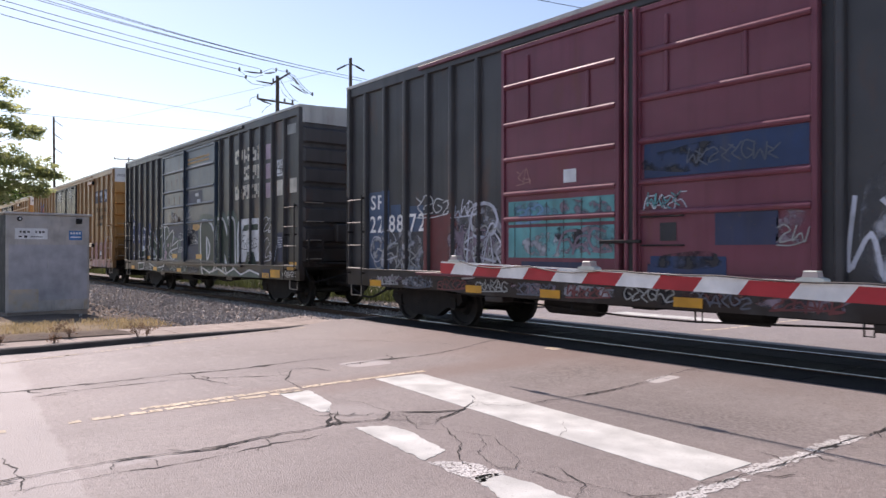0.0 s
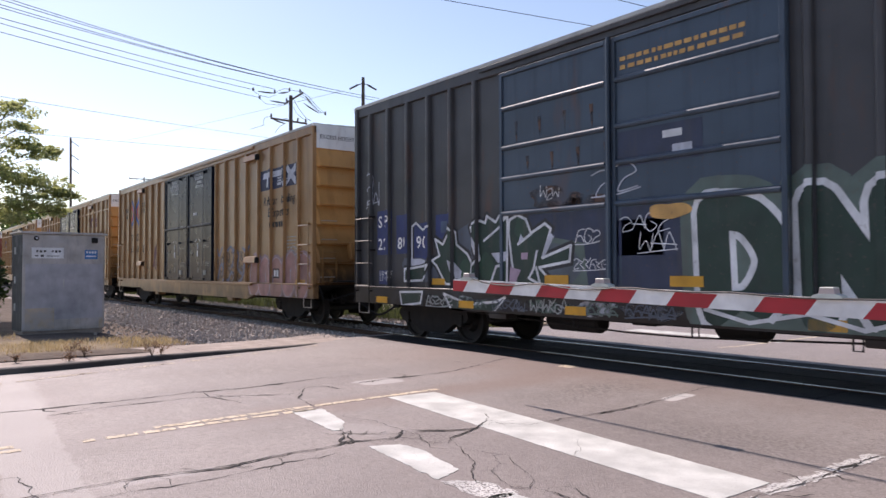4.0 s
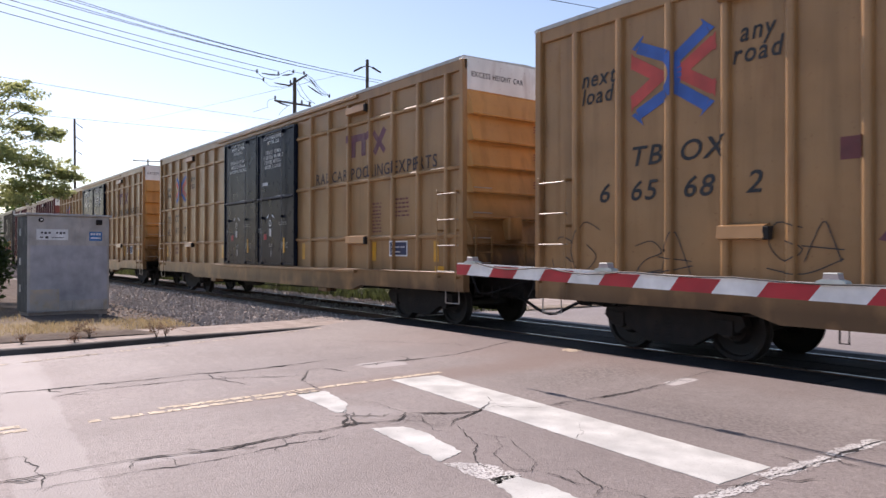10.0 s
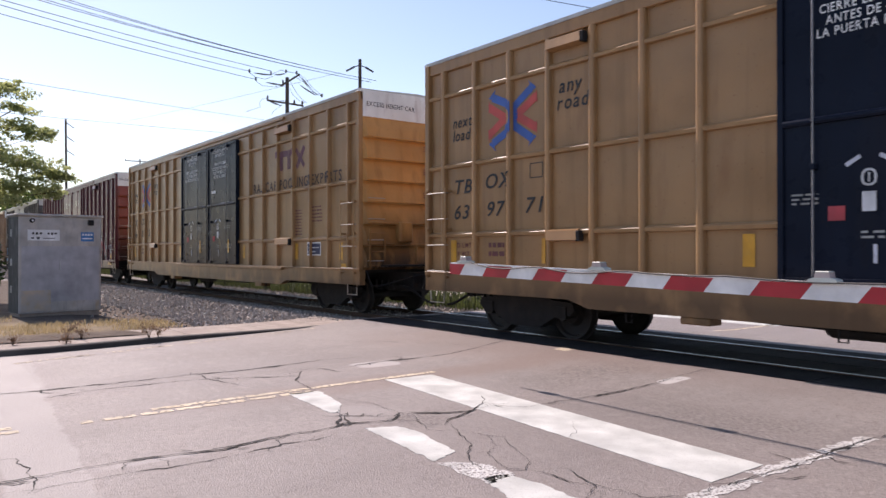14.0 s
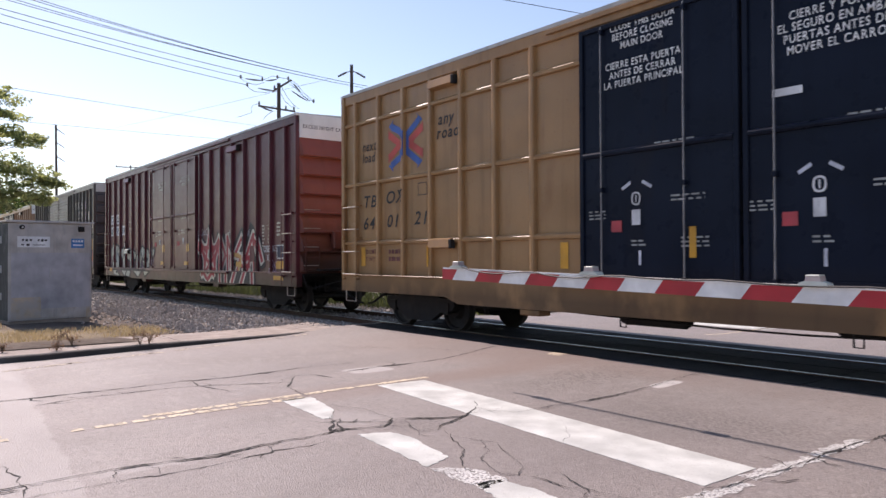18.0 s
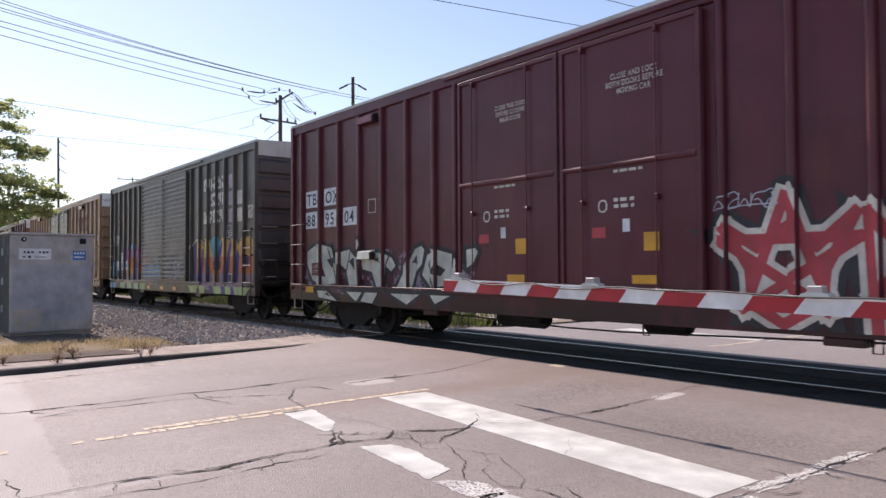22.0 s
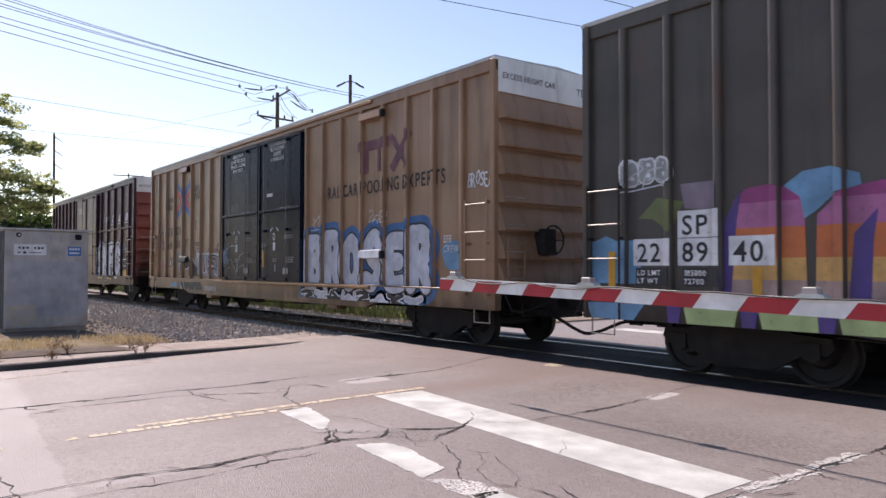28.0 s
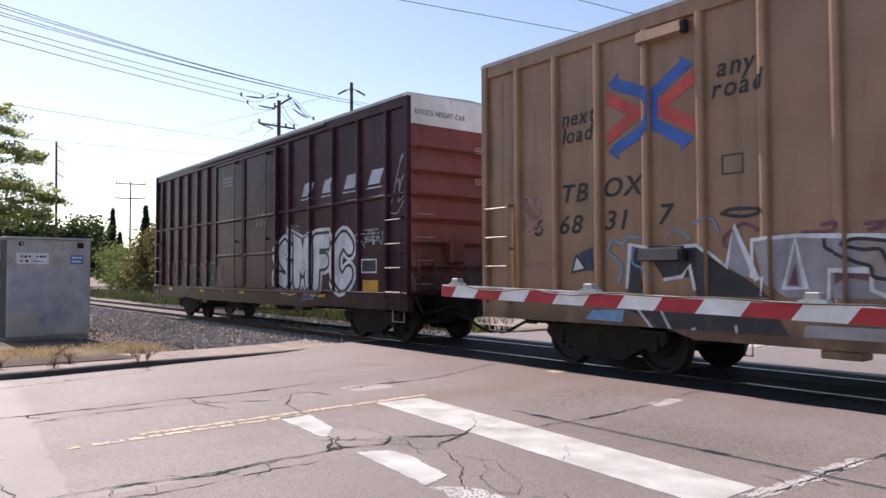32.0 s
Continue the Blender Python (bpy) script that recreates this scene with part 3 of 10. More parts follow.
    crack([(-5.14, 5.85), (-5.12, 6.3), (-5.16, 6.7)], 0.08, 25, 0.02, 0.0085, branch=False)
    for i in range(5):
        x, y = -6.05 + 0.1 * i, 3.22 + 0.13 * i
        crack([(x, y), (x + 0.12, y + 0.12), (x + 0.05, y + 0.26)], 0.022, 60 + i, 0.05, 0.008)
    # net of fine cracks on the right
    crack([(-5.07, 3.97), (-4.73, 3.82), (-4.43, 3.68), (-4.23, 3.49), (-4.03, 3.35), (-3.91, 3.33), (-3.68, 3.36)], 0.03, 10, 0.02, 0.008, branch=False)
    crack([(-4.52, 3.94), (-4.29, 3.8), (-4.14, 3.61), (-3.94, 3.51), (-3.78, 3.48), (-3.69, 3.56), (-3.85, 3.73), (-4.05, 3.85), (-4.22, 3.89), (-4.45, 4.03), (-4.64, 3.93), (-4.91, 3.9)], 0.028, 11, 0.02, 0.008, branch=False)
    crack([(-3.68, 3.57), (-3.49, 3.6), (-3.29, 3.6), (-3.18, 3.69), (-2.8, 3.75), (-2.66, 4.0)], 0.028, 12, 0.02, 0.008)
    crack([(-3.63, 3.86), (-3.29, 3.71), (-3.16, 3.68), (-3.0, 3.4), (-2.9, 2.9)], 0.024, 13, 0.03, 0.008)
    crack([(-2.66, 4.1), (-2.63, 4.65), (-2.6, 5.04), (-2.59, 5.42), (-2.6, 6.08), (-2.57, 6.6), (-2.5, 7.4)], 0.05, 27, 0.03, 0.008)
    crack([(-4.45, 4.9), (-4.2, 4.6), (-4.1, 4.45)], 0.012, 28, 0.03, 0.008, branch=False)
    crack([(-11.9, 5.4), (-10.6, 6.6), (-9.4, 7.3), (-8.2, 7.4)], 0.02, 15, 0.05)


ground()
track()
markings()


# ---- letters, cut from the built-in font ----
GLYPHS = {}


def glyphs(chars):
    made = []
    for c in chars:
        cu = bpy.data.curves.new("glyph", "FONT")
        cu.body, cu.size, cu.resolution_u, cu.offset = c, 1.0, 3, 0.012
        made.append((c, new("glyph", cu)))
    dg = bpy.context.evaluated_depsgraph_get()
    dg.update()
    for c, ob in made:
        me = ob.evaluated_get(dg).to_mesh()
        me.calc_loop_triangles()
        co = [v.co.to_2d() for v in me.vertices]
        tris = [[tuple(co[i]) for i in t.vertices] for t in me.loop_triangles]
        right = max((p.x for p in co), default=0.3)
        GLYPHS[c] = (tris, right)
    for c, ob in made:
        cu = ob.data
        bpy.data.objects.remove(ob)
        bpy.data.curves.remove(cu)


glyphs("ABCDEFGHIJKLMNOPQRSTUVWXYZ0123456789-abcdegilnoprstxy")


def text_tris(s, x, z, size, stretch=1.0, shear=0.0, gap=0.10, centre=False):
    """Triangles of a line of letters whose base line starts at (x, z); size is the capitals' height."""
    k = size / 0.70
    out, at = [], 0.0
    for c in s:
        if c == " ":
            at += 0.35
            continue
        tris, right = GLYPHS[c]
        out += [[(at + px + shear * pz, pz) for px, pz in t] for t in tris]
        at += right + gap
    dx = -at / 2 if centre else 0
    return [[(x + (px + dx) * k * stretch, z + pz * k) for px, pz in t] for t in out]


def poly_tris(points):
    from mathutils.geometry import tessellate_polygon
    return [[points[i] for i in t] for t in tessellate_polygon([[Vector((x, z, 0)) for x, z in points]])]


def rect(x0, x1, z0, z1):
    return [[(x0, z0), (x1, z0), (x1, z1)], [(x0, z0), (x1, z1), (x0, z1)]]


def clip(poly, lo, hi):
    for limit, sign in ((lo, 1), (hi, -1)):
        out = []
        for (ax, az), (bx, bz) in zip(poly, poly[1:] + poly[:1]):
            da, db = sign * (ax - limit), sign * (bx - limit)
            if da >= 0:
                out.append((ax, az))
            if da * db < 0:
                k = da / (da - db)
                out.append((ax + (bx - ax) * k, az + (bz - az) * k))
        poly = out
        if len(poly) < 3:
            return []
    return poly


def united(tris, overlapping):
    """The same area in triangles that do not overlap."""
    from mathutils.geometry import delaunay_2d_cdt
    vs, fs = [], []
    for t in tris:
        (ax, az), (bx, bz), (cx, cz) = t
        area = (bx - ax) * (cz - az) - (bz - az) * (cx - ax)
        if abs(area) > 1e-7:
            n = len(vs)
            vs += [Vector(p) for p in t]
            fs.append([n, n + 1, n + 2] if area > 0 else [n, n + 2, n + 1])
    if len(fs) < 3 or not overlapping:
        return tris
    v, _, f, _, _, origin = delaunay_2d_cdt(vs, [], fs, 0, 1e-5)
    return [[(v[i].x, v[i].y) for i in t] for t, o in zip(f, origin) if o]


def islands(tris):
    """Triangles sorted into shapes that hang together by their corners."""
    root = {}

    def find(k):
        while root[k] != k:
            root[k] = root[root[k]]
            k = root[k]
        return k
    keys = [[(round(x, 4), round(z, 4)) for x, z in t] for t in tris]
    for ks in keys:
        for k in ks:
            root.setdefault(k, k)
        for k in ks[1:]:
            root[find(k)] = find(ks[0])
    out = {}
    for t, ks in zip(tris, keys):
        out.setdefault(find(ks[0]), []).append(t)
    return list(out.values())


def width_of(tris):
    zs = [z for t in tris for _, z in t]
    return max(zs) - min(zs)


class Side:
    """The near side of a car: the depth of sheet, posts and doors along it."""
    def __init__(self, length, y_sheet):
        self.length, self.y_sheet, self.bumps = length, y_sheet, []

    def spans(self):
        cuts, at = [], -self.length
        for x0, x1, y in sorted(self.bumps):
            if x0 > at:
                cuts.append((at, x0, self.y_sheet))
            cuts.append((max(x0, at), x1, y))
            at = max(at, x1)
        cuts.append((at, self.length, self.y_sheet))
        return cuts

    def paint(self, name, tris, mat, parent, layer=1, label=""):
        """One part for each connected shape; crowds of tiny marks stay together."""
        tris = united(tris, name in ("graffiti", "tag", "emblem", "notice", "placard"))
        groups = islands(tris)
        if name in ("small_lettering", "stain") or len(groups) > 24 or max(width_of(g) for g in groups) < 0.16:
            ob = self.lay(name, tris, mat, parent, layer, label)
            if len(groups) > 1:
                tagged(ob, kind="stuff")
            return
        for g in groups:
            self.lay(name, g, mat, parent, layer, label)

    def lay(self, name, tris, mat, parent, layer, label):
        bm = bmesh.new()
        spans = self.spans()
        for t in tris:
            lo, hi = min(p[0] for p in t), max(p[0] for p in t)
            low = [(px, pz) for pz, px in clip([(pz, px) for px, pz in t], SILL_Z + 0.004, 1.056)]
            high = [(px, pz) for pz, px in clip([(pz, px) for px, pz in t], 1.066, 9)]
            if len(low) >= 3:
                bm.faces.new([bm.verts.new((px, -HALF_W + 0.02 - 0.003 - 0.0016 * layer, pz)) for px, pz in low])
            if len(high) < 3:
                continue
            for k, (x0, x1, y) in enumerate(spans):
                if x1 <= lo or x0 >= hi:
                    continue
                c = clip(high, x0, x1)
                if len(c) >= 3:
                    off = 0.003 + 0.0016 * layer
                    bm.faces.new([bm.verts.new((px, y - off, pz)) for px, pz in c])
                    rim = sorted(pz for px, pz in c if abs(px - x1) < 1e-6)
                    if len(rim) > 1 and rim[-1] - rim[0] > 1e-4 and k + 1 < len(spans):
                        # the flank of a post or door edge
                        yy = spans[k + 1][2]
                        bm.faces.new([bm.verts.new((x1, q - off, r)) for q, r in ((y, rim[0]), (y, rim[-1]), (yy, rim[-1]), (yy, rim[0]))])
        bmesh.ops.remove_doubles(bm, verts=bm.verts, dist=2e-4)
        return part(name, bm, mat, parent, label)


# ---- boxcars ----
HALF_W, EAVE, SILL_Z = 1.60, 4.98, 0.72


def wheelset():
    bm = bmesh.new()
    lathe(bm, [(0.075, -1.02), (0.075, 1.02)], 10, "y")
    hub = bmesh.new()
    for s in (-1, 1):
        lathe(hub, [(0.14, s * 0.66), (0.17, s * 0.70), (0.36, s * 0.72), (0.445, s * 0.682), (0.445, s * 0.706), (0.419, s * 0.715), (0.412, s * 0.81), (0.36, s * 0.81), (0.34, s * 0.765), (0.20, s * 0.75), (0.15, s * 0.84), (0.10, s * 0.84)], 28, "y")
        lathe(hub, [(0.09, s * 0.95), (0.10, s * 0.97), (0.10, s * 1.06), (0.05, s * 1.07)], 10, "y")
    append(bm, hub)
    me_ob = mesh_ob("wheelset", bm, WHEEL_STEEL)
    return me_ob


def truck_frame():
    """The two cast side frames, the bolster and the brake beams of a truck."""
    bm = bmesh.new()
    side = [(-1.16, 0.50), (-1.12, 0.62), (-0.70, 0.64), (-0.42, 0.72), (0.42, 0.72), (0.70, 0.64), (1.12, 0.62), (1.16, 0.50), (1.06, 0.40), (0.98, 0.42), (0.96, 0.50), (0.80, 0.50), (0.76, 0.38), (0.38, 0.17), (-0.38, 0.17), (-0.76, 0.38), (-0.80, 0.50), (-0.96, 0.50), (-0.98, 0.42), (-1.06, 0.40)]
    prism(bm, side, -0.08, 0.08)
    for s in (-1, 1):
        box(bm, s * 0.89 - 0.11, s * 0.89 + 0.11, -0.11, 0.10, 0.36, 0.55)
    return bm


def coil_spring():
    pts = [(0.06 * math.cos(a), 0.06 * math.sin(a), 0.22 + 0.26 * i / 30) for i, a in enumerate(2 * math.pi * 5 * j / 30 for j in range(31))]
    return tube(bmesh.new(), pts, 0.016, 5)


WHEELS = []


def add_truck(car, x):
    frame_ob = new("bolster", BOLSTER)
    frame_ob.parent, frame_ob.matrix_basis = car, pose(x, 0, 0)
    for name, data, px, py in (("side_frame", TRUCK, 0, -0.98), ("side_frame", TRUCK, 0, 0.98), *[("coil_spring", SPRING, dx, sy) for sy in (-1.0, 1.0) for dx in (-0.2, 0, 0.2)], ("brake_beam", BEAM, -0.49, 0), ("brake_beam", BEAM, 0.49, 0)):
        o = new(name, data)
        o.parent, o.matrix_basis = frame_ob, pose(px, py, 0)
    for dx in (-0.89, 0.89):
        w = new("wheelset", WHEELSET)
        w.parent, w.matrix_basis = frame_ob, pose(dx, 0, 0.415)
        WHEELS.append((w, dx))
    return frame_ob


def end_wall(car, x, out, style, mats, band, z_lo=1.05):
    """A corrugated end: overlapping ribs that lean out and step back. out is +1 at the front."""
    bm = bmesh.new()
    w = HALF_W - 0.10
    rows = []
    if style == "lap":
        top, step, n, depth = (4.40, 0.475, 7, 0.125)
    else:
        top, step, n, depth = (4.58, 0.49, 7, 0.085)
    prof = [(EAVE, 0.02), (top + 0.02, 0.02)]
    for i in range(n):
        z = top - i * step
        if style == "lap":
            prof += [(z, 0.0), (z - step * 0.40, 0.062), (z - step * 0.80, 0.11), (z - step * 0.86, depth), (z - step * 0.915, depth - 0.006), (z - step * 0.93, 0.012)]
        else:
            prof += [(z, 0.0), (z - step * 0.16, 0.0), (z - step * 0.30, depth), (z - step * 0.90, depth), (z - step * 0.97, 0.012)]
    prof = [p for p in prof if p[0] > z_lo + 0.05] + [(z_lo, 0.0)]
    m0 = len(prof)
    ys = (-w, -w + 0.05, w - 0.05, w)
    for k, y in enumerate(ys):
        rows.append([bm.verts.new((x + out * (d if k in (1, 2) else 0.0), y, z)) for z, d in prof])
    for a, b in zip(rows, rows[1:]):
        for i in range(m0 - 1):
            f = bm.faces.new((a[i], a[i + 1], b[i + 1], b[i]))
            f.material_index = 1 if i == 0 and band else 0
    back = [[bm.verts.new((x - out * 0.05, y, z)) for z in (EAVE, z_lo)] for y in (-w, w)]
    bm.faces.new((back[0][0], back[0][1], back[1][1], back[1][0]))
    bmesh.ops.recalc_face_normals(bm, faces=bm.faces)
    return part("end_wall", bm, mats, car)


def gable(car, x, out, mat, peak):
    """The triangular plate between the end wall and the roof."""
    bm = prism(bmesh.new(), [(-HALF_W, EAVE - 0.02), (HALF_W, EAVE - 0.02), (HALF_W, EAVE + 0.03), (0, EAVE + peak), (-HALF_W, EAVE + 0.03)], x - 0.05 if out > 0 else x - 0.01, x + 0.01 if out > 0 else x + 0.05, "x")
    return part("gable_plate", bm, mat, car)


def ladder(car, x, y, z0, n, width, out, mat, step=0.40, axis="x"):
    """Rungs with bent ends, fixed to the sheet."""
    for i in range(n):
        z = z0 + i * step
        if axis == "x":
            pts = [(x - width / 2, y, z), (x - width / 2, y + out, z), (x - width / 2 + 0.02, y + out * 1.15, z), (x + width / 2 - 0.02, y + out * 1.15, z), (x + width / 2, y + out, z), (x + width / 2, y, z)]
        else:
            pts = [(x, y - width / 2, z), (x + out, y - width / 2, z), (x + out * 1.15, y - width / 2 + 0.02, z), (x + out * 1.15, y + width / 2 - 0.02, z), (x + out, y + width / 2, z), (x, y + width / 2, z)]
        part("rung", tube(bmesh.new(), pts, 0.011, 5), mat, car)


def roof(car, length, mat, seam_mat, peak=0.05):
    bm = bmesh.new()
    h, w = length / 2, HALF_W - 0.02
    prism(bm, [(-w, EAVE - 0.01), (-w, EAVE + 0.05), (0, EAVE + peak + 0.03), (w, EAVE + 0.05), (w, EAVE - 0.01), (0, EAVE + peak - 0.05)], -h, h, "x")
    n = int(length / 1.25)
    for i in range(n + 1):
        x = -h + 0.08 + (length - 0.16) * i / n
        prism(bm, [(-w + 0.06, EAVE + 0.05), (0, EAVE + peak + 0.07), (w - 0.06, EAVE + 0.05), (0, EAVE + peak)], x - 0.03, x + 0.03, "x")
    return part("roof", bm, mat, car)


def underframe(car, length, centre, mat, deep):
    h = length / 2
    # side sill, deeper between the trucks on some cars
    for s in (-1, 1):
        y0, y1 = (s * HALF_W - 0.02 * s, s * (HALF_W - 0.16))
        outline = [(-h, 1.06), (h, 1.06), (h, SILL_Z), (centre - 1.5, SILL_Z), (centre - 1.9, SILL_Z - deep), (-centre + 1.9, SILL_Z - deep), (-centre + 1.5, SILL_Z), (-h, SILL_Z)]
        part("side_sill", prism(bmesh.new(), outline, min(y0, y1), max(y0, y1)), mat, car)
    bm = boxes((-h - 0.25, h + 0.25, -0.33, 0.33, 0.56, 0.98), (-h + 0.1, h - 0.1, -1.45, 1.45, 0.98, 1.10))
    for i in range(int(length / 1.2)):
        x = -h + 0.8 + i * 1.2
        box(bm, x - 0.05, x + 0.05, -1.45, 1.45, 0.82, 0.98)
    part("centre_sill", bm, STEEL_DARK, car)
    # brake gear under the floor
    bm = bmesh.new()
    lathe(bm, [(0.16, -0.35), (0.2, -0.3), (0.2, 0.3), (0.16, 0.35)], 12, "x", (1.2, -0.85, 0.68))
    box(bm, -0.5, -0.1, -1.0, -0.7, 0.6, 0.86)
    tube(bm, [(-h + 1, -0.7, 0.74), (h - 1, -0.7, 0.74)], 0.025, 5)
    part("brake_cylinder", bm, STEEL_DARK, car)


def coupler(car, x, out, reach):
    """Shank, knuckle, uncoupling lever and a hanging air hose."""
    bm = boxes((min(x, x + out * reach * 0.6), max(x, x + out * reach * 0.6), -0.09, 0.09, 0.72, 0.92), bevel=0.015)
    k = x + out * reach * 0.6
    prism(bm, [(k - out * 0.05, -0.17), (k + out * 0.18, -0.19), (k + out * 0.30, -0.10), (k + out * 0.34, 0.02), (k + out * 0.20, 0.05), (k + out * 0.16, 0.16), (k, 0.18)], 0.68, 0.96, "z")
    part("coupler", bm, STEEL_DARK, car)
    lever = tube(bmesh.new(), [(x + out * 0.08, -1.45, 1.02), (x + out * 0.28, -1.45, 0.72), (x + out * 0.34, -1.30, 0.70), (x + out * 0.40, -0.6, 0.86), (x + out * 0.42, -0.15, 0.96)], 0.014, 5)
    part("uncoupling_lever", lever, STEEL_DARK, car)
    hose = [(x - out * 0.3, -0.34, 0.60), (x + out * 0.1, -0.34, 0.60)] + [(x + out * (0.1 + (reach - 0.1) * k), -0.34 + 0.04 * k, 0.60 - 0.27 * math.sin(math.pi / 2 * k) ** 1.6) for k in (0.2, 0.4, 0.6, 0.8, 1.0)]
    part("air_hose", tube(bmesh.new(), hose, 0.028, 6), STEEL_DARK, car)
    pipe = tube(bmesh.new(), [(x - out * 1.1, -0.5, 0.66), (x + out * 0.12, -0.5, 0.66), (x + out * 0.2, -0.36, 0.62)], 0.03, 6)
    boxes_at = [(x - out * 0.1, -0.62), (x - out * 0.6, -0.62)]
    for bx, by in boxes_at:
        tube(pipe, [(bx, by, 0.80), (bx, by, 0.58), (bx - out * 0.22, by, 0.58), (bx - out * 0.22, by, 0.80)], 0.022, 5)
    part("brake_pipe", pipe, STEEL_DARK, car)
    part("draft_sill", boxes((min(x + out * 0.1, x - out * 1.3), max(x + out * 0.1, x - out * 1.3), -0.28, 0.28, 0.58, 0.95), bevel=0.02), STEEL_DARK, car)
    for dy in (-1.3, 1.3):
        st = tube(bmesh.new(), [(x - out * 0.55, dy * 1.2, 0.95), (x - out * 0.55, dy * 1.2, 0.5), (x - out * 0.15, dy * 1.2, 0.5), (x - out * 0.15, dy * 1.2, 0.95)], 0.014, 5)
        part("stirrup_step", st, RUNG_STEEL, car)


def handbrake(car, x, out, mat, wheel):
    """Low platform, posts and gear box at the brake end; some cars show the spoked wheel."""
    y0 = -0.66
    part("brake_housing", boxes((min(x, x + out * 0.22), max(x, x + out * 0.22), y0, y0 + 0.36, 1.66, 2.12), bevel=0.03), STEEL_DARK if wheel else mat, car)
    if wheel:
        bm = bmesh.new()
        c = Vector((x + out * 0.29, y0 + 0.20, 1.92))
        ring = [c + Vector((0, 0.25 * math.cos(a), 0.25 * math.sin(a))) for a in (2 * math.pi * i / 20 for i in range(21))]
        tube(bm, ring, 0.016, 5, False)
        for i in range(5):
            a = 2 * math.pi * i / 5
            tube(bm, [c, c + Vector((0, 0.25 * math.cos(a), 0.25 * math.sin(a)))], 0.011, 4)
        part("brake_wheel", bm, STEEL_DARK, car)
    part("end_platform", boxes((min(x, x + out * 0.35), max(x, x + out * 0.35), -1.1, 0.6, 1.12, 1.16), bevel=0.005), STEEL_DARK, car)
    for y, top in ((-1.40, 1.95), (-1.02, 1.75), (-0.16, 1.6), (0.5, 1.9), (1.1, 2.0)):
        part("end_post", boxes((min(x + out * 0.135, x + out * 0.155), max(x + out * 0.135, x + out * 0.155), y - 0.025, y + 0.025, 1.08, top), bevel=0.004), mat, car)
    for z in (1.45, 1.85):
        part("grab_rail", tube(bmesh.new(), [(x + out * 0.15, -1.40, z), (x + out * 0.165, -1.2, z), (x + out * 0.15, -1.02, z)], 0.012, 5), mat, car)


def plain_door(car, side, x0, x1, mat, rods, z0=1.08, z1=4.74, bars=(1.95, 2.95, 3.95), y=-1.60, hinge=True, rod_mat=None, lap=0):
    """A plug or sliding door leaf: a framed panel with cross bars, lock rods and handles."""
    leaf = part("door", boxes((x0, x1, y, y + 0.08, z0, z1), bevel=0.01), mat, car)
    f = 0.07
    for r in ((x0, x0 + f, z0, z1), (x1 - f, x1, z0, z1), (x0 + f, x1 - f, z0, z0 + f), (x0 + f, x1 - f, z1 - f, z1)):
        part("door_frame", boxes((r[0], r[1], y - 0.035, y, r[2], r[3]), bevel=0.006), mat, leaf)
    for z in bars:
        roll = [(y, z - 0.042), (y - 0.036, z - 0.036), (y - 0.052, z - 0.014), (y - 0.052, z + 0.006), (y - 0.042, z + 0.026), (y - 0.022, z + 0.038), (y, z + 0.044)]
        part("cross_bar", prism(bmesh.new(), roll, x0 + f, x1 - f, "x"), mat, leaf)
    if lap:
        for i in range(lap):
            z = z0 + 0.1 + (z1 - z0 - 0.2) * i / lap
            part("corrugation", prism(bmesh.new(), [(y, z), (y - 0.045, z + 0.02), (y - 0.04, z + 0.06), (y, z + 0.10)], x0 + 0.08, x1 - 0.08, "x"), mat, leaf)
    for x in rods:
        part("lock_rod", tube(bmesh.new(), [(x, y - 0.055, z0 + 0.03), (x, y - 0.055, z1 - 0.03)], 0.011, 6), rod_mat or mat, leaf)
        for k in (z0 + 0.02, z1 - 0.14, 2.35):
            part("keeper", boxes((x - 0.028, x + 0.028, y - 0.075, y, k, k + 0.07), bevel=0.006), mat, leaf)
    side.bumps.append((x0, x1, y))
    return leaf


def dented(x0, x1, seed):
    """A panel of the side pushed out and in by shifting loads."""
    bm = bmesh.new()
    nx, nz = 14, 60
    rows = []
    for i in range(nx + 1):
        u = i / nx
        row = []
        for j in range(nz + 1):
            v = j / nz
            x, z = x0 + (x1 - x0) * u, 1.09 + 3.66 * v
            edge = min(1, 6 * u, 6 * (1 - u), 10 * v, 10 * (1 - v))
            d = 0.03 * edge * (0.5 + noise.noise((x * 1.6, z * 0.9 + 0.5 * x, seed)))
            row.append(bm.verts.new((x, -HALF_W + 0.087 - max(d, -0.004), z)))
        rows.append(row)
    for p, q in zip(rows, rows[1:]):
        for j in range(nz):
            bm.faces.new((p[j], q[j], q[j + 1], p[j + 1]))
    bmesh.ops.recalc_face_normals(bm, faces=bm.faces)
    return bm


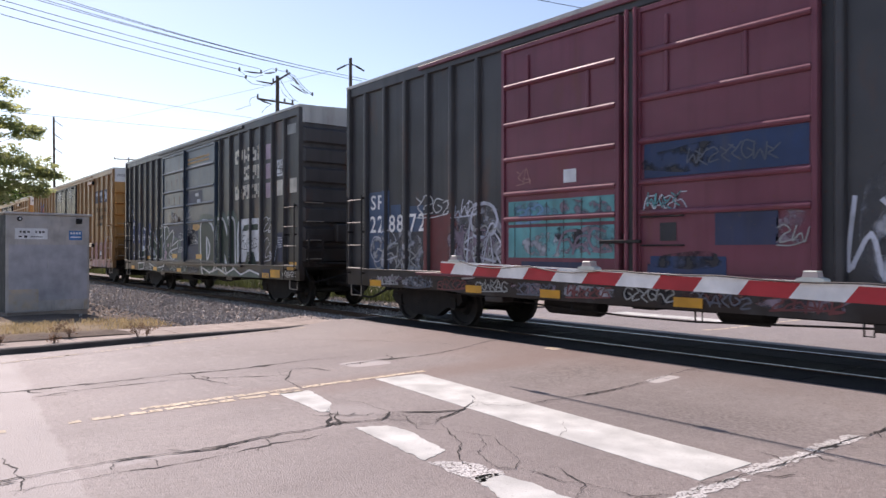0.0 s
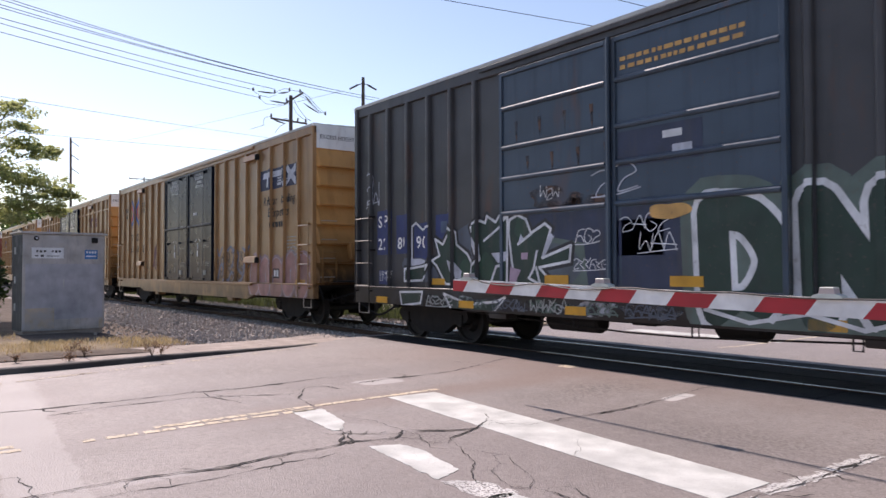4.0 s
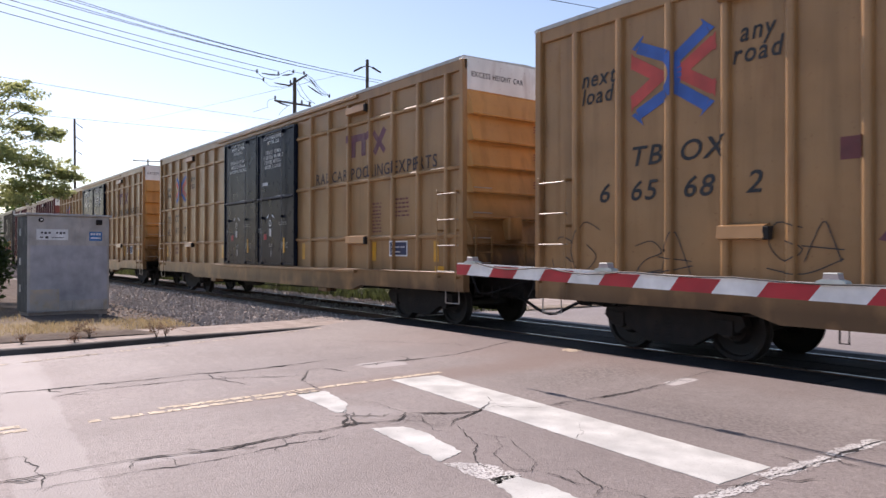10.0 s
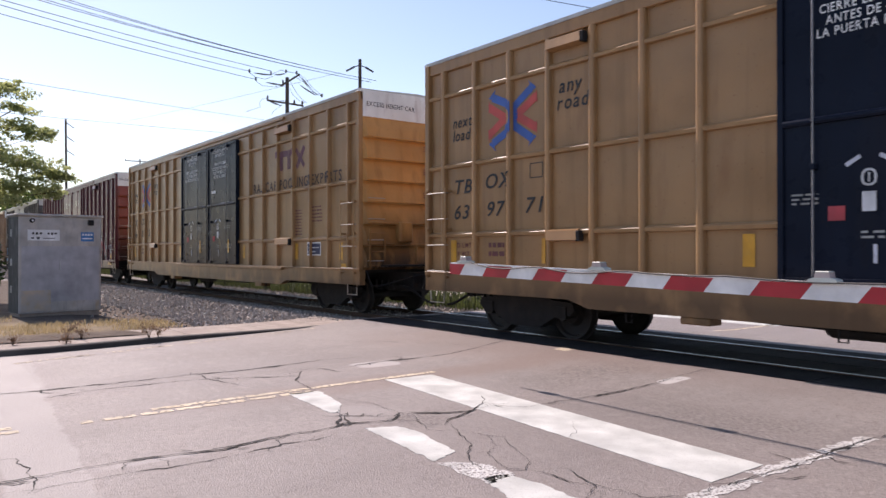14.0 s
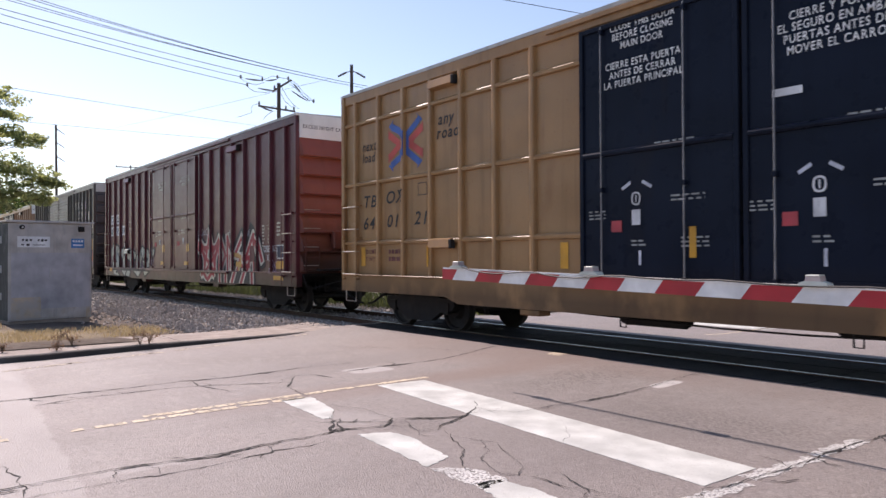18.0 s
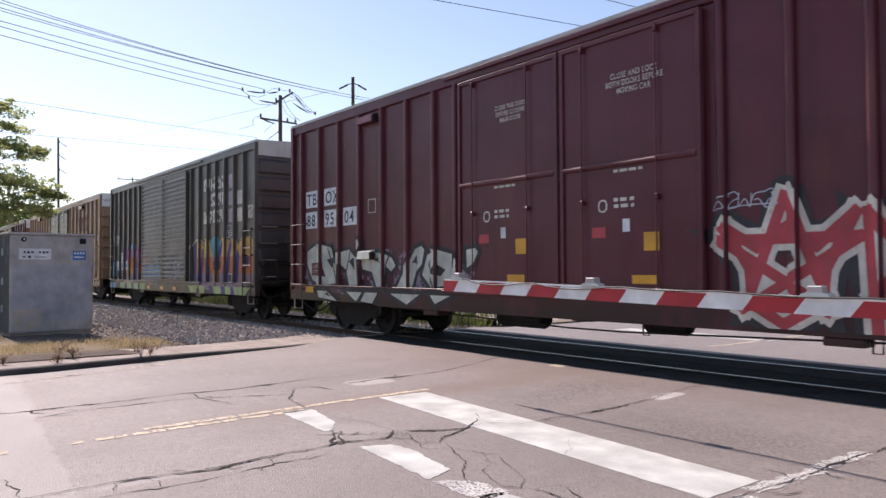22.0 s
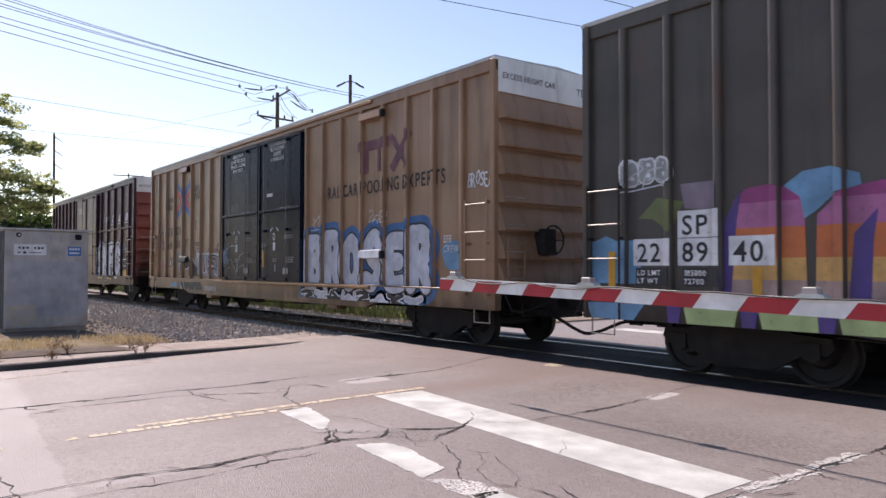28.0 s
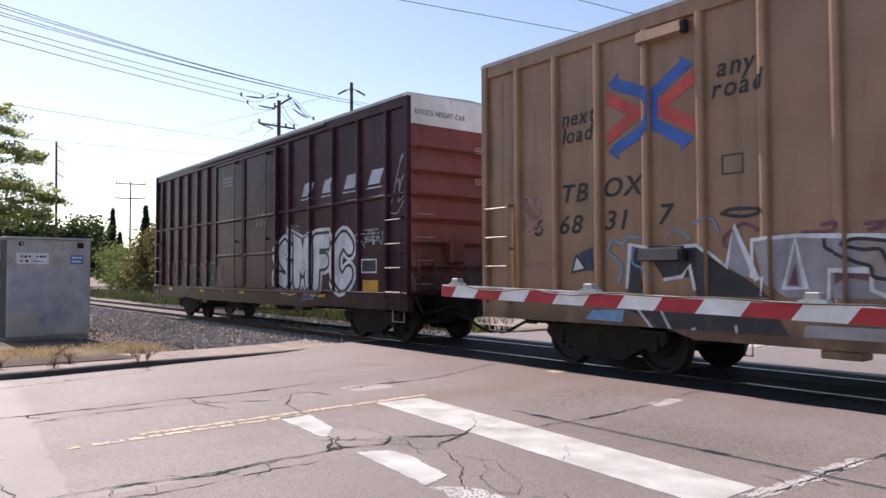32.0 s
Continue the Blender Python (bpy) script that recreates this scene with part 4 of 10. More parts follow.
def boxcar(label, x_front, length, paint, end_paint, posts, doors, style, truck_in=2.15, roof_mat=None, band_mat=END_WHITE, deep=0.12, rails=(), post_w=0.09, gap=1.0, group="boxcars of the train"):
    """A boxcar. posts, doors: places along the car, measured from its front end backwards."""
    PAINTS.append(paint)
    car = thing("boxcar", label, "boxcar", group, pose(x_front - length / 2, TRACK_Y, RAIL_Z))
    h = length / 2
    side = Side(h, -HALF_W + 0.09)
    sheet = boxes((-h + 0.01, h - 0.01, -HALF_W + 0.09, -HALF_W + 0.12, 1.05, 4.80))
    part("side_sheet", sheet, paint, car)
    part("side_sheet", boxes((-h + 0.01, h - 0.01, HALF_W - 0.12, HALF_W - 0.05, 1.05, 4.80)), paint, car)
    for s in (-1, 1):
        y = sorted((s * (HALF_W - 0.035), s * (HALF_W - 0.14)))
        part("top_chord", boxes((-h, h, y[0], y[1], 4.78, EAVE), bevel=0.012), paint, car)
    for x in (-h, h):
        x0, x1 = sorted((x, x - math.copysign(0.12, x)))
        for s in (-1, 1):
            y = sorted((s * HALF_W, s * (HALF_W - 0.12)))
            part("corner_post", boxes((x0, x1, y[0], y[1], 1.0, EAVE), bevel=0.012), paint, car)
    for p in posts:
        x = h - p
        w = post_w / 2
        hat = [(-w - 0.03, 0.09), (-w - 0.018, 0.045), (-w, 0.024), (-w + 0.022, 0.0125), (-w + 0.040, 0.010), (w - 0.014, 0.010), (w, 0.016), (w + 0.010, 0.032), (w + 0.02, 0.09)]
        bm = prism(bmesh.new(), [(x + a, -HALF_W + b) for a, b in hat], 1.05, 4.79, "z")
        part("side_post", bm, paint, car)
        side.bumps.append((x - post_w / 2, x + post_w / 2, -HALF_W + 0.01))
    for z in rails:
        spans = [(-h + 0.12, h - doors[-1][1] - 0.02), (h - doors[0][0] + 0.02, h - 0.12)]
        for a, b in spans:
            if b - a > 0.3:
                part("side_rail", prism(bmesh.new(), [(-HALF_W + 0.09, z - 0.05), (-HALF_W + 0.025, z - 0.04), (-HALF_W + 0.02, z + 0.008), (-HALF_W + 0.045, z + 0.034), (-HALF_W + 0.09, z + 0.045)], a, b, "x"), paint, car)
    if style == "lap":
        part("dented_sheet", dented(-h + 0.12, -h + 0.47, int(-x_front)), paint, car, smooth=True)
    roof(car, length, roof_mat or ROOF_GREY, paint)
    for x, out in ((h, 1), (-h, -1)):
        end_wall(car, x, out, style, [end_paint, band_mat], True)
        gable(car, x, out, band_mat, 0.05)
        coupler(car, x, out, gap)
        # ladders on the side at both ends, and on the end itself
        ladder(car, x - out * 0.42, -HALF_W + 0.02, 1.09, 4, 0.55, -0.07, RUNG_STEEL, 0.48)
        for dx in (0.135, 0.705):
            part("ladder_stile", boxes((x - out * dx - 0.017, x - out * dx + 0.017, -HALF_W - 0.062, -HALF_W - 0.048, 0.72, 2.62), bevel=0.004), STEEL_DARK if style == "rib" else paint, car)
            for z in (0.98, 1.85, 2.56):
                part("ladder_bracket", boxes((x - out * dx - 0.014, x - out * dx + 0.014, -HALF_W - 0.05, -HALF_W + 0.09, z - 0.02, z + 0.02)), STEEL_DARK if style == "rib" else paint, car)
        ladder(car, x + out * 0.02, -1.2 * out, 1.25, 4, 0.45, 0.07 * out, RUNG_STEEL, 0.46, "y")
    handbrake(car, h, 1, end_paint, end_paint is DULL_TAN)
    underframe(car, length, h - truck_in, paint, deep)
    part("sill_lip", boxes((-h, h, -HALF_W - 0.008, -HALF_W + 0.03, 1.046, 1.078), bevel=0.009), paint, car)
    low = SILL_Z - deep
    for k in (-0.44, -0.17, 0.12, 0.40):
        x = k * length * (1 - 2 * (truck_in + 1.9) / length)
        part("sill_bracket", tube(bmesh.new(), [(x, -HALF_W + 0.09, low + 0.03), (x, -HALF_W + 0.09, low - 0.15), (x + 0.10, -HALF_W + 0.09, low - 0.15), (x + 0.10, -HALF_W + 0.09, low + 0.03)], 0.013, 5), STEEL_DARK, car)
    for x in (-0.19 * length, 0.21 * length):
        part("jacking_pad", boxes((x - 0.22, x + 0.22, -HALF_W + 0.03, -HALF_W + 0.30, low - 0.10, low), bevel=0.015), paint, car)
    part("brake_rod", tube(bmesh.new(), [(-h + 3.4, -1.25, 0.66), (-0.5, -1.15, 0.50), (0.6, -1.15, 0.50), (h - 3.4, -1.25, 0.66)], 0.014, 5), STEEL_DARK, car)
    bm = bmesh.new()
    lathe(bm, [(0.14, -0.55), (0.17, -0.5), (0.17, 0.5), (0.14, 0.55)], 12, "x", (-1.6, -1.0, 0.60))
    part("air_reservoir", bm, STEEL_DARK, car)
    for s in (-1, 1):
        add_truck(car, s * (h - truck_in))
    return car, side


def shared_mesh(name, bm):
    me = bpy.data.meshes.new(name)
    bm.to_mesh(me)
    bm.free()
    me.materials.append(STEEL_DARK)
    return me


def wheel_mesh():
    ob = wheelset()
    me = ob.data
    bpy.data.objects.remove(ob)
    return me


WHEELSET, TRUCK, SPRING = wheel_mesh(), shared_mesh("side_frame", truck_frame()), shared_mesh("coil_spring", coil_spring())
BOLSTER = shared_mesh("bolster", boxes((-0.2, 0.2, -1.0, 1.0, 0.46, 0.66), bevel=0.03))
BEAM = shared_mesh("brake_beam", boxes((-0.03, 0.03, -0.8, 0.8, 0.33, 0.43)))
CARS, SIDES, PAINTS = [], [], []


def spaced(a, b, n):
    return [a + (b - a) * i / (n - 1) for i in range(n)]


def car_a():
    """Grey-green car with red doors."""
    car, side = boxcar("weathered grey-green boxcar with dull red doors and graffiti", 1.45, 15.3, GREY_GREEN, GREY_END,
                       spaced(0.72, 5.0, 7) + spaced(11.0, 14.6, 6), [(5.2, 7.62), (7.9, 10.3)], "rib", roof_mat=ROOF_GREY, deep=0.03, band_mat=ROOF_GREY, gap=1.15)
    h = 7.65
    plain_door(car, side, h - 7.62, h - 5.2, RED_DOOR, (), bars=(1.96, 2.37, 2.93, 3.50, 4.12))
    plain_door(car, side, h - 10.3, h - 7.9, RED_DOOR, (), bars=(1.96, 2.37, 2.93, 3.50, 4.12))
    CARS.append(car)
    SIDES.append(side)


def car_b():
    car, side = boxcar("dark grey-green boxcar with blue-grey doors and white lettering", -16.1, 15.2, GREY_GREEN, GREY_END,
                       spaced(0.88, 4.42, 6) + [5.18] + spaced(11.09, 14.62, 6), [(5.4, 7.95), (8.0, 10.35)], "rib", roof_mat=ROOF_GREY, deep=0.03, band_mat=ROOF_GREY, gap=1.1)
    h = 7.6
    plain_door(car, side, h - 7.95, h - 5.4, BLUE_DOOR, (), bars=(2.36, 2.94, 3.46, 4.12))
    plain_door(car, side, h - 10.35, h - 8.0, BLUE_DOOR, (), bars=(2.36, 2.94, 3.46, 4.12))
    CARS.append(car)
    SIDES.append(side)


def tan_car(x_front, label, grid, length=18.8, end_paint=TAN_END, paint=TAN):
    posts = spaced(0.55, 6.09, 7) + spaced(12.9, 18.27, 7) if grid else spaced(0.9, 5.95, 7) + [6.74] + spaced(12.14, 17.97, 8)
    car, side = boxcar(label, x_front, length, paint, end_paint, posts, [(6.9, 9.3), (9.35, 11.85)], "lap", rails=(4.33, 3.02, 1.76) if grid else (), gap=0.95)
    h = length / 2
    plain_door(car, side, h - 9.3, h - 6.9, BLACK_DOOR, (h - 7.61, h - 8.9), bars=(2.9,), rod_mat=DOOR_ROD)
    plain_door(car, side, h - 11.85, h - 9.35, BLACK_DOOR, (h - 10.09, h - 11.43), bars=(2.9,), rod_mat=DOOR_ROD)
    CARS.append(car)
    SIDES.append(side)
    return car, side


def brown_car():
    length = 18.5
    posts = spaced(0.7, 5.9, 7) + [6.78] + [12.02] + spaced(12.67, 18.0, 7)
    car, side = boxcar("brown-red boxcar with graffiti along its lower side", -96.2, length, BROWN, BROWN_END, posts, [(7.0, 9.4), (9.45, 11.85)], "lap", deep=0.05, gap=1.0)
    h = length / 2
    plain_door(car, side, h - 9.4, h - 7.0, BROWN, (h - 7.66, h - 8.95), bars=(2.9,))
    plain_door(car, side, h - 11.85, h - 9.45, BROWN, (h - 10.1, h - 11.43), bars=(2.9,))
    CARS.append(car)
    SIDES.append(side)


def car_g():
    car, side = boxcar("dark grey-green boxcar covered in rainbow graffiti", -116.87, 15.4, GREY_BROWN, GREY_END,
                       spaced(0.88, 4.45, 6) + [5.2] + spaced(11.1, 14.7, 6), [(5.5, 7.95), (8.0, 10.5)], "rib", roof_mat=ROOF_GREY, deep=0.03, band_mat=ROOF_GREY, gap=1.1)
    h = 7.7
    plain_door(car, side, h - 7.95, h - 5.5, GREY_BROWN, (), bars=(), lap=22)
    plain_door(car, side, h - 10.5, h - 8.0, GREY_BROWN, (), bars=(), lap=22)
    CARS.append(car)
    SIDES.append(side)


def car_i():
    length = 15.9
    car, side = boxcar("dull maroon boxcar with white graffiti at the train's end", -155.2, length, MAROON, BROWN_END,
                       spaced(0.8, 5.2, 5) + spaced(10.8, 15.2, 6), [(5.8, 7.85), (7.9, 9.95)], "lap", rails=(3.05,), deep=0.05, gap=1.0)
    h = length / 2
    plain_door(car, side, h - 7.85, h - 5.8, MAROON, (h - 6.3,), bars=(2.0, 3.0))
    plain_door(car, side, h - 9.95, h - 7.9, MAROON, (h - 8.4,), bars=(2.0, 3.0))
    CARS.append(car)
    SIDES.append(side)


car_a()
car_b()
tan_car(-33.3, "tan boxcar with black plug doors and a dark blue emblem", False)
tan_car(-53.96, "tan boxcar with ribbed grid sides and black doors", True)
tan_car(-75.2, "tan boxcar with ribbed grid sides and black doors", True)
brown_car()
car_g()
tan_car(-134.19, "tan boxcar with black doors and silver-blue graffiti", False, end_paint=DULL_TAN, paint=DULL_TAN)
car_i()


# ---- crossing gate ----
GATE_WHITE = material("gate_white", (0.78, 0.77, 0.76), 0.45, 0, [(6, 0.55, 0.72, (0.55, 0.53, 0.5), 0.5, (1, 1, 1))])
GATE_RED = material("gate_red", (0.42, 0.018, 0.028), 0.45, 0, [(6, 0.55, 0.72, (0.30, 0.03, 0.035), 0.5, (1, 1, 1))])
LAMP_SHELL = material("grey_lamp_shell", (0.52, 0.55, 0.50), 0.5)
LENS = material("pale_red_lens", (0.50, 0.42, 0.40), 0.2)
CABLE = material("black_cable", (0.02, 0.02, 0.02), 0.6)
GALV = material("galvanised_steel", (0.45, 0.46, 0.47), 0.45, 0.7, [(5, 0.5, 0.7, (0.3, 0.3, 0.3), 0.5, (1, 1, 1))])


def crossing_gate():
    y = 5.65
    gate = thing("crossing_gate", "lowered red and white striped crossing gate arm with lamps", "crossing gate")
    z_at = lambda x: 1.314 - 0.0212 * (x + 7.2)
    half = lambda x: 0.0665 - 0.0006 * (x + 7.2)
    step, x, k = 0.42, -7.2, 0
    while x < 0.4:
        x1 = x + step if k else x + 0.25
        bm = bmesh.new()
        lean = 0.05
        pts = []
        for xx in (x, x1):
            zc, h = z_at(xx), half(xx)
            pts.append(((xx - (lean if xx > -7.15 else 0), zc - h), (xx + (lean if xx > -7.15 else 0), zc + h)))
        prism(bm, [pts[0][0], pts[1][0], pts[1][1], pts[0][1]], y - 0.013, y + 0.013)
        part("stripe", bm, GATE_WHITE if k % 2 else GATE_RED, gate)
        x, k = x1, k + 1
    end = x
    bm = bmesh.new()
    prism(bm, [(-7.18, z_at(-7.18) + half(-7.18) - 0.004), (end, z_at(end) + half(end) - 0.004), (end, z_at(end) + half(end) + 0.012), (-7.18, z_at(-7.18) + half(-7.18) + 0.012)], y - 0.018, y + 0.018)
    part("top_flange", bm, GATE_WHITE, gate)
    for lx in (-6.90, -4.81, -2.62):
        z = z_at(lx) + half(lx) + 0.01
        lamp_ob = part("lamp", prism(bmesh.new(), [(lx - 0.115, z), (lx + 0.115, z), (lx + 0.105, z + 0.022), (lx + 0.065, z + 0.034), (lx - 0.065, z + 0.034), (lx - 0.105, z + 0.022)], y - 0.05, y + 0.05), LAMP_SHELL, gate)
        part("lens", prism(bmesh.new(), [(lx - 0.062, z + 0.032), (lx + 0.062, z + 0.032), (lx + 0.052, z + 0.074), (lx - 0.052, z + 0.074)], y - 0.045, y + 0.045), LENS, lamp_ob, "red lamp lens")
        part("hood", boxes((lx - 0.056, lx + 0.056, y - 0.05, y + 0.05, z + 0.070, z + 0.084), bevel=0.008), LAMP_SHELL, lamp_ob)
    pts = [(-6.8, y - 0.04, z_at(-6.8) + 0.1)]
    for i in range(1, 40):
        xx = -6.8 + i * 0.2
        pts.append((xx, y - 0.045, z_at(xx) + half(xx) + 0.022 - 0.05 * abs(math.sin(i * 0.55)) * (1 if i < 12 else 0.35)))
    part("cable", tube(bmesh.new(), pts, 0.008, 5), CABLE, gate)
    bm = bmesh.new()
    tube(bm, [(0.75, y + 0.12, 0.0), (0.75, y + 0.12, 3.2)], 0.065, 12)
    part("mast", bm, GALV, gate)
    part("drive_box", boxes((0.45, 1.05, y - 0.1, y + 0.42, 0.75, 1.4), bevel=0.02), GALV, gate)
    part("base_plate", boxes((0.45, 1.05, y - 0.18, y + 0.42, 0.0, 0.03), bevel=0.005), GALV, gate)


# ---- signal cabinet ----
ALU = material("dull_aluminium_paint", (0.45, 0.425, 0.40), 0.45, 0.15, [(1.1, 0.45, 0.7, (0.44, 0.44, 0.46), 0.7, (1, 1, 1)), (3.0, 0.58, 0.72, (0.40, 0.33, 0.24), 0.55, (1, 1, 0.6)), (14, 0.55, 0.7, (0.26, 0.26, 0.27), 0.35, (1, 1, 0.2))], 0.002, 8)
BEIGE = material("beige_stain", (0.47, 0.39, 0.29), 0.6, 0, [(4, 0.42, 0.62, (0.43, 0.405, 0.385), 0.9, (1, 1, 1))])
OVERPAINT = material("blue_grey_overpaint", (0.39, 0.39, 0.42), 0.5, 0.1, [(2.2, 0.45, 0.7, (0.45, 0.45, 0.49), 0.7, (1, 1, 1)), (9, 0.55, 0.7, (0.33, 0.33, 0.36), 0.4, (1, 1, 0.3))])
DARK_SIDE = material("dark_cabinet_steel", (0.05, 0.052, 0.055), 0.6, 0.2, [(5, 0.55, 0.72, (0.2, 0.2, 0.2), 0.6, (1, 1, 0.4))])
SIGN_WHITE = material("sign_white", (0.72, 0.73, 0.74), 0.4)
SIGN_BLUE = material("sign_blue", (0.04, 0.17, 0.42), 0.4)


def cabinet():
    w, d, h = 1.72, 0.80, 2.2
    box_ob = thing("signal_cabinet", "dull silver railway signal cabinet with small notices, on the verge", "cabinet", m=pose(-18.30, 3.20, 0.12, 0, 0, 7.0))
    # local: the front looks along +x
    part("body", boxes((-d, 0, -w / 2, w / 2, 0.05, h), bevel=0.012), ALU, box_ob)
    part("plinth", boxes((-d + 0.03, -0.03, -w / 2 + 0.03, w / 2 - 0.03, -0.06, 0.05)), CONCRETE, box_ob)
    part("lid", boxes((-d - 0.05, 0.05, -w / 2 - 0.05, w / 2 + 0.05, h, h + 0.05), bevel=0.012), ALU, box_ob)
    for y0, y1 in ((-w / 2 + 0.03, -w / 2 + 0.20), (-w / 2 + 0.22, 0.03), (0.05, w / 2 - 0.03)):
        part("door", boxes((0.0, 0.012, y0, y1, 0.10, h - 0.32), bevel=0.004), ALU, box_ob)
    part("side_panel", boxes((-d + 0.02, -0.03, -w / 2 - 0.008, -w / 2 + 0.01, 0.06, h - 0.02), bevel=0.003), DARK_SIDE, box_ob, "dark side panel")
    part("repaint", boxes((0.0122, 0.0145, -w / 2 + 0.05, w / 2 - 0.05, 0.30, h - 0.66)), OVERPAINT, box_ob, "blue-grey repainted area")
    part("stain", boxes((0.0122, 0.0142, w / 2 - 0.13, w / 2 - 0.04, 0.06, 0.62)), BEIGE, box_ob, "rusty beige streak")
    part("door_latch", boxes((0.012, 0.035, -0.05, -0.02, 1.0, 1.2), bevel=0.004), GALV, box_ob)
    part("stain", boxes((0.0146, 0.0160, -w / 2 + 0.05, -0.22, 0.10, 0.56)), BEIGE, box_ob, "beige paint patch")
    notice = part("notice", boxes((0.002, 0.018, -w / 2 + 0.17, -w / 2 + 0.82, h - 0.54, h - 0.30)), SIGN_WHITE, box_ob, "white notice with dark marks")
    for a, b, z0, z1 in ((0.26, 0.30, 0.40, 0.36), (0.33, 0.38, 0.41, 0.36), (0.41, 0.46, 0.40, 0.36), (0.57, 0.61, 0.40, 0.36), (0.64, 0.69, 0.41, 0.36), (0.71, 0.76, 0.40, 0.36), (0.24, 0.30, 0.50, 0.47), (0.35, 0.41, 0.51, 0.46), (0.48, 0.72, 0.495, 0.48)):
        part("mark", boxes((0.018, 0.020, -w / 2 + a, -w / 2 + b, h - z0, h - z1)), BLACK_PAINT, notice)
    blue = part("notice", boxes((0.002, 0.018, w / 2 - 0.45, w / 2 - 0.17, h - 0.55, h - 0.34)), SIGN_BLUE, box_ob, "small blue notice with pale bars")
    for i in range(4):
        part("mark", boxes((0.018, 0.020, w / 2 - 0.42 + 0.06 * i, w / 2 - 0.38 + 0.06 * i, h - 0.42, h - 0.37)), SIGN_WHITE, blue)
    part("mark", boxes((0.018, 0.020, w / 2 - 0.42, w / 2 - 0.20, h - 0.50, h - 0.47)), SIGN_WHITE, blue)
    lamp_ob = part("indicator_lamp", lathe(bmesh.new(), [(0.05, 0.0), (0.05, 0.05), (0.03, 0.06)], 12, "x", (0, -w / 2 + 0.26, h - 0.10)), STEEL_DARK, box_ob)
    part("lens", lathe(bmesh.new(), [(0.022, 0.06), (0.018, 0.068)], 10, "x", (0, -w / 2 + 0.26, h - 0.10)), SIGN_WHITE, lamp_ob)
    part("vent", boxes((0.0, 0.05, w / 2 - 0.30, w / 2 - 0.17, h - 0.18, h - 0.06), bevel=0.01), STEEL_DARK, box_ob)
    for z in (0.5, 1.1, 1.75):
        part("hinge", boxes((-d + 0.25, -d + 0.33, -w / 2 - 0.03, -w / 2, z, z + 0.16), bevel=0.006), GALV, box_ob)


# ---- poles and wires ----
POLE_WOOD = material("weathered_pole_wood", (0.085, 0.066, 0.055), 0.9, 0, [(2, 0.5, 0.7, (0.14, 0.115, 0.10), 0.6, (8, 8, 0.4))], 0.01, 25)
WIRE = material("dark_wire", (0.025, 0.025, 0.027), 0.95, spec=0.05)
PORCELAIN = material("grey_insulator", (0.10, 0.10, 0.11), 0.3)


def utility_pole(at, height, arms, label, heading=0.0, lean=0.0, braces=0, jumpers=0, vee=False):
    """arms: rows of (height below the top, half length, insulators)."""
    pole = thing("utility_pole", label, "utility pole", m=pose(at[0], at[1], -0.15, 0, lean, heading))
    part("pole", tube(bmesh.new(), [(0, 0, -0.3), (0, 0, height * 0.5), (0, 0, height + 0.15)], [0.16, 0.125, 0.10], 10), POLE_WOOD, pole)
    for down, half, n in arms:
        z = height - down
        part("crossarm", boxes((-half, half, -0.06, 0.06, z - 0.07, z + 0.07), bevel=0.01), POLE_WOOD, pole)
        for i in range(n):
            x = -half + 0.1 + (2 * half - 0.2) * i / max(n - 1, 1)
            part("insulator", lathe(bmesh.new(), [(0.03, z + 0.05), (0.07, z + 0.12), (0.05, z + 0.2), (0.07, z + 0.24), (0.02, z + 0.32)], 8, "z", (x, 0, 0)), PORCELAIN, pole)
        for s in (-1, 1):
            part("brace", tube(bmesh.new(), [(s * half * 0.6, 0.07, z), (0, 0.14, z - 0.7)], 0.02, 4), GALV, pole)
    for i in range(braces):
        z = height - 0.15 - 1.35 * i
        part("brace", tube(bmesh.new(), [(0, 0, z), (0.75, 0, z - 0.55)], 0.04, 5), PORCELAIN, pole)
    if vee:
        for s in (-1, 1):
            part("insulator_arm", tube(bmesh.new(), [(0, 0, height - 0.22), (s * 0.3, 0, height - 0.32), (s * 0.34, 0, height - 0.34), (s * 0.85, 0, height - 0.62)], [0.03, 0.03, 0.065, 0.055], 6), PORCELAIN, pole)
    r = random.Random(jumpers)
    for i in range(jumpers):
        a = Vector((r.uniform(-1.2, 1.2), r.uniform(-0.3, 0.3), height - r.choice((0.3, 0.5, 1.9))))
        b = a + Vector((r.uniform(0.6, 1.5) * r.choice((-1, 1)), r.uniform(-0.5, 0.5), -r.uniform(0.2, 1.6)))
        mid = (a + b) / 2 + Vector((r.uniform(-0.3, 0.3), 0, 0.35))
        part("jumper", tube(bmesh.new(), [a, a.lerp(mid, 0.6) + Vector((0, 0, 0.1)), mid, mid.lerp(b, 0.6), b], 0.022, 4), CABLE, pole)
    return pole


def wire(a, b, sag, radius=0.012, label="thin dark overhead wire"):
    pts = []
    for i in range(25):
        k = i / 24
        p = Vector(a).lerp(Vector(b), k)
        p.z -= 4 * sag * k * (1 - k)
        pts.append(p)
    return tagged(mesh_ob("overhead_wire", tube(bmesh.new(), pts, radius, 5), WIRE), label, "wire", "overhead wires", "structure")


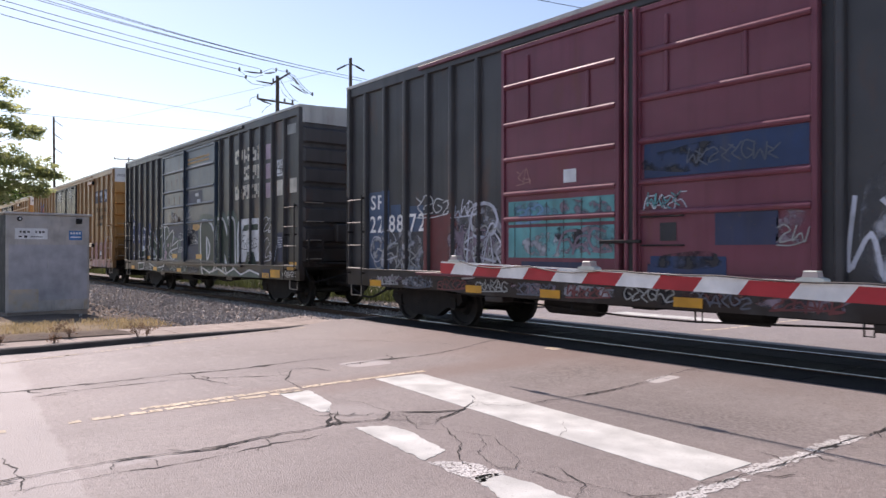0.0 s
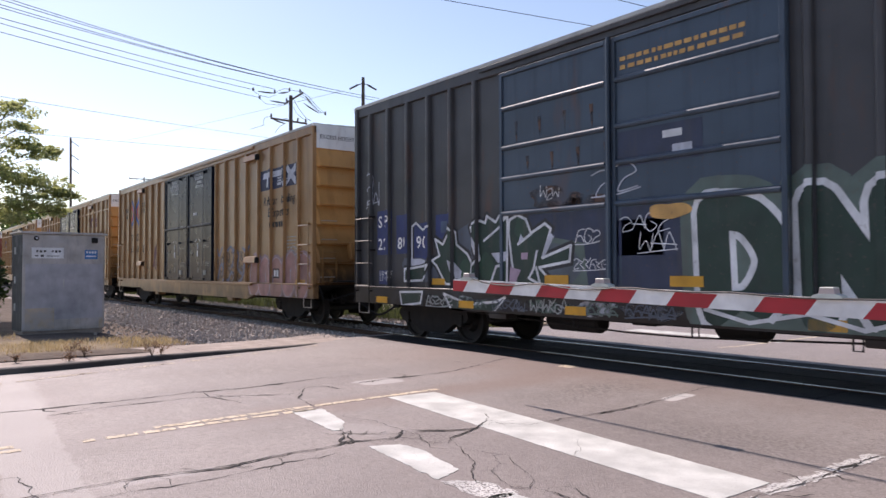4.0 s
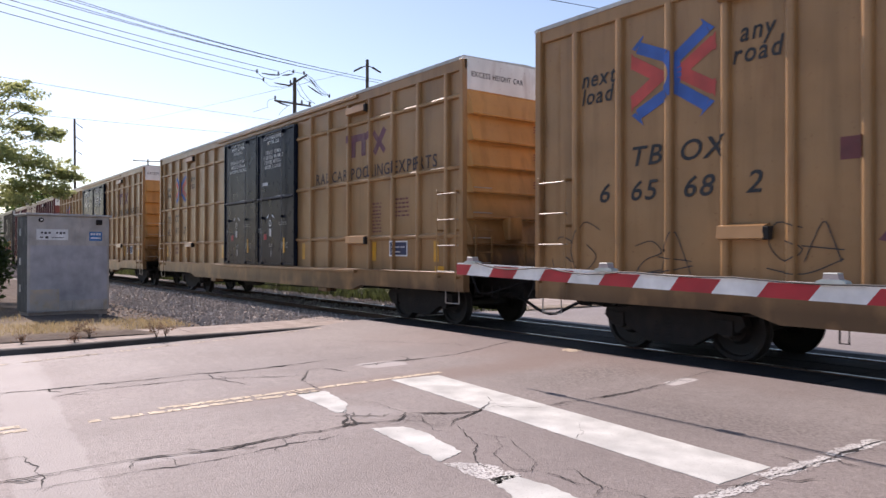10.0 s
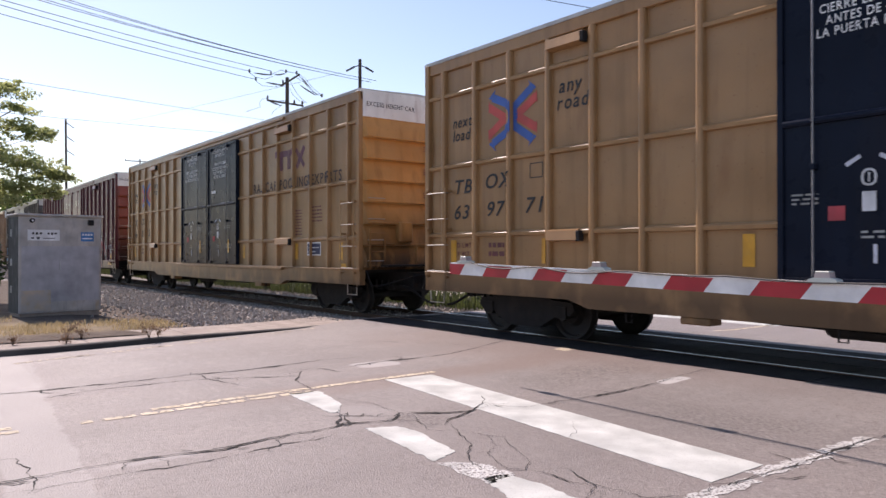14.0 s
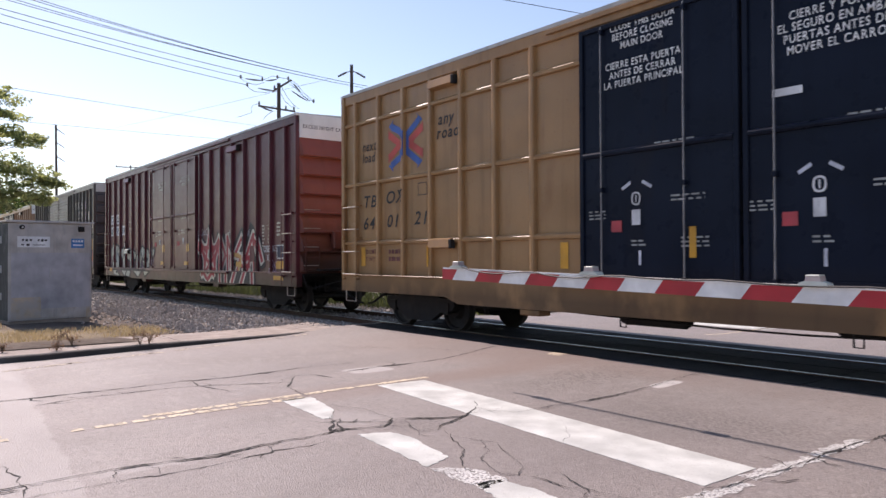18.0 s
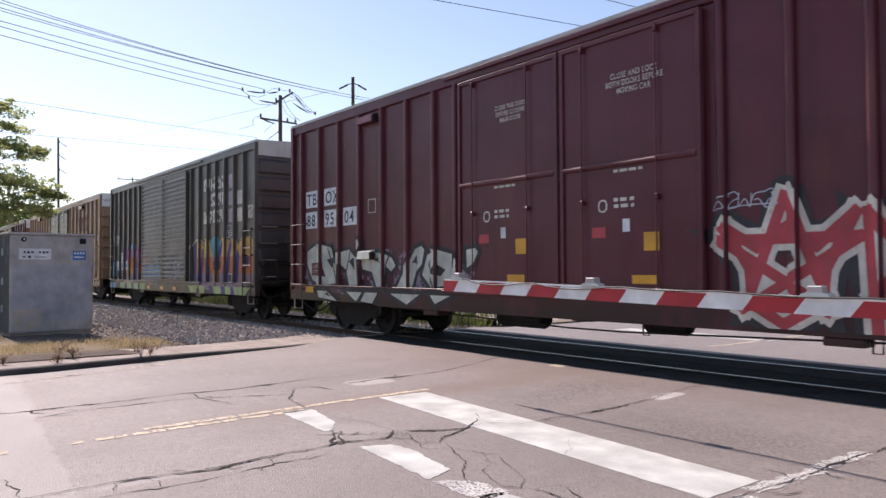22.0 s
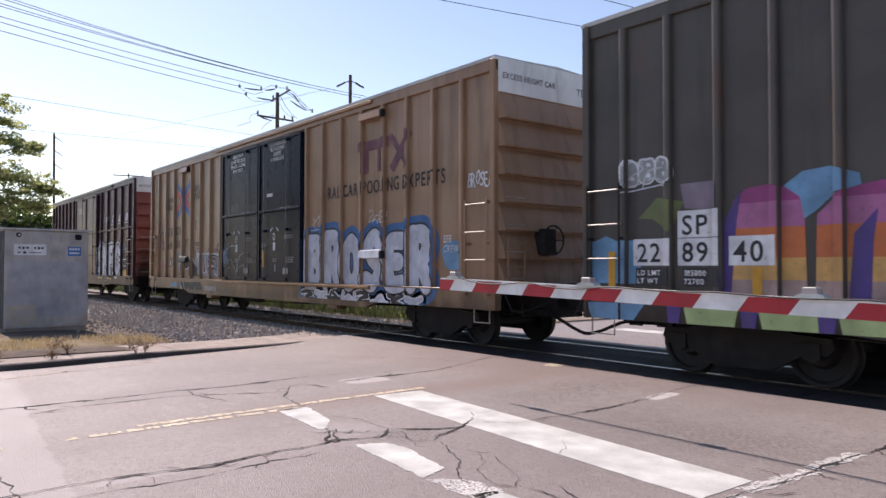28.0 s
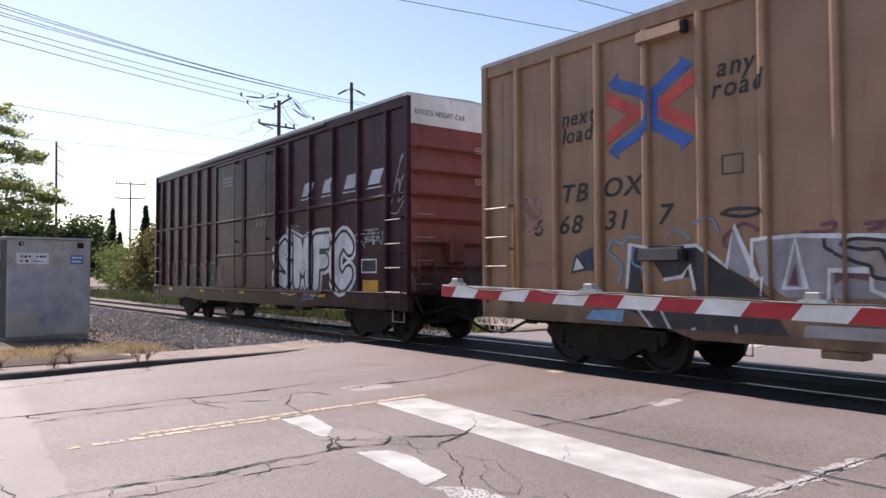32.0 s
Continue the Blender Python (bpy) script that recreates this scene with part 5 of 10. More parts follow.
def poles_and_wires():
    pole = utility_pole((-37.9, 18.05), 11.35, [], "dark wooden utility pole with crossarms and looping leads", 0)
    def near(az, el, dist=42.0):
        return on_ray(az, el, dist) - Vector((-37.9, 18.05, -0.15))
    for a, b in ((near(65.0, 12.55, 41.4), near(63.6, 13.45, 42.6)), (near(66.05, 11.46, 41.6), near(63.3, 11.14, 42.4))):
        part("crossarm", tube(bmesh.new(), [a, b], 0.055, 4), POLE_WOOD, pole)
    for a, b in (((67.01, 13.39), (65.69, 13.31)), ((65.5, 13.32), (64.7, 13.45)), ((66.1, 12.75), (64.9, 12.62)), ((63.56, 12.66), (62.39, 11.97)), ((66.0, 11.44), (65.0, 11.1)), ((63.4, 13.2), (62.9, 12.6))):
        part("insulator", tube(bmesh.new(), [near(*a), (near(*a) + near(*b)) / 2 + Vector((0, 0, -0.02)), near(*b)], [0.02, 0.05, 0.025], 6), PORCELAIN, pole)
    for az, el in ((64.63, 13.62), (63.83, 13.56), (65.75, 13.42), (67.35, 13.5), (64.85, 12.85), (66.0, 11.65), (63.4, 11.35), (66.87, 12.95), (61.9, 11.95), (64.0, 11.4)):
        part("insulator", lathe(bmesh.new(), [(0.03, -0.10), (0.065, -0.04), (0.045, 0.03), (0.06, 0.07), (0.02, 0.12)], 7, "z", near(az, el)), PORCELAIN, pole)
    for row in (((67.4, 13.43), (66.9, 13.1), (66.2, 12.98), (65.6, 13.2)), ((65.7, 13.35), (65.0, 13.7), (64.2, 13.55), (63.8, 13.56)), ((66.87, 12.85), (66.4, 12.5), (65.5, 12.45), (64.85, 12.64)), ((63.8, 13.56), (63.2, 13.2), (62.6, 12.5), (61.84, 11.9)),
                ((63.75, 13.4), (63.0, 12.75), (62.5, 12.2), (61.9, 11.9)), ((64.3, 12.9), (63.9, 12.2), (63.4, 11.6), (63.0, 11.35)), ((64.35, 12.4), (64.1, 11.9), (63.6, 11.5), (63.2, 11.4)), ((66.0, 11.6), (66.45, 11.5), (66.6, 11.2), (66.53, 10.9)),
                ((65.9, 11.5), (65.3, 11.35), (64.9, 11.5), (64.6, 11.4)), ((64.91, 11.14), (65.3, 10.9), (65.6, 10.6), (65.69, 10.4)), ((66.5, 10.95), (66.9, 10.8), (67.3, 10.65), (67.6, 10.55)), ((64.0, 13.3), (63.3, 12.9), (62.7, 12.3), (62.2, 11.95))):
        part("jumper", tube(bmesh.new(), [near(*q) for q in row], 0.012, 4), CABLE, pole)
    utility_pole((-39.4, 23.7), 13.6, [], "tall dark wooden pole with slanted insulator arms", 62, 0, 0, 0, True)
    utility_pole((-79.4, 14.4), 14.6, [], "leaning wooden pole with angled brackets", 80, -0.6, 3, 0)
    utility_pole((-116, 31), 15.7, [(0.2, 2.1, 2), (2.4, 2.1, 3)], "distant wooden pole with two crossarms", 75)
    utility_pole((-18.0, 27.6), 12.2, [(0.5, 0.7, 2), (2.6, 0.7, 2)], "wooden utility pole with short crossarms", 40, 0, 0, 5)
    # the bundle that comes from the two poles and passes over the road
    for a, b, sag in (((57.74, 13.18, 46), (83.33, 17.77, 34), 1.05), ((57.74, 13.18, 46), (83.33, 17.59, 34), 0.95), ((58.1, 13.05, 46), (83.32, 17.28, 34), 0.85), ((58.1, 13.05, 46), (83.32, 17.1, 34), 0.75),
                      ((65.75, 13.6, 42), (83.31, 16.46, 33), 0.25), ((67.22, 13.47, 42), (83.3, 16.11, 33), 0.28), ((66.8, 12.92, 42), (83.3, 15.57, 33), 0.2)):
        p, q = on_ray(*a), on_ray(*b) + Vector((0, 0, 0.988 * sag))
        wire(p, p + (q - p) * 1.8, sag, 0.015)
    for a, b in (((71.26, 10.56, 88), (83.23, 11.58, 70)), ((70.05, 9.02, 95), (83.2, 9.39, 80))):
        p, q = on_ray(*a), on_ray(*b)
        wire(p - (q - p) * 0.6, p + (q - p) * 1.5, 0.15, 0.020)
    wire(on_ray(76.5, 9.2, 90), on_ray(60.5, 13.7, 46), 0.1, 0.010)
    p, q = on_ray(33.3, 16.27, 33), on_ray(52.12, 20.40, 29)
    wire(p, p + (q - p) * 2.2, 0.04, 0.014)
    p, q = on_ray(33.2, 17.95, 33), on_ray(40.84, 20.45, 30)
    wire(p, p + (q - p) * 2.6, 0.04, 0.014)
    wire((-37.9, 18.05, 9.4), (-116, 31, 13.2), 2.0, 0.016)
    wire((-18.0, 27.6, 9.6), (20.0, 60.0, 9.0), 0.8, 0.016)
    wire((-18.0, 27.6, 9.2), (-28, 64, 9.5), 0.8, 0.016)


# ---- plants ----
def leaf_material(name, colour, glow):
    m = material(name, colour, 0.55, 0, [(1.5, 0.4, 0.65, tuple(c * 0.5 for c in colour), 0.7, (1, 1, 1)), (7, 0.5, 0.7, tuple(min(c * 1.6, 1) for c in colour), 0.6, (1, 1, 1))])
    nt = m.node_tree
    tr = nt.nodes.new("ShaderNodeBsdfTranslucent")
    tr.inputs["Color"].default_value = (*glow, 1)
    mx = nt.nodes.new("ShaderNodeMixShader")
    mx.inputs[0].default_value = 0.5
    out = nt.nodes["Material Output"]
    nt.links.new(nt.nodes["Principled BSDF"].outputs[0], mx.inputs[1])
    nt.links.new(tr.outputs[0], mx.inputs[2])
    nt.links.new(mx.outputs[0], out.inputs["Surface"])
    return m


LEAF = leaf_material("maple_leaf", (0.13, 0.17, 0.085), (0.58, 0.62, 0.26))
LEAF_DARK = leaf_material("dark_leaf", (0.035, 0.06, 0.022), (0.06, 0.10, 0.02))
LEAF_DRY = leaf_material("dusty_yellow_leaf", (0.105, 0.10, 0.045), (0.15, 0.135, 0.045))
LEAF_GREEN = leaf_material("shrub_leaf", (0.07, 0.10, 0.035), (0.15, 0.19, 0.05))
LEAF_RED = leaf_material("red_plum_leaf", (0.16, 0.05, 0.05), (0.42, 0.16, 0.13))
CONIFER = leaf_material("conifer_needles", (0.025, 0.04, 0.022), (0.03, 0.05, 0.02))
BARK = material("grey_bark", (0.11, 0.085, 0.065), 0.9, 0, [(4, 0.5, 0.7, (0.06, 0.045, 0.035), 0.6, (4, 4, 0.6))], 0.02, 20)
STRAW = leaf_material("dry_grass", (0.40, 0.32, 0.19), (0.42, 0.33, 0.18))
WEED = leaf_material("dry_weed", (0.24, 0.165, 0.115), (0.26, 0.17, 0.11))
WEED_GREEN = leaf_material("dull_weed", (0.055, 0.065, 0.03), (0.07, 0.085, 0.03))
GRASS = leaf_material("green_weed", (0.12, 0.15, 0.045), (0.25, 0.3, 0.08))


def leaves_mesh(name, clumps, size, rng, mat, parent=None):
    """Leaves in flattened clumps: rows of (centre, radii, count). Each leaf is a bent pointed pair of faces."""
    verts, faces = [], []
    for c, rad, count in clumps:
        n = rng.normal(size=(count, 3))
        n /= np.linalg.norm(n, axis=1)[:, None]
        p = np.array(c) + n * np.array(rad) * (rng.random((count, 1)) ** 0.45)
        a = rng.normal(size=(count, 3)) * (1, 1, 0.55)
        a /= np.linalg.norm(a, axis=1)[:, None]
        b = np.cross(a, rng.normal(size=(count, 3)))
        b /= np.linalg.norm(b, axis=1)[:, None]
        s = size * (0.6 + 0.8 * rng.random((count, 1)))
        base = len(verts) * 1
        quad = np.stack([p - a * s, p + b * s * 0.5 + np.array((0, 0, 0.15)) * s, p + a * s, p - b * s * 0.5 + np.array((0, 0, 0.15)) * s], 1).reshape(-1, 3)
        verts += quad.tolist()
        faces += [(base + 4 * i, base + 4 * i + 1, base + 4 * i + 2, base + 4 * i + 3) for i in range(count)]
    me = bpy.data.meshes.new(name)
    me.from_pydata(verts, [], faces)
    me.materials.append(mat)
    ob = new(name, me)
    ob.parent = parent
    return ob


def tree(at, height, trunk_r, clumps, leaf_size, mat, label, seed, name="tree", z=-0.15, limbs=None):
    """A tapered trunk, a limb to each clump and leaves round the limb's end. Clumps are relative to the foot."""
    rng = np.random.default_rng(seed)
    t = thing(name, label, "tree", m=pose(at[0], at[1], z))
    top = Vector((0, 0, height))
    part("trunk", tube(bmesh.new(), [(0, 0, -0.2), (0.03 * height, 0, height * 0.35), (0, 0.02 * height, height * 0.7), (0, 0, height * 0.95)], [trunk_r * 1.3, trunk_r, trunk_r * 0.6, trunk_r * 0.2], 9), BARK, t)
    for c, rad, count in limbs or clumps:
        c = Vector(c)
        foot = Vector((0, 0, min(max(c.z * 0.55, height * 0.25), height * 0.85)))
        mid = foot.lerp(c, 0.55) + Vector((0, 0, 0.08 * (c - foot).length))
        part("limb", tube(bmesh.new(), [foot, mid, c], [trunk_r * 0.30, trunk_r * 0.11, trunk_r * 0.04], 5), BARK, t)
        for k in range(2):
            e = c + Vector(((rng.random() - 0.5) * rad[0] * 1.7, (rng.random() - 0.5) * rad[1] * 1.7, (rng.random() - 0.5) * rad[2] * 1.5))
            part("twig", tube(bmesh.new(), [mid.lerp(c, 0.6), c.lerp(e, 0.5), e], [trunk_r * 0.12, trunk_r * 0.08, trunk_r * 0.03], 4), BARK, t)
    leaves_mesh("crown", clumps, leaf_size, rng, mat, t)
    return t


def on_ray(az, el, dist):
    """The place at a heading to the left of the track's normal, a height angle and a distance from the eye."""
    a, e = radians(az), radians(el)
    return Vector((-math.sin(a) * dist, math.cos(a) * dist, 1.52 + math.tan(e) * dist))


def shrub(at, size, count, leaf, mat, label, seed, name="shrub"):
    rng = np.random.default_rng(seed)
    s = thing(name, label, "shrub", "shrubs beside the track", m=pose(at[0], at[1], -0.15))
    clumps = []
    for i in range(9):
        a = rng.random() * 6.28
        r = rng.random() ** 0.5 * 0.6
        h = size[2] * (0.25 + 0.55 * rng.random())
        clumps.append(((math.cos(a) * r * size[0], math.sin(a) * r * size[1], h), (size[0] * 0.45, size[1] * 0.45, size[2] * 0.24), count // 9))
    stems = bmesh.new()
    for c, _, _ in clumps:
        tube(stems, [(c[0] * 0.2, c[1] * 0.2, -0.05), (c[0] * 0.6, c[1] * 0.6, c[2] * 0.5), c], [0.04, 0.03, 0.01], 4)
    tagged(part("stems", stems, BARK, s), kind="stuff")
    leaves_mesh("foliage", clumps, leaf, rng, mat, s)
    return s


def plants():
    foot = Vector((-27.5, 0.3, 0))
    spots = [(84.6, 10.7, 0.7), (83.0, 10.8, 0.40), (82.7, 9.7, 0.25), (85.2, 9.0, 0.7), (82.9, 8.5, 0.40), (81.7, 8.2, 0.32), (81.0, 8.15, 0.16), (84.2, 6.6, 0.7), (82.6, 6.1, 0.55), (81.4, 5.6, 0.45), (80.4, 5.35, 0.28), (79.8, 5.2, 0.15), (83.2, 4.6, 0.6), (81.6, 4.5, 0.45), (80.6, 4.2, 0.28), (85.8, 4.6, 0.8), (84.2, 3.6, 0.6), (87.5, 9.0, 1.0), (88.5, 6.0, 1.1), (90, 11.5, 1.0), (92, 8, 1.2), (94, 5, 1.2), (87, 12.5, 0.8)]
    r = random.Random(4)
    clumps, limbs = [], []
    for az, el, rad in spots:
        limbs.append((tuple(on_ray(az, el, 26.0) - foot + Vector((0, 0, 0.15))), (rad, rad, rad * 0.4), 0))
        for k in range(int(8 + 14 * rad)):
            q = r.uniform(0.10, 0.30) * (0.5 + rad)
            p = on_ray(az + r.gauss(0, 1.15 * rad), el + r.gauss(0, 0.65 * rad), 26.0 + r.gauss(0, 0.8 * rad)) - foot + Vector((0, 0, 0.15))
            clumps.append((tuple(p), (q * 1.5, q * 1.5, q * 0.65), int(500 * q * q) + 34))
    tree((foot.x, foot.y), 6.2, 0.11, clumps, 0.058, LEAF, "leafy maple tree with bright back-lit leaves", 3, limbs=limbs)
    shrub((-20.9, 1.75), (1.0, 0.75, 2.7), 3600, 0.06, LEAF_DARK, "dark green shrub behind the signal cabinet", 11)
    shrub((-24.0, 0.6), (2.2, 1.5, 3.3), 3800, 0.07, LEAF_DARK, "dark green shrub behind the signal cabinet", 12)
    # scrub along the far side of the line
    for i, (az, y, w, h, m) in enumerate(((73.6, 14.6, 3.0, 5.6, LEAF_DRY), (74.4, 15.6, 3.6, 6.6, LEAF_DRY), (75.2, 15.2, 4.0, 5.2, LEAF_DRY), (76.0, 15.6, 5.0, 4.6, LEAF_GREEN), (76.8, 16.5, 6.0, 4.8, LEAF_GREEN), (77.6, 17.0, 7.0, 5.0, LEAF_GREEN), (72.6, 16.0, 4.0, 6.4, LEAF_GREEN), (71, 17, 4.0, 5.0, LEAF_DRY), (69, 18, 4.0, 4.2, LEAF_GREEN), (67, 18, 3.5, 3.8, LEAF_DRY))):
        x = -y * math.tan(radians(az))
        shrub((x, y + w * 0.4), (w, w * 0.6, h), 3000, 0.14, m, "tangled %s scrub beside the track" % ("dry yellowish" if m is LEAF_DRY else "green"), 30 + i)
    # distant trees
    def round_tree(az, el, dist, r, mat, seed, label):
        p = on_ray(az, el, dist)
        rng = np.random.default_rng(seed)
        cl = [(((rng.random() - 0.5) * r * 1.6, (rng.random() - 0.5) * r * 1.6, p.z * (0.4 + 0.5 * rng.random())), (r * 0.5, r * 0.5, r * 0.38), 420) for _ in range(9)]
        tree((p.x, p.y), p.z * 0.8, 0.3, cl, 0.3, mat, label, seed)
    round_tree(79.3, 4.4, 100, 5.0, LEAF_DARK, 51, "dark round tree in the distance")
    round_tree(81.0, 4.2, 100, 5.0, LEAF_DARK, 52, "dark round tree in the distance")
    round_tree(78.0, 2.9, 120, 4.0, LEAF_DARK, 53, "dark round tree in the distance")
    for az, el, dist, seed in ((76.2, 4.9, 110, 61), (75.7, 3.2, 120, 62), (74.0, 5.2, 90, 63)):
        p = on_ray(az, el, dist)
        cl = [((0, 0, p.z * (0.12 + 0.088 * k)), ((1.6 - 0.15 * k) * 0.9, (1.6 - 0.15 * k) * 0.9, p.z * 0.09), 260) for k in range(10)]
        tree((p.x, p.y), p.z * 0.98, 0.2, cl, 0.22, CONIFER, "slim dark conifer in the distance", seed)
    # plants beyond the crossing
    foot = Vector((-8.6, 29.5, 0))
    cl = []
    for az, el, r in ((22.6, 10.3, 1.0), (21.2, 10.9, 1.0), (20.0, 10.0, 1.2), (21.6, 8.6, 0.5), (18.5, 9.4, 1.5), (17.0, 11, 1.6), (15.5, 8.5, 1.6), (19.2, 12.5, 1.4), (17, 7, 1.2)):
        cl.append((tuple(on_ray(az, el, 29.0) - foot), (r, r, r * 0.6), int(420 * r * r)))
    tree((foot.x, foot.y), 5.4, 0.14, cl, 0.085, LEAF_RED, "red-leaved plum tree beyond the crossing", 71)
    for i, (az, dist, w, h) in enumerate(((21.5, 75, 5, 3.6), (19.5, 72, 5, 4.2), (17, 70, 6, 4.0), (24.5, 85, 5, 3.4), (27, 88, 7, 4.0), (30, 92, 7, 4.5), (14, 66, 6, 4.0))):
        p = on_ray(az, 0, dist)
        shrub((p.x, p.y), (w, w * 0.7, h), 1500, 0.2, LEAF_GREEN, "green shrubs beyond the crossing", 80 + i)
    for az, el, dist, seed in ((22.6, 2.6, 95, 91), (20.6, 2.9, 100, 92), (18.0, 3.2, 90, 93), (26.0, 2.6, 105, 94), (32.5, 3.0, 100, 95)):
        p = on_ray(az, el, dist)
        cl = [((0, 0, p.z * (0.15 + 0.088 * k)), ((2.2 - 0.2 * k), (2.2 - 0.2 * k), p.z * 0.09), 200) for k in range(9)]
        tree((p.x, p.y), p.z * 0.98, 0.2, cl, 0.25, CONIFER, "dark conifer in the distance", seed)


def far_woods():
    rng = np.random.default_rng(5)
    clumps = []
    for i in range(200):
        az = rng.uniform(-20, 88)
        d = rng.uniform(210, 330)
        p = on_ray(az, 0, d)
        if abs(p.y - TRACK_Y) < 12:
            continue
        h = rng.uniform(5, 10)
        clumps.append(((p.x, p.y, h * 0.5), (8, 8, h * 0.5), 110))
    # unseen woods added on the line's near side, behind the camera, darkening car-side reflections
    for i in range(260):
        az = rng.uniform(128, 262)
        d = rng.uniform(75, 130)
        p = on_ray(az, 0, d)
        if -18 < p.x < 8 or p.y > -10:
            continue
        h = rng.uniform(3.5, 7.5)
        clumps.append(((p.x, p.y, h * 0.5), (5, 5, h * 0.5), 130))
    tagged(leaves_mesh("far_woods", clumps, 1.1, rng, LEAF_DARK), "dark distant woods, with unseen ones added to darken reflections on the cars", "woods", kind="stuff")


def blades(name, spots, height, width, mat, label, seed, category="grass"):
    """Grass blades: rows of (x0, x1, y0, y1, z, count)."""
    rng = np.random.default_rng(seed)
    verts, faces = [], []
    for x0, x1, y0, y1, z, count in spots:
        n = 0
        while n < count:
            x, y = rng.uniform(x0, x1), rng.uniform(y0, y1)
            if noise.noise((x * 1.1, y * 1.1, seed)) + 0.25 * rng.normal() < -0.05:
                n += 1
                continue
            n += 1
            h = height * rng.uniform(0.35, 1.2)
            a = rng.uniform(0, 6.28)
            dx, dy = math.cos(a) * width, math.sin(a) * width
            bx, by = rng.normal() * h * 0.45, rng.normal() * h * 0.45
            b = len(verts)
            verts += [(x - dx, y - dy, z - 0.02), (x + dx, y + dy, z - 0.02), (x + bx * 0.4 + dx * 0.7, y + by * 0.4 + dy * 0.7, z + h * 0.6), (x + bx * 0.4 - dx * 0.7, y + by * 0.4 - dy * 0.7, z + h * 0.6), (x + bx, y + by, z + h)]
            faces += [(b, b + 1, b + 2, b + 3), (b + 3, b + 2, b + 4)]
    me = bpy.data.meshes.new(name)
    me.from_pydata(verts, [], faces)
    me.materials.append(mat)
    tagged(new(name, me), label, category, kind="stuff")


def weed(x, y, z, seed, h=0.4):
    """Thin forking stalks with many tiny dry leaves."""
    r = random.Random(seed)
    w = thing("weed", "dry brown weed growing in the pavement's edge", "weed", "dry weeds", pose(x, y, z))
    rng = np.random.default_rng(seed)
    clumps = []
    for i in range(9):
        a, l = r.uniform(0, 6.28), h * r.uniform(0.4, 1.0)
        out = l * r.uniform(0.3, 0.9)
        tip = Vector((math.cos(a) * out, math.sin(a) * out, l))
        mid = tip * 0.5 + Vector((0, 0, 0.05))
        part("stalk", tube(bmesh.new(), [(0, 0, -0.02), mid, tip], [0.004, 0.003, 0.0015], 4), WEED, w)
        for k in range(3):
            e = mid.lerp(tip, r.random()) + Vector((r.gauss(0, 0.06), r.gauss(0, 0.06), r.gauss(0.02, 0.04)))
            part("stalk", tube(bmesh.new(), [mid, e], [0.0025, 0.0012], 3), WEED, w)
            clumps.append((tuple(e), (0.03, 0.03, 0.025), 4))
        clumps.append((tuple(tip), (0.035, 0.035, 0.045), 8))
    leaves_mesh("foliage", clumps, 0.014, rng, WEED, w)


STONE = material("ballast_stone", (0.46, 0.405, 0.36), 0.95, 0, [(6.0, 0.46, 0.60, (0.20, 0.172, 0.155), 0.85, (1, 1, 1)), (9.0, 0.54, 0.66, (0.68, 0.62, 0.56), 0.8, (1, 1, 1))], 0.01, 60, 0.2, 6, spec=0.1)


def stones():
    rng = np.random.default_rng(8)
    verts, faces = [], []
    octa = np.array([(1, 0, 0), (-1, 0, 0), (0, 1, 0), (0, -1, 0), (0, 0, 1), (0, 0, -1)], float)
    tri = [(0, 2, 4), (2, 1, 4), (1, 3, 4), (3, 0, 4), (2, 0, 5), (1, 2, 5), (3, 1, 5), (0, 3, 5)]
    for x0, x1, y0, y1, count, size in ((-30, -14.6, 3.6, 6.2, 1500, 0.036), (-26, -14.2, 5.3, 8.7, 9000, 0.036), (-45, -26, 5.6, 8.7, 4500, 0.045), (-80, -45, 6.0, 8.8, 2500, 0.07), (-40, -14.2, 10.8, 13.4, 3500, 0.045), (-26, -14.5, 9.1, 10.6, 1200, 0.035)):
        for _ in range(count):
            x, y = rng.uniform(x0, x1), rng.uniform(y0, y1)
            d = abs(y - TRACK_Y)
            if y < 6.2 and rng.random() < (6.2 - y) * 0.34:
                continue
            z = -0.03 - max(d - 1.5, 0) * 0.03 - max(d - 2.6, 0) * 0.035
            if y < 6.2:
                z = 0.10 - 0.078 * max(y - 3.38, 0)
            s = size * rng.uniform(0.5, 1.4)
            p = octa * rng.uniform(0.6, 1.2, (6, 1)) + rng.normal(size=(6, 3)) * 0.22
            b = len(verts)
            verts += (p * s + (x, y, z + s * 0.35)).tolist()
            faces += [(b + i, b + j, b + k) for i, j, k in tri]
    me = bpy.data.meshes.new("ballast_stones")
    me.from_pydata(verts, [], faces)
    me.materials.append(STONE)
    tagged(new("ballast_stones", me), "grey crushed ballast stones beside the rails", "stones", kind="stuff")


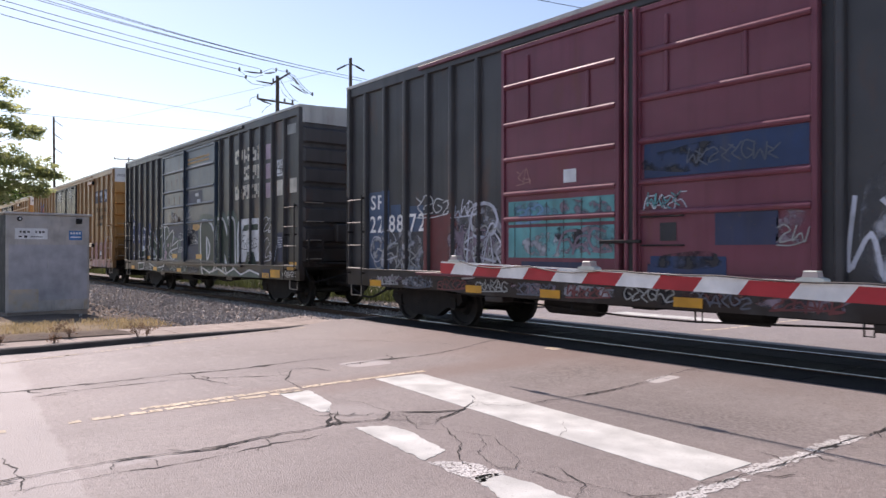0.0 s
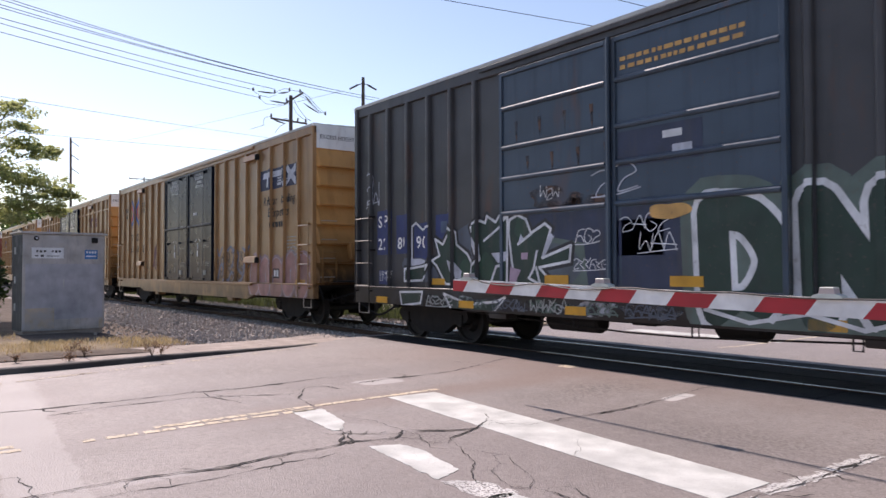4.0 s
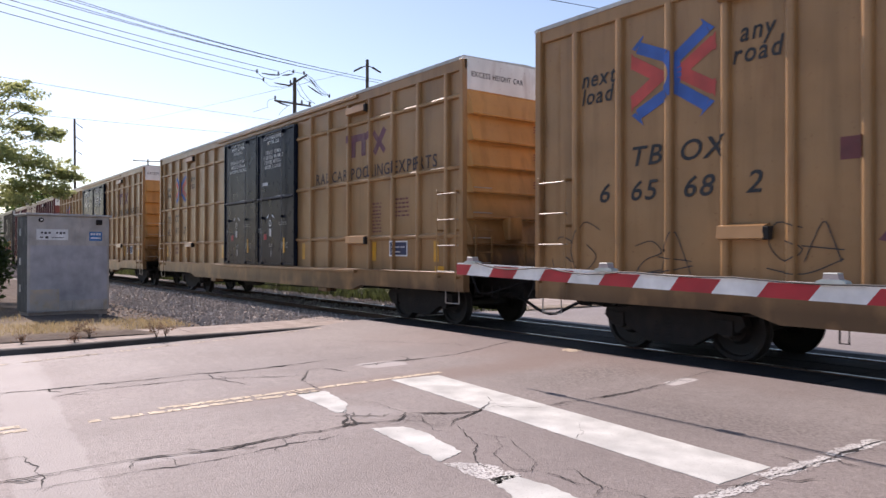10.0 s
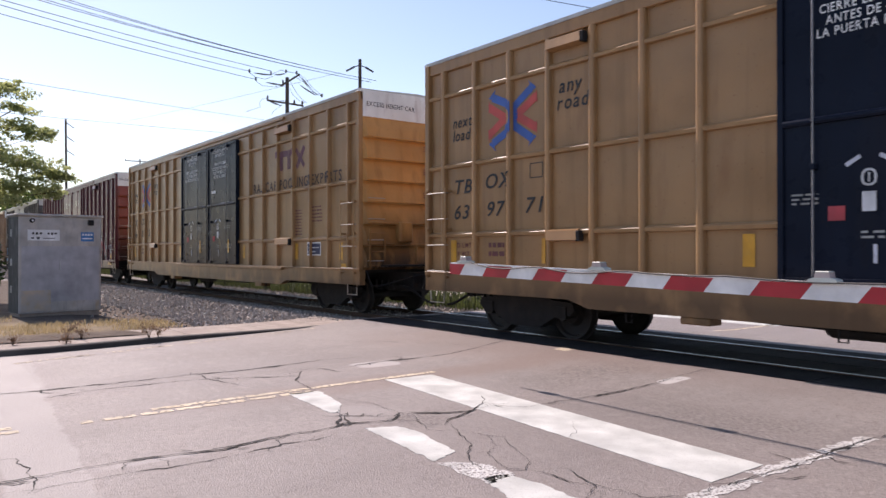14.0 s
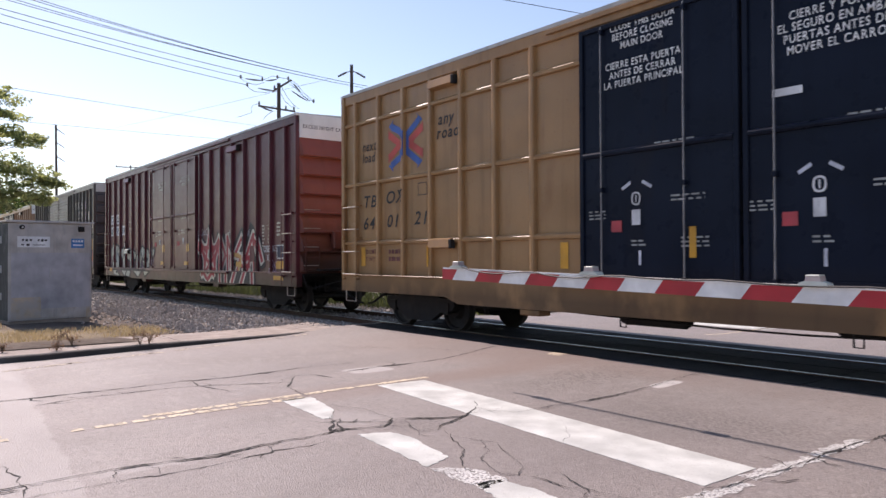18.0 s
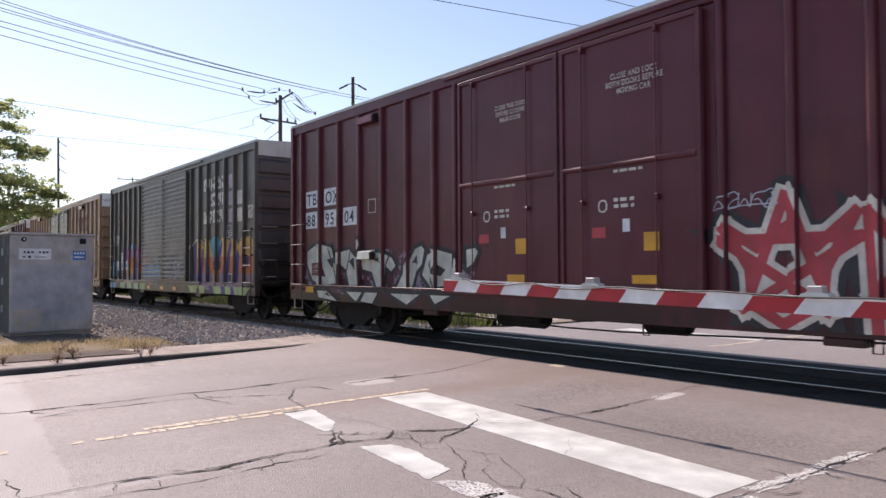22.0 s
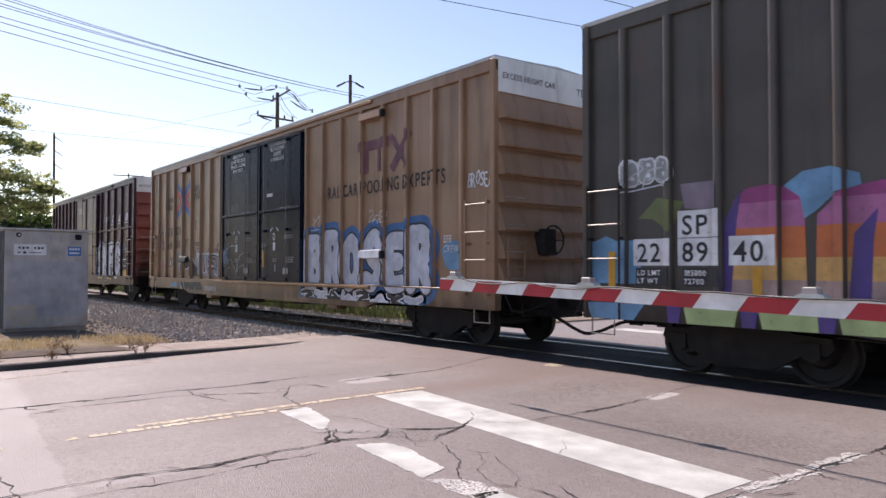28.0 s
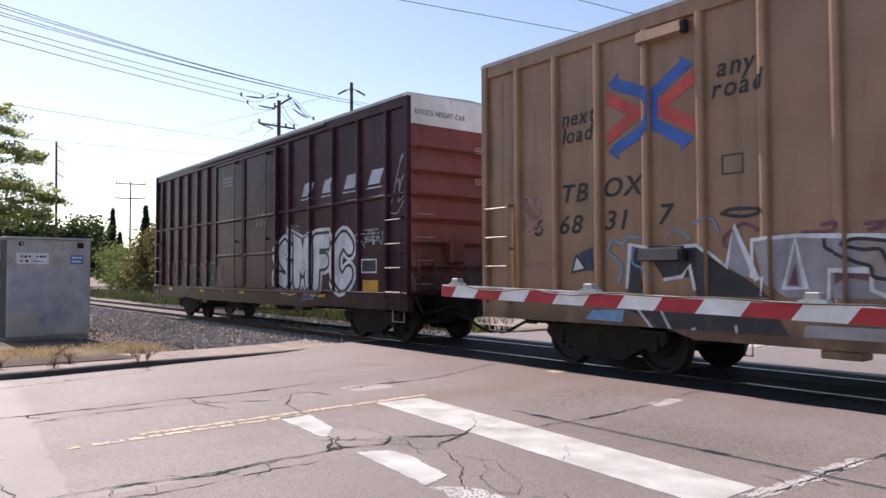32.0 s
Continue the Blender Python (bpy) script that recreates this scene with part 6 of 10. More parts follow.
# ---- substation beyond the crossing ----
def substation():
    p = on_ray(23.46, 0, 62)
    st = thing("substation_frame", "dark steel substation frame with insulators and beams", "substation", m=pose(p.x, p.y, -0.15, 0, 0, 20))
    h = 10.9
    for x in (-0.35, 0.35):
        part("leg", tube(bmesh.new(), [(x * 3.2, 0, 0), (x, 0, h)], 0.14, 6), GALV_DARK, st)
    for i in range(6):
        z = 1.2 + 1.6 * i
        part("lacing", tube(bmesh.new(), [(-1.0 + 0.1 * i, 0, z), (1.0 - 0.1 * i, 0, z + 1.2)], 0.05, 4), GALV_DARK, st)
    for dx in (-6, 6):
        part("leg", tube(bmesh.new(), [(dx, 0, 0), (dx, 0, h * 0.78)], 0.13, 6), GALV_DARK, st)
    for z in (7.4, 4.6, 3.0):
        part("beam", boxes((-7.5, 7.5, -0.12, 0.12, z - 0.12, z + 0.12)), GALV_DARK, st)
    for i in range(13):
        x = -7.0 + i * 1.15
        bm = bmesh.new()
        lathe(bm, [(0.06, 7.5), (0.16, 7.65), (0.08, 7.8), (0.17, 7.95), (0.08, 8.1), (0.17, 8.25), (0.06, 8.5)], 8, "z", (x, 0, 0))
        part("insulator", bm, PORCELAIN, st)
    for s in (-1, 1):
        part("switch_arm", tube(bmesh.new(), [(-2.2 + s * 0.2, 0, 8.4), (-2.2 + s * 0.9, 0, 9.8)], 0.07, 5), GALV_DARK, st)
    for i in range(4):
        x = -5 + 3.2 * i
        part("bus_support", tube(bmesh.new(), [(x, 1.5, 0), (x, 1.5, 4.2)], 0.10, 6), GALV_DARK, st)
    part("transformer", boxes((-3.5, -1.6, 2.0, 3.6, 0.0, 2.4), bevel=0.08), GALV, st)
    fence = thing("fence", "grey chain fence round the substation", "fence", m=pose(p.x + 2, p.y - 6, -0.15, 0, 0, 20))
    for i in range(14):
        x = -14 + 2.1 * i
        part("post", tube(bmesh.new(), [(x, 0, 0), (x, 0, 2.2)], 0.04, 5), GALV, fence)
    part("rail", tube(bmesh.new(), [(-14, 0, 2.15), (13.5, 0, 2.15)], 0.03, 5), GALV, fence)
    part("rail", tube(bmesh.new(), [(-14, 0, 0.3), (13.5, 0, 0.3)], 0.03, 5), GALV, fence)


GALV_DARK = material("weathered_dark_steel", (0.12, 0.115, 0.12), 0.6, 0.4, [(2, 0.5, 0.7, (0.18, 0.16, 0.16), 0.5, (1, 1, 1))])


def beyond():
    decal("stop_line", rough_outline([(-11.6, 14.4), (-11.6, 15.0), (-7.7, 15.0), (-7.7, 14.4)], 0.2, 0.01, 61), ROAD_WHITE, label="white stop line beyond the crossing")
    for i in range(4):
        a = 12.5 + 5 * i
        decal("centre_line", rough_outline([(-7.9, a), (-7.9, a + 4.8), (-7.8, a + 4.8), (-7.8, a)], 0.3, 0.01, 70 + i), ROAD_YELLOW, label="worn yellow centre line beyond the crossing")
    strip("pavement_far", ramp_ys(13.5, 80, 6), lambda y: -16.0, lambda y: -13.9, lambda y: 0.12, CONCRETE, "pale concrete pavement beyond the crossing", category="pavement")


crossing_gate()
cabinet()
poles_and_wires()
plants()
far_woods()
substation()
beyond()
stones()
blades("dry_grass", [(-16.1, -14.2, -4.0, 4.6, 0.10, 9000), (-24, -17.0, -2.0, 2.2, 0.10, 5000)], 0.085, 0.006, STRAW, "short straw-coloured dry grass on the verge", 21)
blades("far_weeds", [(-46.0, -15.2, 12.3, 14.6, -0.12, 9000), (-90.0, -46.0, 12.6, 15.5, -0.12, 7000)], 0.62, 0.022, WEED_GREEN, "dull green weeds in a band beyond the track", 23)
blades("track_weeds", [(-25.0, -15.0, 12.8, 14.4, -0.12, 2600), (-60, -38, 13.8, 15.5, -0.14, 4000)], 0.30, 0.012, GRASS, "green weeds growing beside the ballast", 22)
weed(-13.45, 2.42, 0.08, 1, 0.29)
weed(-13.25, 2.62, 0.08, 2, 0.17)
weed(-12.72, 3.55, 0.08, 3, 0.22)
weed(-12.8, 3.72, 0.08, 4, 0.15)
weed(-13.0, 1.6, 0.08, 5, 0.11)
weed(-12.75, 2.3, 0.08, 6, 0.10)


# ---- lettering, emblems and graffiti on the cars ----
def tint(name, c, rough=0.55):
    return material(name, c, rough, 0, [(5, 0.52, 0.74, tuple(k * 0.55 + 0.03 for k in c), 0.5, (1, 1, 0.5)), (20, 0.62, 0.7, (0.12, 0.08, 0.06), 0.35, (1, 1, 1)), (4, 0.55, 0.75, (0.10, 0.08, 0.065), 0.4, (1, 1, 0.08))])


SPRAY = {name: tint("spray_" + name, c) for name, c in dict(
    white=(0.66, 0.67, 0.68), silver=(0.50, 0.52, 0.58), black=(0.022, 0.022, 0.026), blue=(0.03, 0.12, 0.30), sky=(0.13, 0.28, 0.44), teal=(0.10, 0.32, 0.33),
    green=(0.014, 0.038, 0.026), panel_blue=(0.022, 0.036, 0.13), bottle_green=(0.022, 0.062, 0.036), dull_green=(0.10, 0.14, 0.12), dusty_lilac=(0.20, 0.16, 0.20), slate=(0.085, 0.10, 0.13), dusk_blue=(0.028, 0.038, 0.075), lime=(0.36, 0.46, 0.20), purple=(0.072, 0.042, 0.19), magenta=(0.27, 0.045, 0.17), orange=(0.50, 0.135, 0.04), gold=(0.58, 0.33, 0.10), turquoise=(0.04, 0.29, 0.36), dusk_mauve=(0.27, 0.17, 0.22), dusk_beige=(0.36, 0.25, 0.22), pale_magenta=(0.36, 0.12, 0.25), olive=(0.12, 0.14, 0.05),
    red=(0.42, 0.05, 0.06), pink=(0.42, 0.22, 0.20), mauve=(0.40, 0.30, 0.40), grey=(0.30, 0.31, 0.30), deep_blue=(0.012, 0.034, 0.10), navy=(0.022, 0.03, 0.075), worn_blue=(0.055, 0.09, 0.16), cream=(0.60, 0.56, 0.48), lilac=(0.42, 0.30, 0.38), brown=(0.14, 0.035, 0.035)).items()}


OVERSPRAY = {name: material("overspray_" + name, c, 0.6, 0, [(5, 0.5, 0.7, tuple(0.5 * k for k in c), 0.6, (1, 1, 0.4))], worn=(5.5, 0.42, 0.62)) for name, c in dict(
    silver=(0.34, 0.35, 0.38), lilac=(0.24, 0.19, 0.23), slate=(0.14, 0.15, 0.17), black=(0.022, 0.022, 0.028), sky=(0.16, 0.28, 0.36), brown=(0.12, 0.045, 0.04), dull_green=(0.09, 0.13, 0.11), rose=(0.34, 0.20, 0.18), slate_tan=(0.26, 0.19, 0.15)).items()}
RUST_STAIN = material("rust_stain", (0.09, 0.045, 0.03), 0.7, 0, [(6, 0.45, 0.65, (0.13, 0.09, 0.07), 0.6, (1, 1, 0.3))], worn=(3.5, 0.36, 0.60))


def blob(cx, cz, w, h, seed, rough=0.10, n=22, power=2.6):
    """A rounded, uneven outline."""
    r = random.Random(seed)
    ph = [r.uniform(0, 6.28) for _ in range(4)]
    out = []
    for i in range(n):
        a = 2 * math.pi * i / n
        k = 1 + rough * (math.sin(2 * a + ph[0]) + 0.7 * math.sin(3 * a + ph[1]) + 0.5 * math.sin(5 * a + ph[2]))
        c, s = math.cos(a), math.sin(a)
        q = (abs(c) ** power + abs(s) ** power) ** (-1 / power)
        out.append((cx + w / 2 * c * q * k, cz + h / 2 * s * q * k))
    return out


def spiky(cx, cz, w, h, seed, n=9):
    """An angular outline with long and short points."""
    r = random.Random(seed)
    out = []
    for i in range(2 * n):
        a = 2 * math.pi * (i + r.uniform(-0.3, 0.3)) / (2 * n)
        k = r.uniform(0.85, 1.25) if i % 2 else r.uniform(0.5, 0.8)
        out.append((cx + w / 2 * math.cos(a) * k * 1.1, cz + h / 2 * math.sin(a) * k * 1.1))
    return out


def ribbon(points, width):
    tris = []
    for (ax, az), (bx, bz) in zip(points, points[1:]):
        d = math.hypot(bx - ax, bz - az) or 1
        ex, ez = (bx - ax) / d * width * 0.35, (bz - az) / d * width * 0.35
        nx, nz = -(bz - az) / d * width / 2, (bx - ax) / d * width / 2
        p = [(ax - ex + nx, az - ez + nz), (ax - ex - nx, az - ez - nz), (bx + ex - nx, bz + ez - nz), (bx + ex + nx, bz + ez + nz)]
        tris += [[p[0], p[1], p[2]], [p[0], p[2], p[3]]]
    return tris


def scribble(x0, x1, z0, z1, seed, width=0.025, loops=None):
    """A quick spray tag: a run of abstract hooked and looped marks."""
    r = random.Random(seed)
    h = z1 - z0
    n = loops or max(int((x1 - x0) / h * 1.5), 2)
    w = (x1 - x0) / n
    tris = []
    for i in range(n):
        sl, up, grow = r.uniform(-0.05, 0.25) * h, r.uniform(-0.12, 0.12) * h, r.uniform(0.7, 1.1)
        for line in STROKES[r.choice("012345")]:
            tris += ribbon([(x0 + w * (i - 0.1) + x * w * 1.2 + sl * z, z0 + up + z * h * grow) for x, z in rounded(line, 4)], width)
    if r.random() < 0.5:
        tris += ribbon(rounded([(x0 - 0.1 * w, z0 - 0.1 * h), ((x0 + x1) / 2, z0 + r.uniform(-0.2, 0.1) * h), (x1 + 0.1 * w, z0 + 0.1 * h)]), width)
    return tris


STROKES = {
    "B": [[(0.14, 0.0), (0.10, 1.0)], [(0.10, 0.97), (0.60, 0.98), (0.82, 0.78), (0.58, 0.55), (0.14, 0.52)], [(0.58, 0.53), (0.92, 0.30), (0.66, 0.02), (0.14, 0.02)]],
    "R": [[(0.14, 0.0), (0.12, 1.0)], [(0.12, 0.97), (0.62, 0.98), (0.86, 0.75), (0.60, 0.50), (0.2, 0.46)], [(0.45, 0.48), (0.72, 0.22), (0.92, 0.0)]],
    "O": [[(0.5, 1.0), (0.14, 0.78), (0.10, 0.28), (0.48, 0.0), (0.88, 0.25), (0.88, 0.75), (0.5, 1.0)]],
    "S": [[(0.90, 0.82), (0.55, 1.0), (0.14, 0.80), (0.42, 0.55), (0.86, 0.36), (0.62, 0.02), (0.08, 0.10)]],
    "E": [[(0.92, 0.98), (0.30, 0.97), (0.12, 0.70), (0.12, 0.25), (0.35, 0.02), (0.92, 0.04)], [(0.14, 0.52), (0.70, 0.52)]],
    "F": [[(0.12, 0.0), (0.12, 0.97)], [(0.12, 0.97), (0.92, 0.97)], [(0.12, 0.50), (0.70, 0.52)]],
    "N": [[(0.12, 0.0), (0.12, 1.0)], [(0.12, 1.0), (0.88, 0.0)], [(0.88, 0.0), (0.88, 1.0)]],
    "M": [[(0.08, 0.0), (0.12, 1.0), (0.5, 0.4), (0.88, 1.0), (0.92, 0.0)]],
    "C": [[(0.92, 0.82), (0.55, 1.0), (0.14, 0.72), (0.14, 0.28), (0.55, 0.0), (0.92, 0.2)]],
    "D": [[(0.12, 0.0), (0.12, 1.0)], [(0.12, 0.98), (0.62, 0.92), (0.92, 0.5), (0.62, 0.06), (0.12, 0.02)]],
    "0": [[(0.05, 0.05), (0.30, 0.85), (0.95, 0.95)], [(0.28, 0.45), (0.60, 0.50), (0.95, 0.05)]],
    "1": [[(0.02, 0.85), (0.50, 1.0), (0.85, 0.65), (0.40, 0.42), (0.20, 0.0), (0.90, 0.12)]],
    "2": [[(0.10, 1.0), (0.12, 0.10), (0.52, 0.55), (0.90, 0.0), (0.95, 0.9)]],
    "3": [[(0.92, 0.85), (0.30, 1.0), (0.08, 0.45), (0.45, 0.0), (0.90, 0.30), (0.50, 0.55)]],
    "4": [[(0.10, 0.0), (0.45, 1.0), (0.70, 0.62), (0.95, 0.0)], [(0.02, 0.40), (0.98, 0.30)]],
    "5": [[(0.05, 0.92), (0.55, 0.62), (0.25, 0.40), (0.90, 0.0)], [(0.55, 0.62), (0.95, 1.0)]]}


def rounded(points, steps=5):
    """Points of a smooth line through the given ones."""
    out = []
    for i in range(len(points) - 1):
        p0, p1, p2, p3 = points[max(i - 1, 0)], points[i], points[i + 1], points[min(i + 2, len(points) - 1)]
        for j in range(steps):
            t = j / steps
            out.append(tuple(0.5 * (2 * b + (c - a) * t + (2 * a - 5 * b + 4 * c - d) * t * t + (3 * b - a - 3 * c + d) * t ** 3) for a, b, c, d in zip(p0, p1, p2, p3)))
    return out + [points[-1]]


def stroke(points, width):
    """A line of even width with mitred joints and rounded ends."""
    n, a, sides = len(points), width / 2, []
    for i in range(n):
        (px, pz), (qx, qz) = points[max(i - 1, 0)], points[min(i + 1, n - 1)]
        d = math.hypot(qx - px, qz - pz) or 1
        ux, uz = (qx - px) / d, (qz - pz) / d
        (rx, rz), (sx, sz) = (points[i], points[i + 1]) if i < n - 1 else (points[i - 1], points[i])
        e = math.hypot(sx - rx, sz - rz) or 1
        k = a / max(abs(ux * (sx - rx) + uz * (sz - rz)) / e, 0.55)
        x, z = points[i]
        sides.append(((x - uz * k, z + ux * k), (x + uz * k, z - ux * k)))
    polys = [[p[0], p[1], q[1], q[0]] for p, q in zip(sides, sides[1:])]
    for end, other in ((0, 1), (-1, -2)):
        (x, z), (ox, oz) = points[end], points[other]
        t = math.atan2(z - oz, x - ox)
        polys.append([(x + a * math.cos(t + w), z + a * math.sin(t + w)) for w in (-1.57, -0.9, -0.3, 0.3, 0.9, 1.57)])
    return [[p[0], p[m], p[m + 1]] for p in polys for m in range(1, len(p) - 1)]


def many(polys):
    return [t for p in polys for t in poly_tris(p)]


def closed(poly):
    return list(poly) + [poly[0]]


class Painter:
    """Paint laid on one car in the train's own measure along the line."""
    def __init__(self, i):
        self.car, self.side, self.paint = CARS[i], SIDES[i], PAINTS[i]
        self.shift = -self.car.matrix_basis.translation.x
        self.dz = -RAIL_Z

    def put(self, name, tris, mat, layer=1, label=""):
        tris = [[(x + self.shift, z + self.dz) for x, z in t] for t in tris]
        if tris:
            self.side.paint(name, tris, mat, self.car, layer, label)

    def text(self, s, x, z, size, mat, stretch=1.0, shear=0.0, centre=False, layer=4, gap=0.10):
        self.put("lettering", text_tris(s, x, z, size, stretch, shear, gap, centre), mat, layer)

    def lines(self, rows, x, z, size, mat, step=1.35, stretch=0.8):
        tris = []
        for i, s in enumerate(rows):
            if s:
                tris += text_tris(s, x, z - i * size * step, size, stretch, 0, 0.09, True)
        self.put("lettering", tris, mat, 4)

    def panel(self, x0, x1, z0, z1, mat, name="painted_panel", layer=2, label=""):
        self.put(name, rect(x0, x1, z0, z1), mat, layer, label)

    def bars(self, x0, x1, z, rows, mat, seed, h=0.03, step=0.06):
        """Small unreadable lines of lettering."""
        r = random.Random(seed)
        tris = []
        for i in range(rows):
            x = x0
            while x < x1:
                w = r.uniform(0.05, 0.14)
                tris += rect(x, min(x + w, x1), z - i * step, z - i * step + h)
                x += w + r.uniform(0.02, 0.05)
        self.put("small_lettering", tris, mat, 4)

    def tag(self, x0, x1, z0, z1, mat, seed, width=0.025, layer=7):
        self.put("tag", scribble(x0, x1, z0, z1, seed, width * 0.65), mat, layer)

    def bubble(self, x0, x1, z0, z1, n, fill, outline, halo, seed, shade=None):
        """A row of fat rounded shapes with outlines, a halo and drips."""
        r = random.Random(seed)
        w = (x1 - x0) / n
        hal, out, ins, cut, lite = [], [], [], [], []
        for i in range(n):
            cx, cz = x0 + w * (i + 0.5), (z0 + z1) / 2 + r.uniform(-0.04, 0.04) * (z1 - z0)
            h = (z1 - z0) * r.uniform(0.92, 1.06)
            s = seed * 31 + i
            hal.append(blob(cx, cz, w * 1.34, h * 1.22, s, 0.03))
            out.append(blob(cx, cz, w * 1.10, h * 1.04, s, 0.05, 22, 3.2))
            ins.append(blob(cx, cz, w * 0.98, h * 0.96, s, 0.05, 22, 3.2))
            kind = r.randrange(4)
            if kind in (0, 1):
                cut.append(blob(cx + 0.03, cz + h * 0.22, w * 0.26, h * 0.15, s + 1, 0.08, 10))
            if kind in (0, 2):
                cut.append(blob(cx + 0.03, cz - h * 0.18, w * 0.28, h * 0.17, s + 2, 0.08, 10))
            if kind == 1:
                cut.append([(cx - w * 0.08, cz - h * 0.5), (cx + w * 0.1, cz - h * 0.5), (cx + w * 0.02, cz - h * 0.12)])
            if kind == 3:
                cut.append([(cx + w * 0.5, cz + h * 0.18), (cx + w * 0.02, cz + h * 0.12), (cx + w * 0.5, cz + h * 0.02)])
                cut.append([(cx - w * 0.5, cz - h * 0.16), (cx - w * 0.02, cz - h * 0.14), (cx - w * 0.5, cz - h * 0.02)])
            lite.append([(cx - w * 0.33, cz + h * 0.30), (cx - w * 0.28, cz + h * 0.38), (cx - w * 0.2, cz + h * 0.34)])
        if halo:
            self.put("graffiti", many(hal), halo, 3)
        self.put("graffiti", many(out), outline, 4)
        self.put("graffiti", many(ins), fill, 5)
        self.put("graffiti", many(cut), halo or outline, 6)
        edge = []
        for k, p in enumerate(ins):
            edge += ribbon(closed(p)[: len(p) // 2 + 2], 0.03)
        self.put("graffiti", edge, outline, 7)
        self.put("graffiti", many(lite), SPRAY["white"], 7)

    def wild(self, x0, x1, z0, z1, n, fills, outline, back, seed):
        """Interlocked sprayed shapes with thin outlines."""
        r = random.Random(seed)
        marks = "".join(r.choice("012345") for _ in range(n))
        w = min((x1 - x0) / n * 0.36, (z1 - z0) * 0.30)
        self.piece(marks, x0, x1, z0, z1, w, fills, outline, 0.03, seed, back, 0.22)

    def piece(self, marks, x0, x1, z0, z1, width, fill, outline, edge, seed, halo=None, halo_w=0.3, smooth=5, layer=3, shade=None, lean=0.12):
        """A row of fat sprayed shapes, each with its outline, over a halo and a dropped shade."""
        r = random.Random(seed)
        w = (x1 - x0) / len(marks)
        lines = []
        for i, m in enumerate(marks):
            cx, grow = x0 + w * i, r.uniform(0.92, 1.06)
            dz, sl = r.uniform(-0.05, 0.05), r.uniform(-lean, lean)
            a, b = width / 2, (z1 - z0) - width
            lines.append([[(cx + a * 0.7 + x * (w * 1.04 - 1.4 * a) + sl * z, z0 + a + dz + z * b * grow) for x, z in (rounded(s, smooth) if smooth else s)] for s in STROKES[m]])
        everything = [s for l in lines for s in l]
        if halo:
            self.put("graffiti", [t for s in everything for t in stroke(s, width + halo_w)], halo, layer)
        if shade:
            self.put("graffiti", [t for s in everything for t in stroke([(x + 0.09, z - 0.07) for x, z in s], width + edge)], shade, layer + 1)
        for odd in (0, 1):
            group = [s for l in lines[odd::2] for s in l]
            self.put("graffiti", [t for s in group for t in stroke(s, width + 2 * edge)], outline, layer + 2 + 2 * odd)
            self.put("graffiti", [t for s in group for t in stroke(s, width)], fill[odd % len(fill)], layer + 3 + 2 * odd)

    def banded(self, shapes, bands, layer=3):
        """Fat shapes filled by level bands of colour: rows of (low, high, paint)."""
        for z0, z1, m in bands:
            tris = []
            for t in many(shapes):
                c = clip([(z, x) for x, z in t], z0, z1)
                if len(c) >= 3:
                    c = [(x, z) for z, x in c]
                    tris += [[c[0], c[k], c[k + 1]] for k in range(1, len(c) - 1)]
            self.put("graffiti", tris, m, layer)

    def outlined(self, shape, fill, edge, width=0.05, layer=4):
        """One sprayed shape with a darker line round it."""
        self.put("graffiti", ribbon(closed(shape), width), edge, layer + 1)
        self.put("graffiti", many([shape]), fill, layer)

    def emblem(self, x0, x1, z0, z1):
        """Two chevrons back to back, red inside blue, the one's blue bars joined by an arc round its point."""
        cx, cz, w, h = (x0 + x1) / 2, (z0 + z1) / 2, (x1 - x0) / 2, (z1 - z0) / 2

        def q(a, b):
            return (cx + a * w, cz + b * h)

        def bar(row, wide):
            pts = [q(*p) for p in row]
            tris = []
            for (ax, az), (bx, bz) in zip(pts, pts[1:]):
                d = math.hypot(bx - ax, bz - az)
                nx, nz = -(bz - az) / d * wide / 2, (bx - ax) / d * wide / 2
                p = [(ax + nx, az + nz), (ax - nx, az - nz), (bx - nx, bz - nz), (bx + nx, bz + nz)]
                tris += [[p[0], p[1], p[2]], [p[0], p[2], p[3]]]
            return tris
        wide = 0.27 * h
        arc = [(-0.24 + 0.36 * math.cos(a), 0.46 * math.sin(a)) for a in [radians(-62 + 12.4 * i) for i in range(11)]]
        blue = bar([(-0.82, -0.78)] + arc + [(-0.82, 0.78)], wide)
        red = []
        for sz in (-1, 1):
            red += bar([(-0.95, 0.46 * sz), (-0.30, 0.02 * sz), (-0.20, -0.04 * sz)], wide * 1.05) + bar([(0.96, 0.50 * sz), (0.24, 0.03 * sz), (0.12, -0.05 * sz)], wide * 1.05)
            blue += bar([(0.02, 0.26 * sz), (0.80, 0.82 * sz)], wide)
            for sx in (-1, 1):
                blue += many([[q(0.74 * sx, 0.90 * sz), q(0.66 * sx, 1.06 * sz), q(0.98 * sx, 0.78 * sz), q(0.88 * sx, 0.72 * sz)]])
                red += many([[q(0.99 * sx, 0.70 * sz), q(1.0 * sx, 0.28 * sz), q(0.90 * sx, 0.38 * sz), q(0.90 * sx, 0.56 * sz)]])
        self.put("emblem", red, RED_PAINT, 3, "faded red chevron bars")
        self.put("emblem", blue, BLUE_PAINT, 4, "faded blue chevron bars")

